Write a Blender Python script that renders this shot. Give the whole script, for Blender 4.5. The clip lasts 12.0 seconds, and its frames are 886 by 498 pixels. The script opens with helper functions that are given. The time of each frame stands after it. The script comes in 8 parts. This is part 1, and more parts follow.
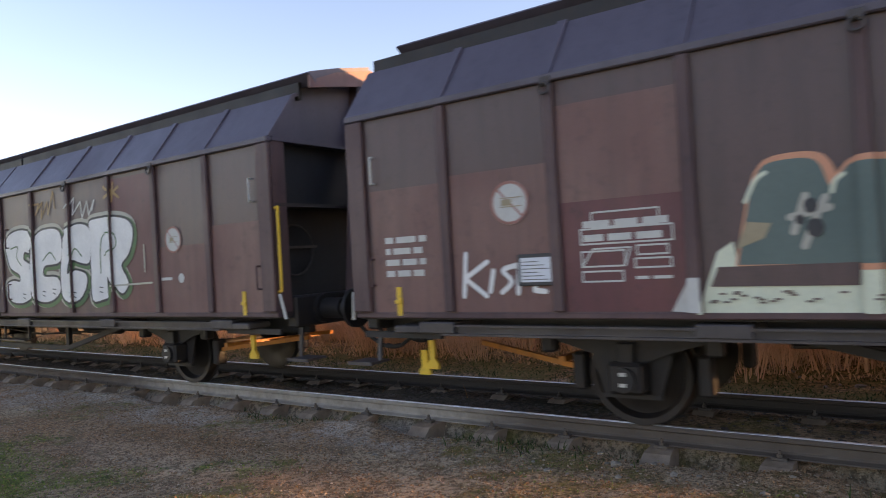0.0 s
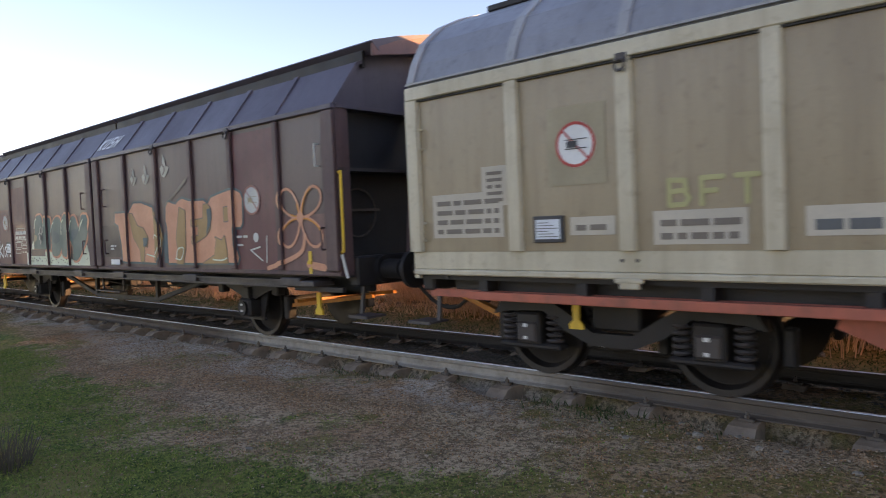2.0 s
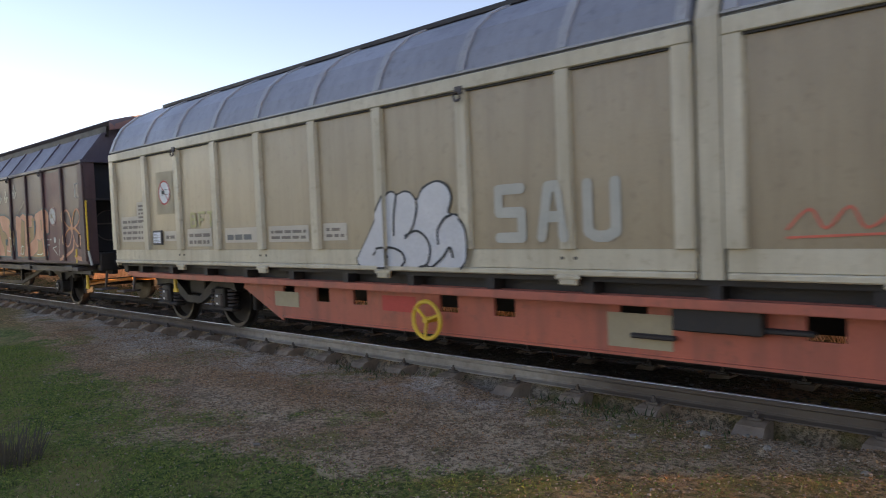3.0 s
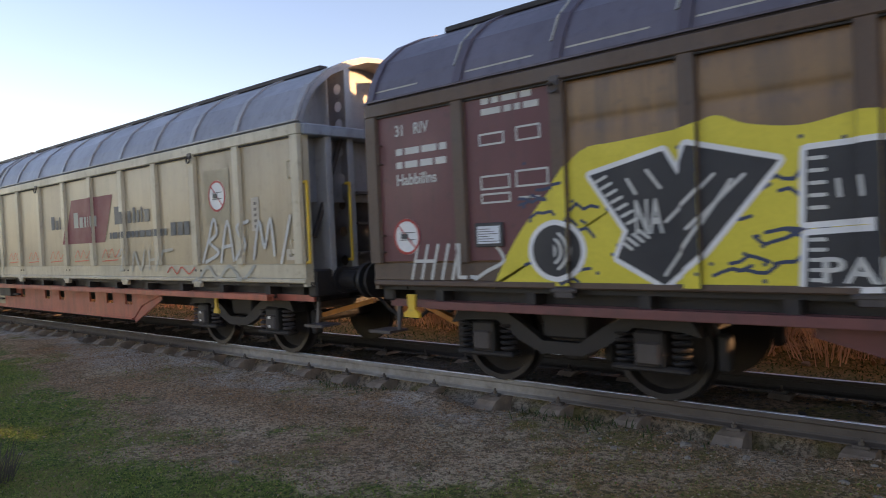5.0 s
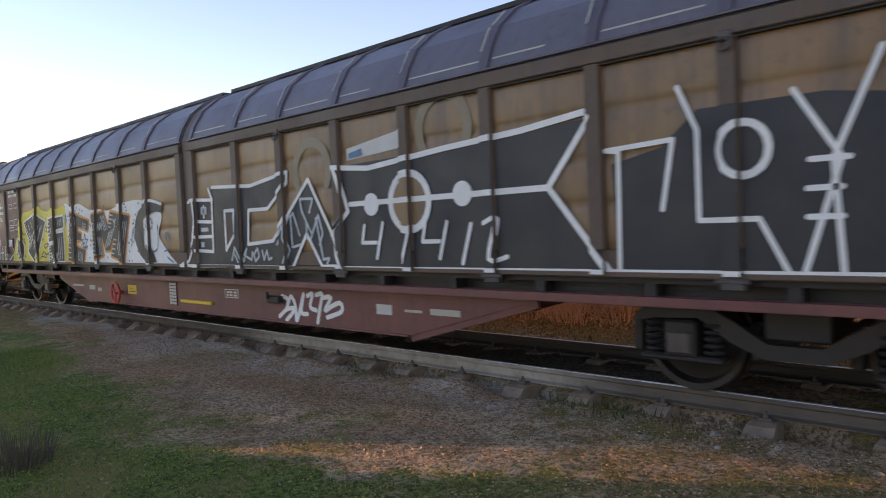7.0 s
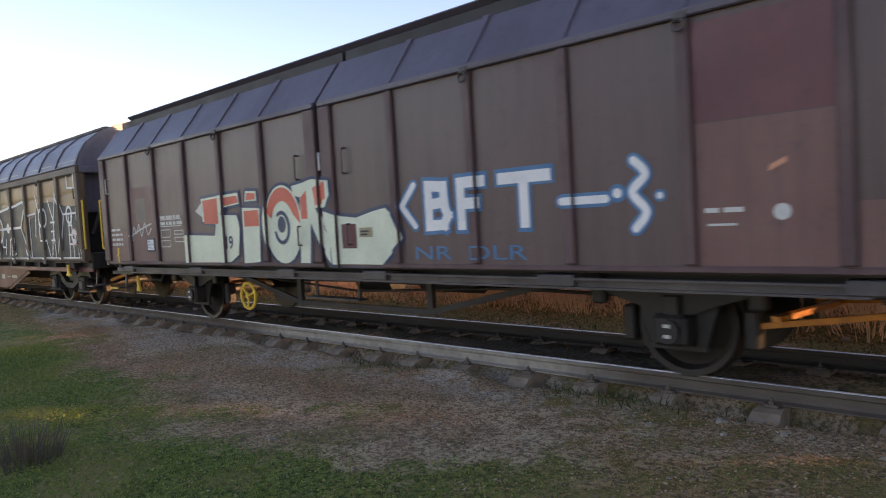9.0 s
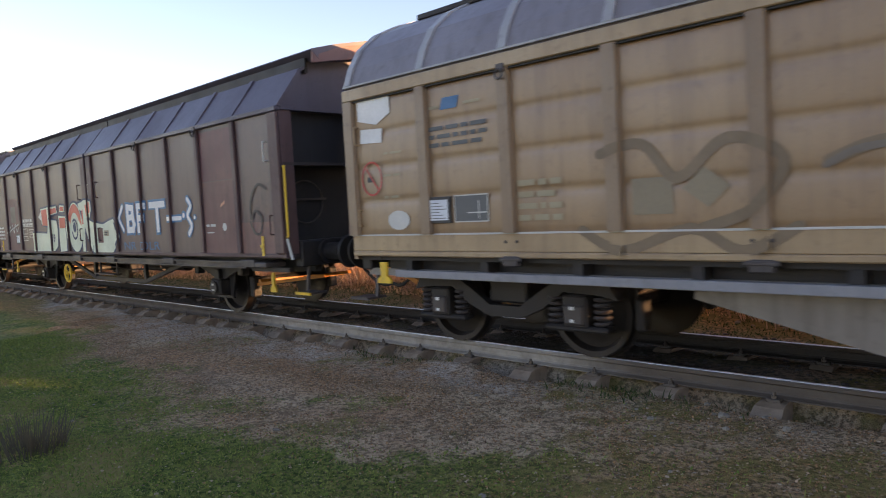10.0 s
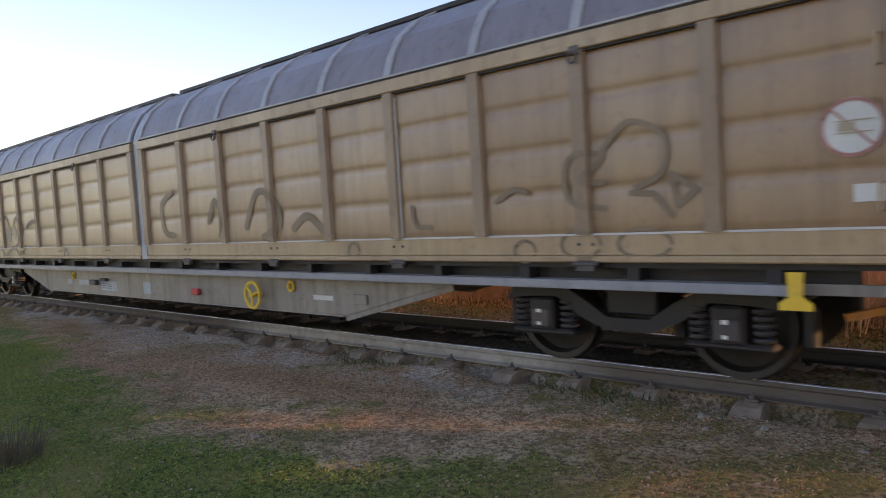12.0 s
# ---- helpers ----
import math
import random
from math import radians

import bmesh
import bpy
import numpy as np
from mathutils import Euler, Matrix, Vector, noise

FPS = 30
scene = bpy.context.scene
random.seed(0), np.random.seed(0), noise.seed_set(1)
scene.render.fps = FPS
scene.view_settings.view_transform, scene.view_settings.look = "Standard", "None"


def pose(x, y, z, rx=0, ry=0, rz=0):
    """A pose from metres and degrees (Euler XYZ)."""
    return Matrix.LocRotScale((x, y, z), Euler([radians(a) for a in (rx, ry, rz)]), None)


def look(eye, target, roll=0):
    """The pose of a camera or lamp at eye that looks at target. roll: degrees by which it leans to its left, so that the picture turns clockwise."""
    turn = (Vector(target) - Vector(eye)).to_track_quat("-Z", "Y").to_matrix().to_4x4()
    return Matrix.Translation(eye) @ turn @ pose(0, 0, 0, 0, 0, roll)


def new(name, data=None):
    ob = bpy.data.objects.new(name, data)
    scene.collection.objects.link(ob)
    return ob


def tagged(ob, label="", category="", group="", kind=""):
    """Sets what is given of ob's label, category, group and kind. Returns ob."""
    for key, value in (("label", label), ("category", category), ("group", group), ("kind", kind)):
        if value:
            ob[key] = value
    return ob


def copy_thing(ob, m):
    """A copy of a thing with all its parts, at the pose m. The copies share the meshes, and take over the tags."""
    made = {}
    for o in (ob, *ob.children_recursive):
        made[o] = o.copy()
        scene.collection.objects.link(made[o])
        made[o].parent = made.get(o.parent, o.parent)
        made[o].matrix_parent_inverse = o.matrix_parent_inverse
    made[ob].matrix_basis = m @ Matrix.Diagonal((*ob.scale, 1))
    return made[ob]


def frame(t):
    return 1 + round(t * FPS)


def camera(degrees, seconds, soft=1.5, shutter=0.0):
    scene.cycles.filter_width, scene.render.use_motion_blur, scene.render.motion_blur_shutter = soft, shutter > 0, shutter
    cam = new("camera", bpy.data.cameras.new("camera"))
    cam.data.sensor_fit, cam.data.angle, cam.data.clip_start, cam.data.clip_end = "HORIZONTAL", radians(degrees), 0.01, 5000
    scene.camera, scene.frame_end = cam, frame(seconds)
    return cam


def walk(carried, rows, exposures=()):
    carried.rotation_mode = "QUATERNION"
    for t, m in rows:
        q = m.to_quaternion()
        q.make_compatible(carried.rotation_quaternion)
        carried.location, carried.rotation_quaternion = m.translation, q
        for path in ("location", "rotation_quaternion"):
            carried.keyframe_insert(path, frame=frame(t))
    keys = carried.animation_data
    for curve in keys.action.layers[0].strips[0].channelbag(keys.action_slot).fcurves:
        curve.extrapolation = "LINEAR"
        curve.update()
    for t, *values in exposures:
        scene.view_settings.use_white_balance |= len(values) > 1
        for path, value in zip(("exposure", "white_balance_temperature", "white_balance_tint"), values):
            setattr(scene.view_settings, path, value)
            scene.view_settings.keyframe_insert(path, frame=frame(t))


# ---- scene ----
WARMTH, TINT = 6700, 36
SKY_STRENGTH = 0.26
SUN_STRENGTH = 7.0
cam = camera(64.45, 12.0, soft=1.0, shutter=0.16)
EYE = (0.0, 0.0, 1.577)
walk(cam, [
    (0, pose(*EYE, 90.58, 3.34, 35.59)),
    (0.5, pose(*EYE, 90.34, 2.79, 35.61)),
    (1, pose(*EYE, 89.79, 2.24, 37.37)),
    (1.5, pose(*EYE, 89.05, 1.95, 40.09)),
    (2, pose(*EYE, 87.90, 2.39, 42.23)),
    (2.5, pose(*EYE, 87.71, 2.19, 43.02)),
    (4.5, pose(*EYE, 88.25, 2.57, 41.41)),
    (5, pose(*EYE, 88.76, 2.56, 41.20)),
    (5.5, pose(*EYE, 89.06, 2.50, 41.94)),
    (6, pose(*EYE, 88.63, 2.41, 42.82)),
    (6.5, pose(*EYE, 88.18, 2.38, 43.23)),
    (8.5, pose(*EYE, 87.19, 3.21, 43.97)),
    (9, pose(*EYE, 87.14, 3.39, 43.73)),
    (9.5, pose(*EYE, 86.91, 3.34, 43.73)),
    (10, pose(*EYE, 86.56, 3.09, 44.03)),
    (10.5, pose(*EYE, 86.55, 3.38, 43.80)),
    (11, pose(*EYE, 86.65, 3.52, 42.84)),
    (11.5, pose(*EYE, 86.84, 3.58, 42.15)),
    (12, pose(*EYE, 86.80, 3.44, 42.42)),
], exposures=[(t, stops, WARMTH, TINT) for t, stops in ((0, 1.02), (1.0, 1.1), (1.5, 1.08), (2.5, 0.95), (4.5, 0.70), (5.5, 0.92), (6.5, 0.88), (8.5, 1.02), (12, 1.02))])

# ---- world and sun ----
SUN_AZ, SUN_EL = 30.0, 5.5          # degrees from +x towards +y, and above the horizon
world = bpy.data.worlds.new("evening_sky")
scene.world = world
world.use_nodes = True
wn = world.node_tree
sky = wn.nodes.new("ShaderNodeTexSky")
sky.sky_type, sky.sun_disc = "NISHITA", False
sky.sun_elevation, sky.sun_rotation = radians(SUN_EL), radians(90 - SUN_AZ)
sky.altitude, sky.air_density, sky.dust_density, sky.ozone_density = 120, 0.9, 0.3, 1.2
wn.links.new(sky.outputs[0], wn.nodes["Background"].inputs[0])
wn.nodes["Background"].inputs[1].default_value = SKY_STRENGTH
sun = new("sun", bpy.data.lights.new("sun", "SUN"))
sun.data.energy, sun.data.angle, sun.data.color = SUN_STRENGTH, radians(0.6), (1.0, 0.63, 0.25)
sun_way = Vector((math.cos(radians(SUN_AZ)), math.sin(radians(SUN_AZ)), math.tan(radians(SUN_EL))))
sun.matrix_world = look(sun_way * 50, (0, 0, 0))


# ---- materials ----
def node(nt, kind, **sets):
    n = nt.nodes.new(kind)
    for k, v in sets.items():
        n.inputs[k.replace("_", " ")].default_value = v
    return n


def mixed(nt, fac, a, b):
    m = nt.nodes.new("ShaderNodeMix")
    m.data_type = "RGBA"
    for sock, val in ((m.inputs[0], fac), (m.inputs[6], a), (m.inputs[7], b)):
        if isinstance(val, bpy.types.NodeSocket):
            nt.links.new(val, sock)
        elif isinstance(val, (int, float)):
            sock.default_value = val
        else:
            sock.default_value = (*val, 1)
    return m.outputs[2]


def ramp(nt, src, lo, hi, a=0.0, b=1.0):
    r = nt.nodes.new("ShaderNodeMapRange")
    nt.links.new(src, r.inputs[0])
    r.inputs[1].default_value, r.inputs[2].default_value = lo, hi
    r.inputs[3].default_value, r.inputs[4].default_value = a, b
    return r.outputs[0]


def noise_of(nt, coord, scale, detail=4.0, stretch=None):
    if stretch:
        mp = nt.nodes.new("ShaderNodeMapping")
        mp.inputs["Scale"].default_value = stretch
        nt.links.new(coord, mp.inputs[0])
        coord = mp.outputs[0]
    n = node(nt, "ShaderNodeTexNoise", Scale=scale, Detail=detail, Roughness=0.6)
    nt.links.new(coord, n.inputs["Vector"])
    return n.outputs[0]


def surface(name, base, second, dirt=None, rough=0.6, metal=0.0, patch=1.2, grain=45.0, streak=0.0, relief=0.15, per_object=0.0, spec=0.5, coat=0.0, dust=None):
    """A worn surface: two tones in patches, dirt that has run down, and fine grain."""
    m = bpy.data.materials.new(name)
    m.use_nodes = True
    nt = m.node_tree
    bsdf = nt.nodes["Principled BSDF"]
    tc = nt.nodes.new("ShaderNodeTexCoord").outputs["Object"]
    big = noise_of(nt, tc, patch, 6)
    fine = noise_of(nt, tc, grain, 5)
    col = mixed(nt, ramp(nt, big, 0.35, 0.68), base, second)
    if dirt:
        run = noise_of(nt, tc, 3.0, 5, (2.2, 2.2, 0.22))
        col = mixed(nt, ramp(nt, run, 0.45, 0.75, 0, streak), col, dirt)
        spots = noise_of(nt, tc, 9.0, 7)
        col = mixed(nt, ramp(nt, spots, 0.56, 0.72, 0, 0.55), col, dirt)
    dark = tuple(c * 0.72 for c in base)
    col = mixed(nt, ramp(nt, fine, 0.4, 0.75, 0, 0.4), col, dark)
    if per_object:
        oi = nt.nodes.new("ShaderNodeObjectInfo").outputs["Random"]
        col = mixed(nt, ramp(nt, oi, 0, 1, 0, per_object), col, tuple(c * 0.55 for c in second))
    nt.links.new(col, bsdf.inputs["Base Color"])
    nt.links.new(ramp(nt, big, 0.3, 0.7, max(rough - 0.12, 0.05), min(rough + 0.1, 1)), bsdf.inputs["Roughness"])
    bsdf.inputs["Metallic"].default_value = metal
    bsdf.inputs["Specular IOR Level"].default_value = spec
    bsdf.inputs["Coat Weight"].default_value = coat
    bsdf.inputs["Coat Roughness"].default_value = 0.42
    if dust:
        bsdf.inputs["Sheen Weight"].default_value = 0.9
        bsdf.inputs["Sheen Roughness"].default_value = 0.45
        bsdf.inputs["Sheen Tint"].default_value = (*dust, 1)
    bsdf.inputs["Coat IOR"].default_value = 1.6
    bp = node(nt, "ShaderNodeBump", Strength=relief, Distance=0.01)
    nt.links.new(fine, bp.inputs["Height"])
    nt.links.new(bp.outputs[0], bsdf.inputs["Normal"])
    return m


BROWN = surface("brown_wagon_paint", (0.089, 0.048, 0.049), (0.125, 0.066, 0.065), (0.036, 0.024, 0.028), 0.55, streak=0.7, patch=0.5, per_object=0.45, coat=0.35)
BROWN_FADED = surface("faded_brown_paint", (0.224, 0.120, 0.105), (0.184, 0.090, 0.081), (0.105, 0.063, 0.057), 0.6, streak=0.5, patch=0.8)
BROWN_RED = surface("red_brown_paint", (0.159, 0.050, 0.057), (0.128, 0.043, 0.049), (0.060, 0.031, 0.035), 0.5, streak=0.4, patch=0.9)
BROWN_POST = surface("brown_post_paint", (0.123, 0.070, 0.071), (0.095, 0.054, 0.057), (0.044, 0.028, 0.034), 0.6, streak=0.5)
BROWN_ROOF = surface("dark_roof_paint", (0.108, 0.091, 0.117), (0.087, 0.071, 0.096), (0.052, 0.046, 0.060), 0.5, streak=0.4, patch=0.6)
# two darkened end paints: the shade of the recessed ends is in their colour
SHADED_END = surface("shaded_brown_end_paint", (0.041, 0.035, 0.036), (0.058, 0.046, 0.046), (0.029, 0.026, 0.026), 0.65, streak=0.5, patch=1.5)
SHADED_END_BLACK = surface("shaded_black_end_paint", (0.014, 0.015, 0.020), (0.022, 0.022, 0.026), (0.010, 0.010, 0.011), 0.75, streak=0.5, patch=1.5)
OCHRE_DARK = surface("rusty_olive_brown_paint", (0.285, 0.150, 0.052), (0.170, 0.086, 0.036), (0.060, 0.040, 0.032), 0.55, streak=0.85, patch=0.9, per_object=0.3, coat=0.45, dust=(0.6, 0.38, 0.14))
OCHRE_RIB = surface("dark_brown_rib_paint", (0.104, 0.070, 0.053), (0.139, 0.086, 0.058), (0.049, 0.036, 0.034), 0.6, streak=0.5)
BEIGE = surface("grey_beige_paint", (0.308, 0.230, 0.136), (0.264, 0.192, 0.107), (0.147, 0.090, 0.045), 0.42, streak=0.55, patch=0.5, coat=0.6, dust=(0.8, 0.72, 0.5))
BEIGE_RIB = surface("pale_cream_paint", (0.596, 0.534, 0.406), (0.504, 0.446, 0.325), (0.286, 0.218, 0.132), 0.45, streak=0.5)
TAN = surface("dusty_tan_paint", (0.342, 0.204, 0.101), (0.283, 0.158, 0.074), (0.149, 0.073, 0.038), 0.5, streak=0.7, patch=0.6, per_object=0.2, coat=0.8, dust=(1.0, 0.8, 0.5))
TAN_RIB = surface("brownish_rib_paint", (0.286, 0.193, 0.122), (0.244, 0.156, 0.095), (0.138, 0.083, 0.052), 0.55, streak=0.5, coat=0.3)
CREAM_BAND = surface("cream_band_paint", (0.418, 0.291, 0.167), (0.358, 0.241, 0.135), (0.168, 0.100, 0.054), 0.5, streak=0.5, coat=0.3)
GREY_ROOF = surface("grey_roof_sheet", (0.278, 0.285, 0.320), (0.230, 0.237, 0.271), (0.125, 0.125, 0.139), 0.42, streak=0.4, patch=0.7)
GREY_STRAP = surface("light_grey_strap", (0.383, 0.383, 0.394), (0.313, 0.313, 0.336), (0.162, 0.151, 0.151), 0.5, streak=0.3)
PURPLE_ROOF = surface("brownish_grey_roof", (0.145, 0.131, 0.162), (0.111, 0.103, 0.132), (0.067, 0.057, 0.070), 0.45, streak=0.4, patch=0.7)
DUSTY_ROOF = surface("dusty_grey_roof_sheet", (0.232, 0.215, 0.238), (0.191, 0.174, 0.197), (0.116, 0.099, 0.099), 0.45, streak=0.5, patch=0.7)
BLUE_GREY = surface("blue_grey_steel", (0.348, 0.394, 0.464), (0.290, 0.325, 0.383), (0.139, 0.139, 0.151), 0.4, streak=0.5)
RED_FRAME = surface("orange_red_frame_paint", (0.513, 0.128, 0.078), (0.411, 0.111, 0.072), (0.183, 0.078, 0.056), 0.5, streak=0.7, patch=0.8)
MAROON_FRAME = surface("maroon_frame_paint", (0.185, 0.059, 0.056), (0.150, 0.050, 0.050), (0.070, 0.036, 0.035), 0.5, streak=0.5, patch=0.8)
GREY_FRAME = surface("dull_grey_frame_paint", (0.278, 0.254, 0.226), (0.222, 0.194, 0.172), (0.111, 0.081, 0.063), 0.5, streak=0.8, patch=0.8)
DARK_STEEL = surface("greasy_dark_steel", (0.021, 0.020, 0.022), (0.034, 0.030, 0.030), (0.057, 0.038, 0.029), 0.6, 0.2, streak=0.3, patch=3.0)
MID_STEEL = surface("worn_brown_steel", (0.093, 0.081, 0.079), (0.070, 0.059, 0.060), (0.037, 0.030, 0.030), 0.55, 0.2, streak=0.4, patch=2.0)
WHEEL_STEEL = surface("rolled_wheel_steel", (0.028, 0.025, 0.025), (0.039, 0.030, 0.026), (0.017, 0.014, 0.014), 0.5, 0.5, patch=4.0)
BRIGHT_STEEL = surface("polished_steel", (0.719, 0.719, 0.731), (0.580, 0.580, 0.592), None, 0.45, 0.9, patch=5.0)
# black for the rubber hoses, and for the painted shadow strip below the eaves
RUBBER_AND_SHADE = surface("black_rubber_and_shade", (0.023, 0.023, 0.023), (0.035, 0.035, 0.035), None, 0.7, patch=6.0)
YELLOW = surface("safety_yellow_paint", (0.820, 0.534, 0.035), (0.719, 0.441, 0.035), (0.348, 0.232, 0.070), 0.5, streak=0.3, patch=5.0)
RED_PAINT = surface("signal_red_paint", (0.557, 0.052, 0.046), (0.464, 0.046, 0.041), None, 0.5, patch=5.0)
ORANGE = surface("orange_brake_rod_paint", (0.638, 0.232, 0.023), (0.487, 0.174, 0.023), (0.139, 0.081, 0.046), 0.55, streak=0.4, patch=5.0)


def ink(name, col, rough=0.55):
    return surface(name, col, tuple(c * 0.86 for c in col), None, rough, patch=2.5, grain=30, relief=0.05)


WHITE = ink("white_paint", (0.820, 0.820, 0.820))
OFFWHITE = ink("worn_white_paint", (0.603, 0.603, 0.580))
CREAM = ink("mint_cream_spray", (0.719, 0.766, 0.603))
CHROME = ink("silver_spray", (0.580, 0.592, 0.626), 0.35)
BLACK = ink("black_spray", (0.026, 0.028, 0.035))
BLUEBLACK = ink("navy_spray", (0.035, 0.052, 0.116))
LEMON = ink("lemon_yellow_spray", (0.719, 0.603, 0.046))
AMBER = ink("orange_spray", (0.754, 0.290, 0.035))
CORAL = ink("coral_red_spray", (0.719, 0.151, 0.093))
SALMON = ink("salmon_spray", (0.696, 0.325, 0.197))
SAND = ink("ochre_spray", (0.418, 0.255, 0.104))
TEAL = ink("faded_teal_spray", (0.116, 0.168, 0.157))
DULL_BROWN = ink("dull_brown_overpaint", (0.105, 0.078, 0.07))
PALE_BLUE = ink("pale_grey_blue_spray", (0.50, 0.55, 0.60))
PALE_FIELD = ink("weathered_cream_field", (0.56, 0.50, 0.41))
DULL_BLUE = ink("dull_blue_spray", (0.085, 0.125, 0.14))
GREENISH = ink("leaf_green_spray", (0.081, 0.174, 0.070))
BLUE = ink("blue_spray", (0.058, 0.186, 0.371))
DARK_TAG = ink("faded_dark_spray", (0.197, 0.162, 0.133))
BUFF_TAG = ink("faded_grey_spray", (0.383, 0.319, 0.209))
BLACK_TAG = ink("worn_black_spray", (0.055, 0.045, 0.045))
WORN_RED = ink("worn_red_sign_paint", (0.42, 0.19, 0.16))
SMOKE_TAG = ink("thin_smoky_spray", (0.225, 0.160, 0.102))
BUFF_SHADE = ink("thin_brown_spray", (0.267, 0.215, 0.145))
PALE_TAG = ink("thin_white_spray", (0.464, 0.452, 0.394))
LABEL_RED = ink("carmine_panel_paint", (0.255, 0.058, 0.064))
LABEL_GREY = ink("dark_grey_lettering_paint", (0.116, 0.122, 0.128))
PRINT = ink("black_print", (0.046, 0.046, 0.052))
PAPER = ink("white_paper_card", (0.719, 0.754, 0.820))


def ground_surface():
    m = bpy.data.materials.new("gravel_soil_and_moss")
    m.use_nodes = True
    nt = m.node_tree
    bsdf = nt.nodes["Principled BSDF"]
    tc = nt.nodes.new("ShaderNodeTexCoord").outputs["Object"]
    huge, big, mid = noise_of(nt, tc, 0.35, 6), noise_of(nt, tc, 0.9, 8), noise_of(nt, tc, 3.0, 12)
    fine, grit = noise_of(nt, tc, 22.0, 12), noise_of(nt, tc, 75.0, 6)
    soil = mixed(nt, ramp(nt, big, 0.38, 0.62), (0.580, 0.440, 0.285), (0.430, 0.265, 0.155))
    soil = mixed(nt, ramp(nt, huge, 0.45, 0.62, 0, 0.7), soil, (0.452, 0.236, 0.111))
    soil = mixed(nt, ramp(nt, mid, 0.46, 0.64, 0, 0.85), soil, (0.217, 0.141, 0.070))
    soil = mixed(nt, ramp(nt, fine, 0.46, 0.58, 0, 0.8), soil, (0.112, 0.078, 0.045))
    soil = mixed(nt, ramp(nt, grit, 0.58, 0.66, 0, 0.6), soil, (0.529, 0.563, 0.401))
    moss = mixed(nt, ramp(nt, fine, 0.42, 0.58), (0.195, 0.231, 0.056), (0.045, 0.081, 0.021))
    moss = mixed(nt, ramp(nt, big, 0.48, 0.62, 0, 0.8), moss, (0.287, 0.218, 0.084))
    olive = mixed(nt, ramp(nt, fine, 0.42, 0.58), (0.389, 0.250, 0.102), (0.113, 0.085, 0.032))
    olive = mixed(nt, ramp(nt, mid, 0.45, 0.6, 0, 0.7), olive, (0.205, 0.176, 0.060))

    def held(name):
        a = nt.nodes.new("ShaderNodeAttribute")
        a.attribute_name = name
        return a.outputs["Fac"]

    moss = mixed(nt, held("olive"), moss, olive)
    add = nt.nodes.new("ShaderNodeMath")
    add.operation = "ADD"
    nt.links.new(held("grass"), add.inputs[0])
    nt.links.new(ramp(nt, mid, 0.3, 0.7, -0.55, 0.55), add.inputs[1])
    lime = mixed(nt, ramp(nt, fine, 0.42, 0.6), (0.62, 0.54, 0.45), (0.36, 0.30, 0.24))
    spread = nt.nodes.new("ShaderNodeMath")
    spread.operation = "MULTIPLY"
    nt.links.new(held("ballast"), spread.inputs[0])
    nt.links.new(ramp(nt, mid, 0.38, 0.56), spread.inputs[1])
    col = mixed(nt, spread.outputs[0], soil, lime)
    col = mixed(nt, ramp(nt, add.outputs[0], 0.3, 0.8), col, moss)
    # much darker colour along the bed between the rails
    col = mixed(nt, held("dark_bed"), col, mixed(nt, ramp(nt, fine, 0.4, 0.6), (0.075, 0.062, 0.048), (0.028, 0.025, 0.021)))
    nt.links.new(col, bsdf.inputs["Base Color"])
    bsdf.inputs["Roughness"].default_value = 0.9
    bsdf.inputs["Specular IOR Level"].default_value = 0.15
    h = nt.nodes.new("ShaderNodeMath")
    h.operation = "MULTIPLY_ADD"
    nt.links.new(grit, h.inputs[0])
    h.inputs[1].default_value = 0.3
    nt.links.new(fine, h.inputs[2])
    bp = node(nt, "ShaderNodeBump", Strength=1.0, Distance=0.05)
    nt.links.new(h.outputs[0], bp.inputs["Height"])
    nt.links.new(bp.outputs[0], bsdf.inputs["Normal"])
    return m


def leafy(name, tones, thin=0.35):
    """Leaves and litter: every piece has a tone of its own, and some light passes through."""
    m = bpy.data.materials.new(name)
    m.use_nodes = True
    nt = m.node_tree
    bsdf = nt.nodes["Principled BSDF"]
    cr = nt.nodes.new("ShaderNodeValToRGB")
    nt.links.new(nt.nodes.new("ShaderNodeNewGeometry").outputs["Random Per Island"], cr.inputs[0])
    while len(cr.color_ramp.elements) < len(tones):
        cr.color_ramp.elements.new(0.5)
    for k, c in enumerate(tones):
        cr.color_ramp.elements[k].position = k / (len(tones) - 1)
        cr.color_ramp.elements[k].color = (*c, 1)
    nt.links.new(cr.outputs[0], bsdf.inputs["Base Color"])
    bsdf.inputs["Roughness"].default_value = 0.8
    bsdf.inputs["Specular IOR Level"].default_value = 0.2
    tr = nt.nodes.new("ShaderNodeBsdfTranslucent")
    nt.links.new(cr.outputs[0], tr.inputs[0])
    mx = nt.nodes.new("ShaderNodeMixShader")
    mx.inputs[0].default_value = thin
    nt.links.new(bsdf.outputs[0], mx.inputs[1])
    nt.links.new(tr.outputs[0], mx.inputs[2])
    nt.links.new(mx.outputs[0], nt.nodes["Material Output"].inputs[0])
    return m


GROUND = ground_surface()
CONCRETE = surface("weathered_concrete", (0.396, 0.292, 0.209), (0.276, 0.196, 0.136), (0.132, 0.087, 0.056), 0.9, streak=0.4, patch=4, grain=80, relief=0.5, per_object=0.3)


GRAVEL = leafy("mixed_gravel", ((0.102, 0.067, 0.044), (0.307, 0.215, 0.143), (0.174, 0.108, 0.068), (0.512, 0.394, 0.285), (0.246, 0.152, 0.087)), 0.0)


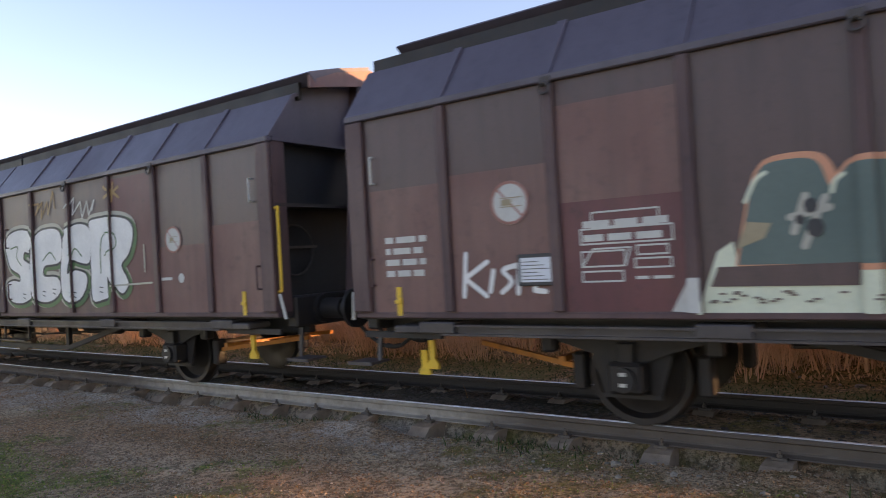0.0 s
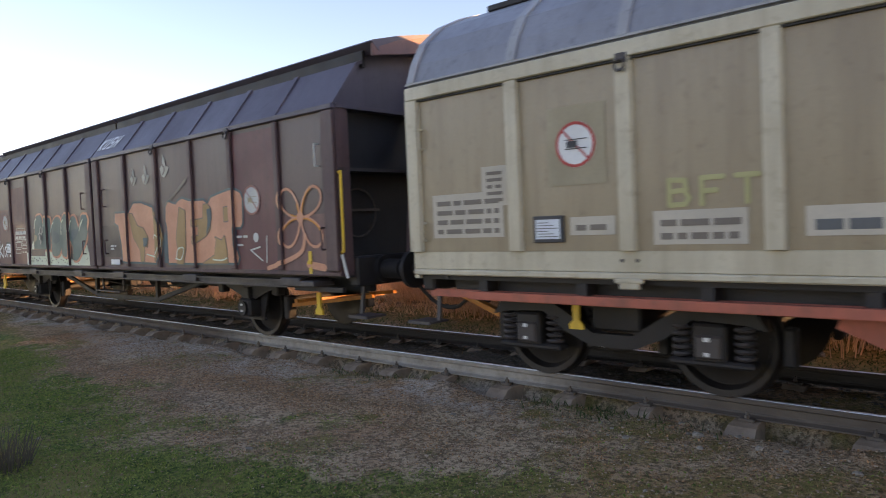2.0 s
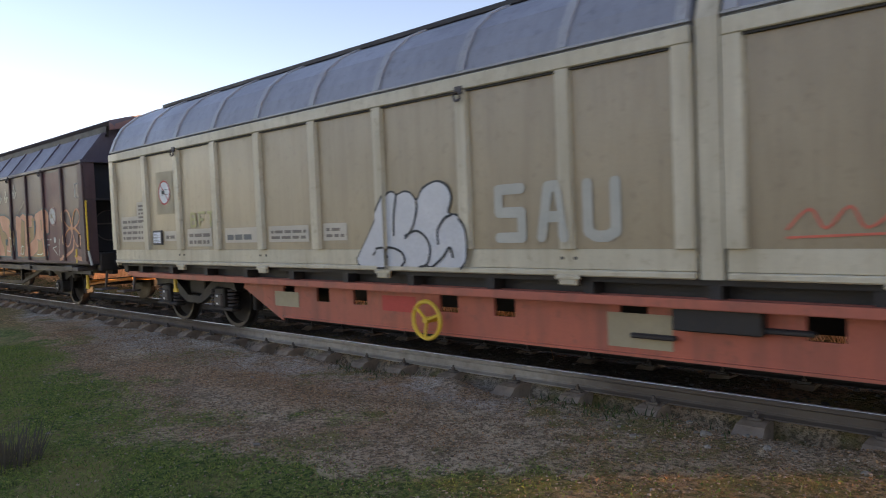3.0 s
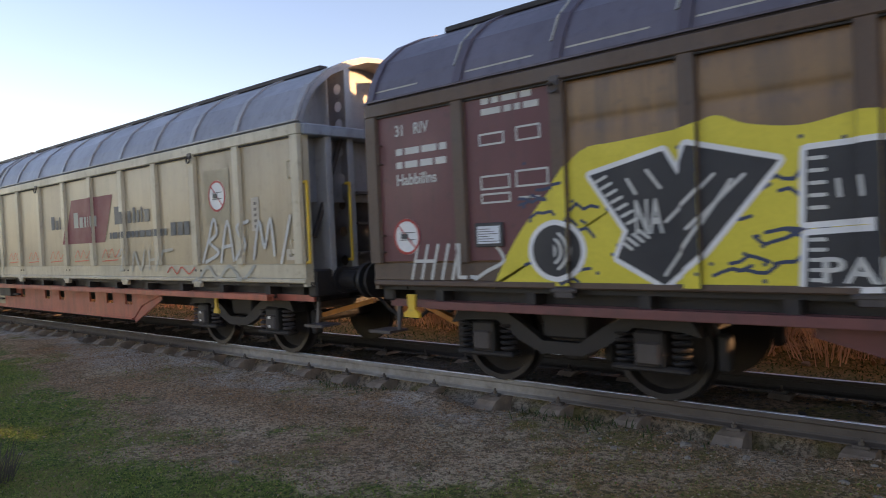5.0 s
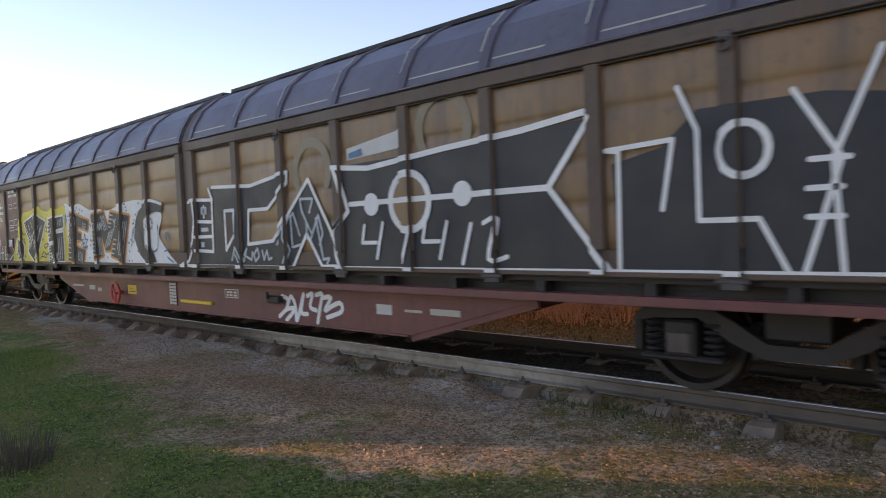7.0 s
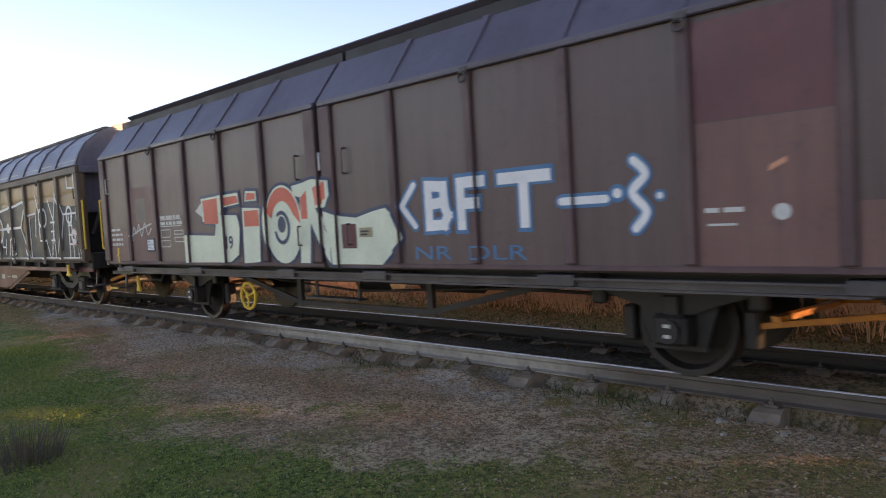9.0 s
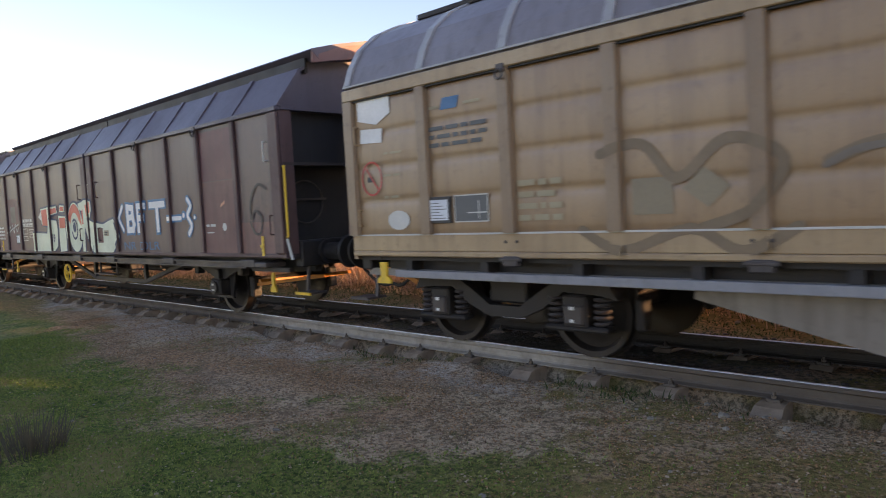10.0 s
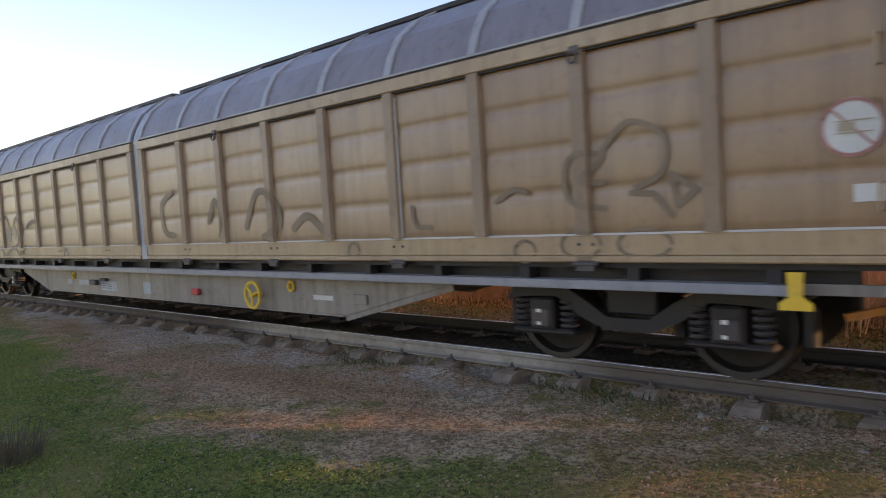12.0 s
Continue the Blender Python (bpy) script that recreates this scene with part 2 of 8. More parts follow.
def rail_side_surface():
    m = surface("rusty_rail_steel", (0.086, 0.065, 0.050), (0.065, 0.048, 0.039), (0.043, 0.031, 0.026), 0.75, 0.1, patch=2, relief=0.4)
    nt = m.node_tree
    bsdf = nt.nodes["Principled BSDF"]
    old = bsdf.inputs["Base Color"].links[0].from_socket
    tc = nt.nodes.new("ShaderNodeTexCoord").outputs["Object"]
    sep = nt.nodes.new("ShaderNodeSeparateXYZ")
    nt.links.new(tc, sep.inputs[0])
    # pale lime dust along one stretch of the web
    left = ramp(nt, sep.outputs[0], -10.6, -9.2)
    right = ramp(nt, sep.outputs[0], -4.3, -3.4, 1, 0.12)
    mul = nt.nodes.new("ShaderNodeMath")
    mul.operation = "MULTIPLY"
    nt.links.new(left, mul.inputs[0])
    nt.links.new(right, mul.inputs[1])
    mul2 = nt.nodes.new("ShaderNodeMath")
    mul2.operation = "MULTIPLY"
    nt.links.new(mul.outputs[0], mul2.inputs[0])
    nt.links.new(ramp(nt, noise_of(nt, tc, 6, 6), 0.25, 0.6, 0.45, 0.95), mul2.inputs[1])
    nt.links.new(mixed(nt, mul2.outputs[0], old, (0.34, 0.31, 0.27)), bsdf.inputs["Base Color"])
    return m


RAIL_SIDE = rail_side_surface()
# darker copy of the rail steel, with the far rail's shade in its colour
RAIL_SHADED = surface("shaded_black_rail_flank", (0.039, 0.032, 0.029), (0.058, 0.045, 0.038), (0.029, 0.023, 0.021), 0.75, 0.1, patch=2, relief=0.4)
TWIG = surface("dry_brown_twig_bark", (0.876, 0.580, 0.371), (0.596, 0.372, 0.235), None, 0.85, patch=2, per_object=0.3)
BARK = surface("dark_grey_bark", (0.104, 0.087, 0.075), (0.081, 0.067, 0.058), None, 0.9, patch=2)
DRY_GRASS = leafy("dry_tan_reed", ((0.345, 0.204, 0.100), (0.632, 0.408, 0.225), (0.713, 0.480, 0.250), (0.483, 0.300, 0.163)), 0.45)
GRASS = leafy("short_green_grass", ((0.052, 0.104, 0.021), (0.166, 0.240, 0.045), (0.315, 0.336, 0.083), (0.105, 0.160, 0.033)), 0.3)
WEED = leafy("dark_green_weed_leaf", ((0.022, 0.041, 0.012), (0.060, 0.096, 0.026), (0.038, 0.062, 0.018)), 0.2)
STONE = surface("pale_limestone", (0.306, 0.265, 0.211), (0.207, 0.174, 0.136), None, 0.9, patch=9, relief=0.4)
LITTER = leafy("brown_leaf_litter", ((0.096, 0.055, 0.030), (0.297, 0.150, 0.070), (0.524, 0.283, 0.126), (0.149, 0.091, 0.050), (0.594, 0.416, 0.252)), 0.1)
STRAW = leafy("orange_straw", ((0.50, 0.24, 0.07), (0.30, 0.13, 0.04), (0.60, 0.34, 0.12)), 0.4)


# ---- mesh helpers ----
def part(name, bm, material, parent=None, label="", smooth=False):
    """Links a bmesh as one mesh object under a thing or a part."""
    me = bpy.data.meshes.new(name)
    bmesh.ops.recalc_face_normals(bm, faces=bm.faces)
    bm.to_mesh(me)
    bm.free()
    me.materials.append(material)
    if smooth:
        me.polygons.foreach_set("use_smooth", [True] * len(me.polygons))
        me.set_sharp_from_angle(angle=radians(40))
    ob = new(name, me)
    ob.parent = parent
    if label:
        ob["label"] = label
    return ob


def box(bm, x0, x1, y0, y1, z0, z1, bevel=0.0):
    r = bmesh.ops.create_cube(bm, size=1)
    for v in r["verts"]:
        v.co = Vector(((x0 + x1) / 2 + v.co.x * (x1 - x0), (y0 + y1) / 2 + v.co.y * (y1 - y0), (z0 + z1) / 2 + v.co.z * (z1 - z0)))
    if bevel:
        ed = list({e for v in r["verts"] for e in v.link_edges})
        bmesh.ops.bevel(bm, geom=ed, offset=bevel, segments=1, affect="EDGES")
    return bm


def boxes(*specs, bevel=0.0):
    bm = bmesh.new()
    for s in specs:
        box(bm, *s, bevel=bevel)
    return bm


def rod(bm, a, b, r, seg=8, r2=None):
    a, b = Vector(a), Vector(b)
    d = b - a
    m = Matrix.Translation((a + b) / 2) @ d.to_track_quat("Z", "Y").to_matrix().to_4x4()
    bmesh.ops.create_cone(bm, cap_ends=True, segments=seg, radius1=r, radius2=r if r2 is None else r2, depth=d.length, matrix=m)
    return bm


def pipe(bm, pts, r, seg=6):
    for a, b in zip(pts, pts[1:]):
        rod(bm, a, b, r, seg)
    return bm


def beam(bm, a, b, w, d):
    """A square bar from a to b, w wide along the train and d deep across it."""
    a, b = Vector(a), Vector(b)
    m = Matrix.Translation((a + b) / 2) @ (b - a).to_track_quat("Z", "Y").to_matrix().to_4x4()
    r = bmesh.ops.create_cube(bm, size=1)
    for v in r["verts"]:
        v.co = m @ Vector((v.co.x * w, v.co.y * d, v.co.z * (b - a).length))
    return bm


def swept(bm, pts, x0, x1, closed=True):
    """A profile in (y, z) drawn out along x."""
    n = len(pts)
    A = [bm.verts.new((x0, y, z)) for y, z in pts]
    B = [bm.verts.new((x1, y, z)) for y, z in pts]
    for i in range(n if closed else n - 1):
        j = (i + 1) % n
        bm.faces.new((A[i], A[j], B[j], B[i]))
    if closed:
        bm.faces.new(A)
        bm.faces.new(B[::-1])
    return bm


def plate(bm, pts, y0, y1):
    """A plate with the outline (x, z), between the depths y0 and y1."""
    A = [bm.verts.new((x, y0, z)) for x, z in pts]
    B = [bm.verts.new((x, y1, z)) for x, z in pts]
    bm.faces.new(A)
    bm.faces.new(B[::-1])
    for i in range(len(pts)):
        j = (i + 1) % len(pts)
        bm.faces.new((A[i], A[j], B[j], B[i]))
    return bm


def ring(bm, centre, R, r, seg=24, axis="y", tube=6):
    c = Vector(centre)
    rows = []
    for i in range(seg):
        a = 2 * math.pi * i / seg
        row = []
        for j in range(tube):
            b = 2 * math.pi * j / tube
            q = R + r * math.cos(b)
            p = (q * math.cos(a), r * math.sin(b), q * math.sin(a))
            if axis == "x":
                p = (p[1], p[0], p[2])
            row.append(bm.verts.new(c + Vector(p)))
        rows.append(row)
    for i in range(seg):
        for j in range(tube):
            a, b = rows[i], rows[(i + 1) % seg]
            bm.faces.new((a[j], a[(j + 1) % tube], b[(j + 1) % tube], b[j]))
    return bm


# ---- ground, track and distance ----
YC = 6.77                            # the track's centre line
BED = -0.20                          # ground beside the rails


def smooth(a, b, v):
    t = np.clip((v - a) / (b - a), 0, 1)
    return t * t * (3 - 2 * t)


def waves(x, y, s, seed):
    rng = np.random.RandomState(seed)
    out = 0
    for k in range(7):
        a, f, p = rng.uniform(0, 6.28), s * rng.uniform(0.5, 2.2), rng.uniform(0, 6.28)
        out = out + np.sin((x * math.cos(a) + y * math.sin(a)) * f + p)
    return out / 7


def height(x, y):
    z = BED + 0.03 * waves(x, y, 0.9, 3) + 0.012 * waves(x, y, 7, 4)
    z = z + smooth(5.2, 5.7, y) * (1 - smooth(5.9, 6.1, y)) * (0.02 + 0.09 * waves(x, y * 0, 3.0, 8))
    between = smooth(5.8, 6.1, y) * (1 - smooth(7.5, 7.9, y))
    z = z - 0.005 * between + 0.03 * between * waves(x, y, 2.6, 33)
    near = y - (YC - 0.755)
    z = z - (0.15 + 0.05 * waves(x, y, 2.4, 51)) * smooth(-0.5, -0.2, near + 0.1 * waves(x, y * 0, 4.0, 52)) * (1 - smooth(-0.06, 0.04, near))
    z = z + 0.06 * smooth(0.0, 0.07, near) * (1 - smooth(0.25, 0.45, near))
    z = z + 0.045 * smooth(8.1, 8.9, y) * (1 - smooth(9.6, 11.5, y)) * (1 + waves(x, y, 2.0, 9))
    z = z + 0.22 * smooth(8.9, 10.2, y) * (1 - 0.6 * smooth(15, 34, y))
    return z


def grass_share(x, y):
    """1 on grass, 0 on bare gravel."""
    lawn = smooth(0.35, -0.35, y - (2.75 + 0.22 * np.maximum(-x - 7, 0) + 0.24 * np.maximum(x + 6.0, 0)) + 0.5 * waves(x, y, 1.3, 11))
    lawn = np.maximum(lawn, 0.75 * smooth(3.6, 2.8, y + 0.8 * waves(x, y, 1.0, 21) - 0.55 * np.maximum(x + 4, 0)))
    moss = 0.62 * smooth(-0.15, 0.4, waves(x, y, 1.6, 12)) * smooth(-6.5, -3.2, x)
    moss = np.maximum(moss, 0.5 * smooth(0.0, 0.45, waves(x, y, 1.9, 17)))
    tufts = 0.8 * smooth(0.0, 0.5, waves(x, y, 2.6, 13)) * smooth(5.35, 5.6, y) * smooth(-4.5, -3.0, x) * (1 - smooth(6.2, 6.5, y))
    back = smooth(8.2, 8.7, y) * (1 - smooth(9.3, 10.0, y))
    mid = 0.6 * smooth(6.2, 6.5, y) * smooth(-0.1, 0.5, waves(x, y, 2.2, 14))
    return np.clip(np.maximum.reduce([lawn, moss, tufts, back, mid]), 0, 1)


def olive_share(x, y):
    """1 where the grass has gone brown."""
    return np.clip(smooth(-4.6, -1.2, x + 0.7 * waves(x, y, 1.4, 41)) + smooth(4.0, 4.5, y), 0, 1)


def build_ground():
    xs = np.concatenate([[-3000, -900, -300, -140, -80, -55, -42], np.arange(-34, 6, 0.11), [8, 12, 20, 40, 90, 300, 900, 3000]])
    ys = np.concatenate([[-3000, -900, -300, -90, -30, -12, -5, -2], np.arange(0, 12.5, 0.09), [13.5, 16, 20, 28, 45, 90, 300, 900, 3000]])
    X, Y = np.meshgrid(xs, ys)
    Z = height(X, Y)
    far = (np.abs(X) > 100) | (Y > 60) | (Y < -20)
    Z[far] = np.where(Y[far] > 9, -0.05, BED)
    nx, ny = len(xs), len(ys)
    co = np.stack([X.ravel(), Y.ravel(), Z.ravel()], 1)
    i = np.arange(nx * ny).reshape(ny, nx)
    quads = np.stack([i[:-1, :-1], i[:-1, 1:], i[1:, 1:], i[1:, :-1]], -1).reshape(-1, 4)
    me = bpy.data.meshes.new("ground")
    me.from_pydata(co.tolist(), [], quads.tolist())
    for nm, val in (("grass", grass_share(X, Y)), ("olive", olive_share(X, Y)), ("dark_bed", 0.85 * smooth(6.15, 6.4, Y) * (1 - smooth(7.9, 8.3, Y)) * smooth(-0.6, 0.1, waves(X, Y, 1.2, 44))),
                    ("ballast", 0.9 * smooth(-0.2, 0.4, waves(X, Y, 1.1, 31) + 0.9 * smooth(4.2, 5.4, Y) - 0.3) * smooth(3.3, 4.4, Y) * (1 - smooth(5.8, 6.2, Y)) * (1 - smooth(-3.6, -2.2, X)))):
        at = me.attributes.new(nm, "FLOAT", "POINT")
        at.data.foreach_set("value", val.ravel().astype(np.float32))
    me.materials.append(GROUND)
    me.polygons.foreach_set("use_smooth", [True] * len(me.polygons))
    return tagged(new("ground", me), "bare gravelly soil with mossy green grass patches", "ground", kind="structure")


build_ground()


def blades(name, xs, ys, heights, width, material, label, lean=0.5, seed=1, base=None):
    """Many thin blades in one mesh."""
    rng = np.random.RandomState(seed)
    n = len(xs)
    a = rng.uniform(0, 6.28, n)
    zs = height(xs, ys) - 0.01 if base is None else base
    dx, dy = np.cos(a) * width, np.sin(a) * width
    lx, ly = rng.normal(0, lean, n) * heights, rng.normal(0, lean, n) * heights
    p0 = np.stack([xs - dx, ys - dy, zs], 1)
    p1 = np.stack([xs + dx, ys + dy, zs], 1)
    p2 = np.stack([xs + dx * 0.7 + lx * 0.4, ys + dy * 0.7 + ly * 0.4, zs + heights * 0.6], 1)
    p3 = np.stack([xs - dx * 0.7 + lx * 0.4, ys - dy * 0.7 + ly * 0.4, zs + heights * 0.6], 1)
    p4 = np.stack([xs + lx, ys + ly, zs + heights], 1)
    co = np.stack([p0, p1, p2, p3, p4], 1).reshape(-1, 3)
    k = np.arange(n)[:, None] * 5
    faces = np.concatenate([k + [0, 1, 2, 3]], 0).tolist() + (k + [3, 2, 4]).tolist()
    me = bpy.data.meshes.new(name)
    me.from_pydata(co.tolist(), [], faces)
    me.materials.append(material)
    return tagged(new(name, me), label, name.replace("_", " "), kind="stuff")


def scatter(n, x0, x1, y0, y1, seed, keep=None):
    rng = np.random.RandomState(seed)
    x, y = rng.uniform(x0, x1, n), rng.uniform(y0, y1, n)
    if keep is not None:
        ok = rng.uniform(0, 1, n) < keep(x, y)
        x, y = x[ok], y[ok]
    return x, y


def flakes(name, xs, ys, lo, hi, rise, material, label, seed, tilt=0.4):
    """Small leaves lying loose, each one tilted its own way."""
    rng = np.random.RandomState(seed)
    n = len(xs)
    a, size = rng.uniform(0, 6.28, n), rng.uniform(lo, hi, n)
    u = np.stack([np.cos(a), np.sin(a), rng.normal(0, tilt, n)], 1) * size[:, None]
    v = np.stack([-np.sin(a), np.cos(a), rng.normal(0, tilt, n)], 1) * (size * rng.uniform(0.3, 0.8, n))[:, None]
    mid = np.stack([xs, ys, height(xs, ys) + 0.004 + rise * rng.uniform(0, 1, n)], 1)
    co = np.stack([mid - u, mid - v * 0.9, mid + u, mid + v], 1).reshape(-1, 3)
    me = bpy.data.meshes.new(name)
    me.from_pydata(co.tolist(), [], (np.arange(n)[:, None] * 4 + np.arange(4)).tolist())
    me.materials.append(material)
    return tagged(new(name, me), label, name.replace("_", " "), kind="stuff")


gx, gy = scatter(150000, -13, 0.5, 1.0, 5.6, 5, lambda x, y: np.clip(grass_share(x, y) - 0.25, 0, 1) ** 1.5 * (1 - 0.8 * olive_share(x, y)))
blades("short_grass", gx, gy, np.random.RandomState(6).uniform(0.015, 0.055, len(gx)), 0.003, GRASS, "short green grass growing in patches on the soil", 0.8, 7)
gx, gy = scatter(200000, -13, 0.5, 1.0, 5.6, 8, lambda x, y: np.clip(grass_share(x, y) - 0.2, 0, 1) * (1 - 0.85 * olive_share(x, y)) * (0.35 + 0.65 * smooth(-0.3, 0.4, waves(x, y, 9, 42))))
flakes("clover", gx, gy, 0.006, 0.014, 0.04, GRASS, "low green clover leaves in the lawn", 9)
gx, gy = scatter(120000, -14, 0.5, 1.2, 5.75, 10, lambda x, y: (0.25 + 0.75 * smooth(-0.35, 0.35, waves(x, y, 5, 43))) * (1 - 0.9 * np.clip(grass_share(x, y) * (1 - olive_share(x, y)), 0, 1)))
flakes("leaf_litter", gx, gy, 0.004, 0.013, 0.008, LITTER, "brown leaf and straw litter on the soil", 11)
gx, gy = scatter(9000, -8, 1, 5.3, 6.0, 15, lambda x, y: np.clip(grass_share(x, y) - 0.3, 0, 1))
blades("trackside_weeds", gx, gy, np.random.RandomState(16).uniform(0.03, 0.09, len(gx)), 0.006, WEED, "low dark green weeds beside the rail", 0.7, 17)
gx, gy = scatter(26000, -40, 4, 8.2, 9.45, 25)
blades("bank_weeds", gx, gy, np.random.RandomState(26).uniform(0.01, 0.05, len(gx)), 0.008, WEED, "dark green weeds on the bank behind the track", 0.8, 27)
gx, gy = scatter(26000, -75, 5, 9.3, 12.5, 35, lambda x, y: 0.35 + 0.65 * smooth(-0.3, 0.3, waves(x, y, 1.5, 38)))
blades("dry_reeds", gx, gy, np.random.RandomState(36).uniform(0.08, 0.42, len(gx)), 0.006, DRY_GRASS, "dry tan grass lit by the low sun", 0.8, 37)
gx, gy = scatter(70000, -30, 4, 9.2, 18, 65)
flakes("bank_litter", gx, gy, 0.012, 0.035, 0.05, DRY_GRASS, "dry tan leaves lying among the shrubs", 66, 1.2)
gx, gy = scatter(700, -9, -3, 6.4, 7.2, 45, lambda x, y: smooth(0.25, 0.6, waves(x, y, 3.5, 46)))
blades("dry_tufts", gx, gy, np.random.RandomState(46).uniform(0.06, 0.2, len(gx)), 0.004, STRAW, "dry orange grass tufts between the rails", 0.5, 47)


def stones(name, n, x0, x1, y0, y1, lo, hi, material, label, seed, keep=None):
    x, y = scatter(n, x0, x1, y0, y1, seed, keep)
    rng = np.random.RandomState(seed + 1)
    ico = bmesh.new()
    bmesh.ops.create_icosphere(ico, subdivisions=1, radius=1)
    base = np.array([v.co[:] for v in ico.verts])
    tri = np.array([[v.index for v in f.verts] for f in ico.faces])
    ico.free()
    s = rng.uniform(lo, hi, len(x)) * rng.choice([0.6, 0.8, 1, 1.3], len(x))
    sq = np.stack([rng.uniform(0.7, 1.4, len(x)), rng.uniform(0.7, 1.2, len(x)), rng.uniform(0.35, 0.7, len(x))], 1)
    co = base[None] * (s[:, None] * sq)[:, None, :] * rng.uniform(0.75, 1.2, (len(x), len(base), 1))
    co = co + np.stack([x, y, height(x, y) + s * 0.15], 1)[:, None, :]
    faces = tri[None] + (np.arange(len(x)) * len(base))[:, None, None]
    me = bpy.data.meshes.new(name)
    me.from_pydata(co.reshape(-1, 3).tolist(), [], faces.reshape(-1, 3).tolist())
    me.materials.append(material)
    return tagged(new(name, me), label, "stones", kind="stuff")


stones("gravel", 42000, -12, 0.5, 1.6, 5.7, 0.004, 0.011, GRAVEL, "small grey gravel stones lying on the soil", 51, lambda x, y: 1 - 0.75 * grass_share(x, y))
stones("pale_pebbles", 110, -14, 0.5, 1.6, 5.8, 0.012, 0.024, STONE, "scattered pale pebbles on the ground", 61)
stones("rail_side_stones", 38, -3.2, 0.5, 4.9, 5.75, 0.018, 0.04, STONE, "pale stones lying beside the rail", 71)
stones("bank_stones", 26, -4, 3, 8.9, 9.5, 0.03, 0.07, STONE, "pale rubble stones on the bank behind the track", 81)
stones("track_ballast", 4500, -34, 4, 6.2, 8.5, 0.012, 0.03, surface("dark_track_ballast", (0.13, 0.105, 0.085), (0.08, 0.066, 0.055), None, 0.9, patch=6), "old dark ballast stones between the rails", 91)


def rail(y, flank):
    prof = [(-0.07, -0.155), (0.07, -0.155), (0.07, -0.144), (0.02, -0.128), (0.009, -0.11), (0.009, -0.05), (0.035, -0.036), (0.036, -0.006),
            (0.03, 0.0), (-0.03, 0.0), (-0.036, -0.006), (-0.035, -0.036), (-0.009, -0.05), (-0.009, -0.11), (-0.02, -0.128), (-0.07, -0.144)]
    r = tagged(new("rail"), "rusty steel rail with a polished running surface", "rail", "rails of the track")
    r.location = (0, y, 0)
    part("rail_body", swept(bmesh.new(), prof, -160, 60), flank, r, "rusty rail flank")
    part("running_surface", swept(bmesh.new(), [(-0.016, -0.003), (0.028, -0.003), (0.026, 0.003), (-0.014, 0.003)], -160, 60), BRIGHT_STEEL, r, "shiny polished rail head")
    return r


RAIL_Y = (YC - 0.755, YC + 0.755)
for ry_, flank_ in zip(RAIL_Y, (RAIL_SIDE, RAIL_SHADED)):
    rail(ry_, flank_)


def sleeper():
    """A concrete sleeper with sloped ends, plates and bolts."""
    t = tagged(new("sleeper"), "weathered concrete sleeper under the rails", "sleeper", "sleepers of the track")
    bm = bmesh.new()
    sec = [(-0.135, -0.36), (0.135, -0.36), (0.105, -0.165), (-0.105, -0.165)]
    stations = [(-1.12, 1.2, -0.10), (-1.0, 1.08, -0.015), (-0.9, 1.0, 0.0), (-0.6, 1.0, 0.0), (-0.44, 0.95, -0.07), (0.44, 0.95, -0.07), (0.6, 1.0, 0.0), (0.9, 1.0, 0.0), (0.97, 1.0, -0.03), (1.06, 1.05, -0.12)]
    rows = []
    for y, w, dz in stations:
        rows.append([bm.verts.new((x * w, y, z + (dz if z > -0.3 else 0))) for x, z in sec])
    for a, b in zip(rows, rows[1:]):
        for i in range(4):
            j = (i + 1) % 4
            bm.faces.new((a[i], a[j], b[j], b[i]))
    bm.faces.new(rows[0])
    bm.faces.new(rows[-1][::-1])
    part("concrete_body", bm, CONCRETE, t)
    for s in (-1, 1):
        for o in (-1, 1):
            y = s * 0.755 + o * 0.105
            bm = boxes((-0.06, 0.06, y - 0.035, y + 0.035, -0.165, -0.138), bevel=0.006)
            rod(bm, (0, y, -0.14), (0, y, -0.085), 0.013, 6)
            rod(bm, (0, y, -0.138), (0, y, -0.112), 0.024, 6)
            part("rail_clip", bm, RAIL_SIDE, t, "rusty bolted rail clip")
    return t


# the near ones lie unevenly, the rest at an even step
SLEEPER_X = [1.4, 0.6, -0.25, -1.13, -2.08, -2.92, -3.76, -4.52, -5.45, -6.2, -6.95]
SLEEPER_X += [-6.95 - 0.78 * k for k in range(1, 52)]
first_sleeper = sleeper()
first_sleeper.matrix_basis = pose(SLEEPER_X[6], YC, 0)
rs = random.Random(4)
for x in SLEEPER_X:
    if x != SLEEPER_X[6]:
        copy_thing(first_sleeper, pose(x + rs.uniform(-0.02, 0.02), YC + rs.uniform(-0.03, 0.03), rs.uniform(-0.015, 0.004), 0, rs.uniform(-1.5, 1.5), rs.uniform(-2.5, 2.5)))


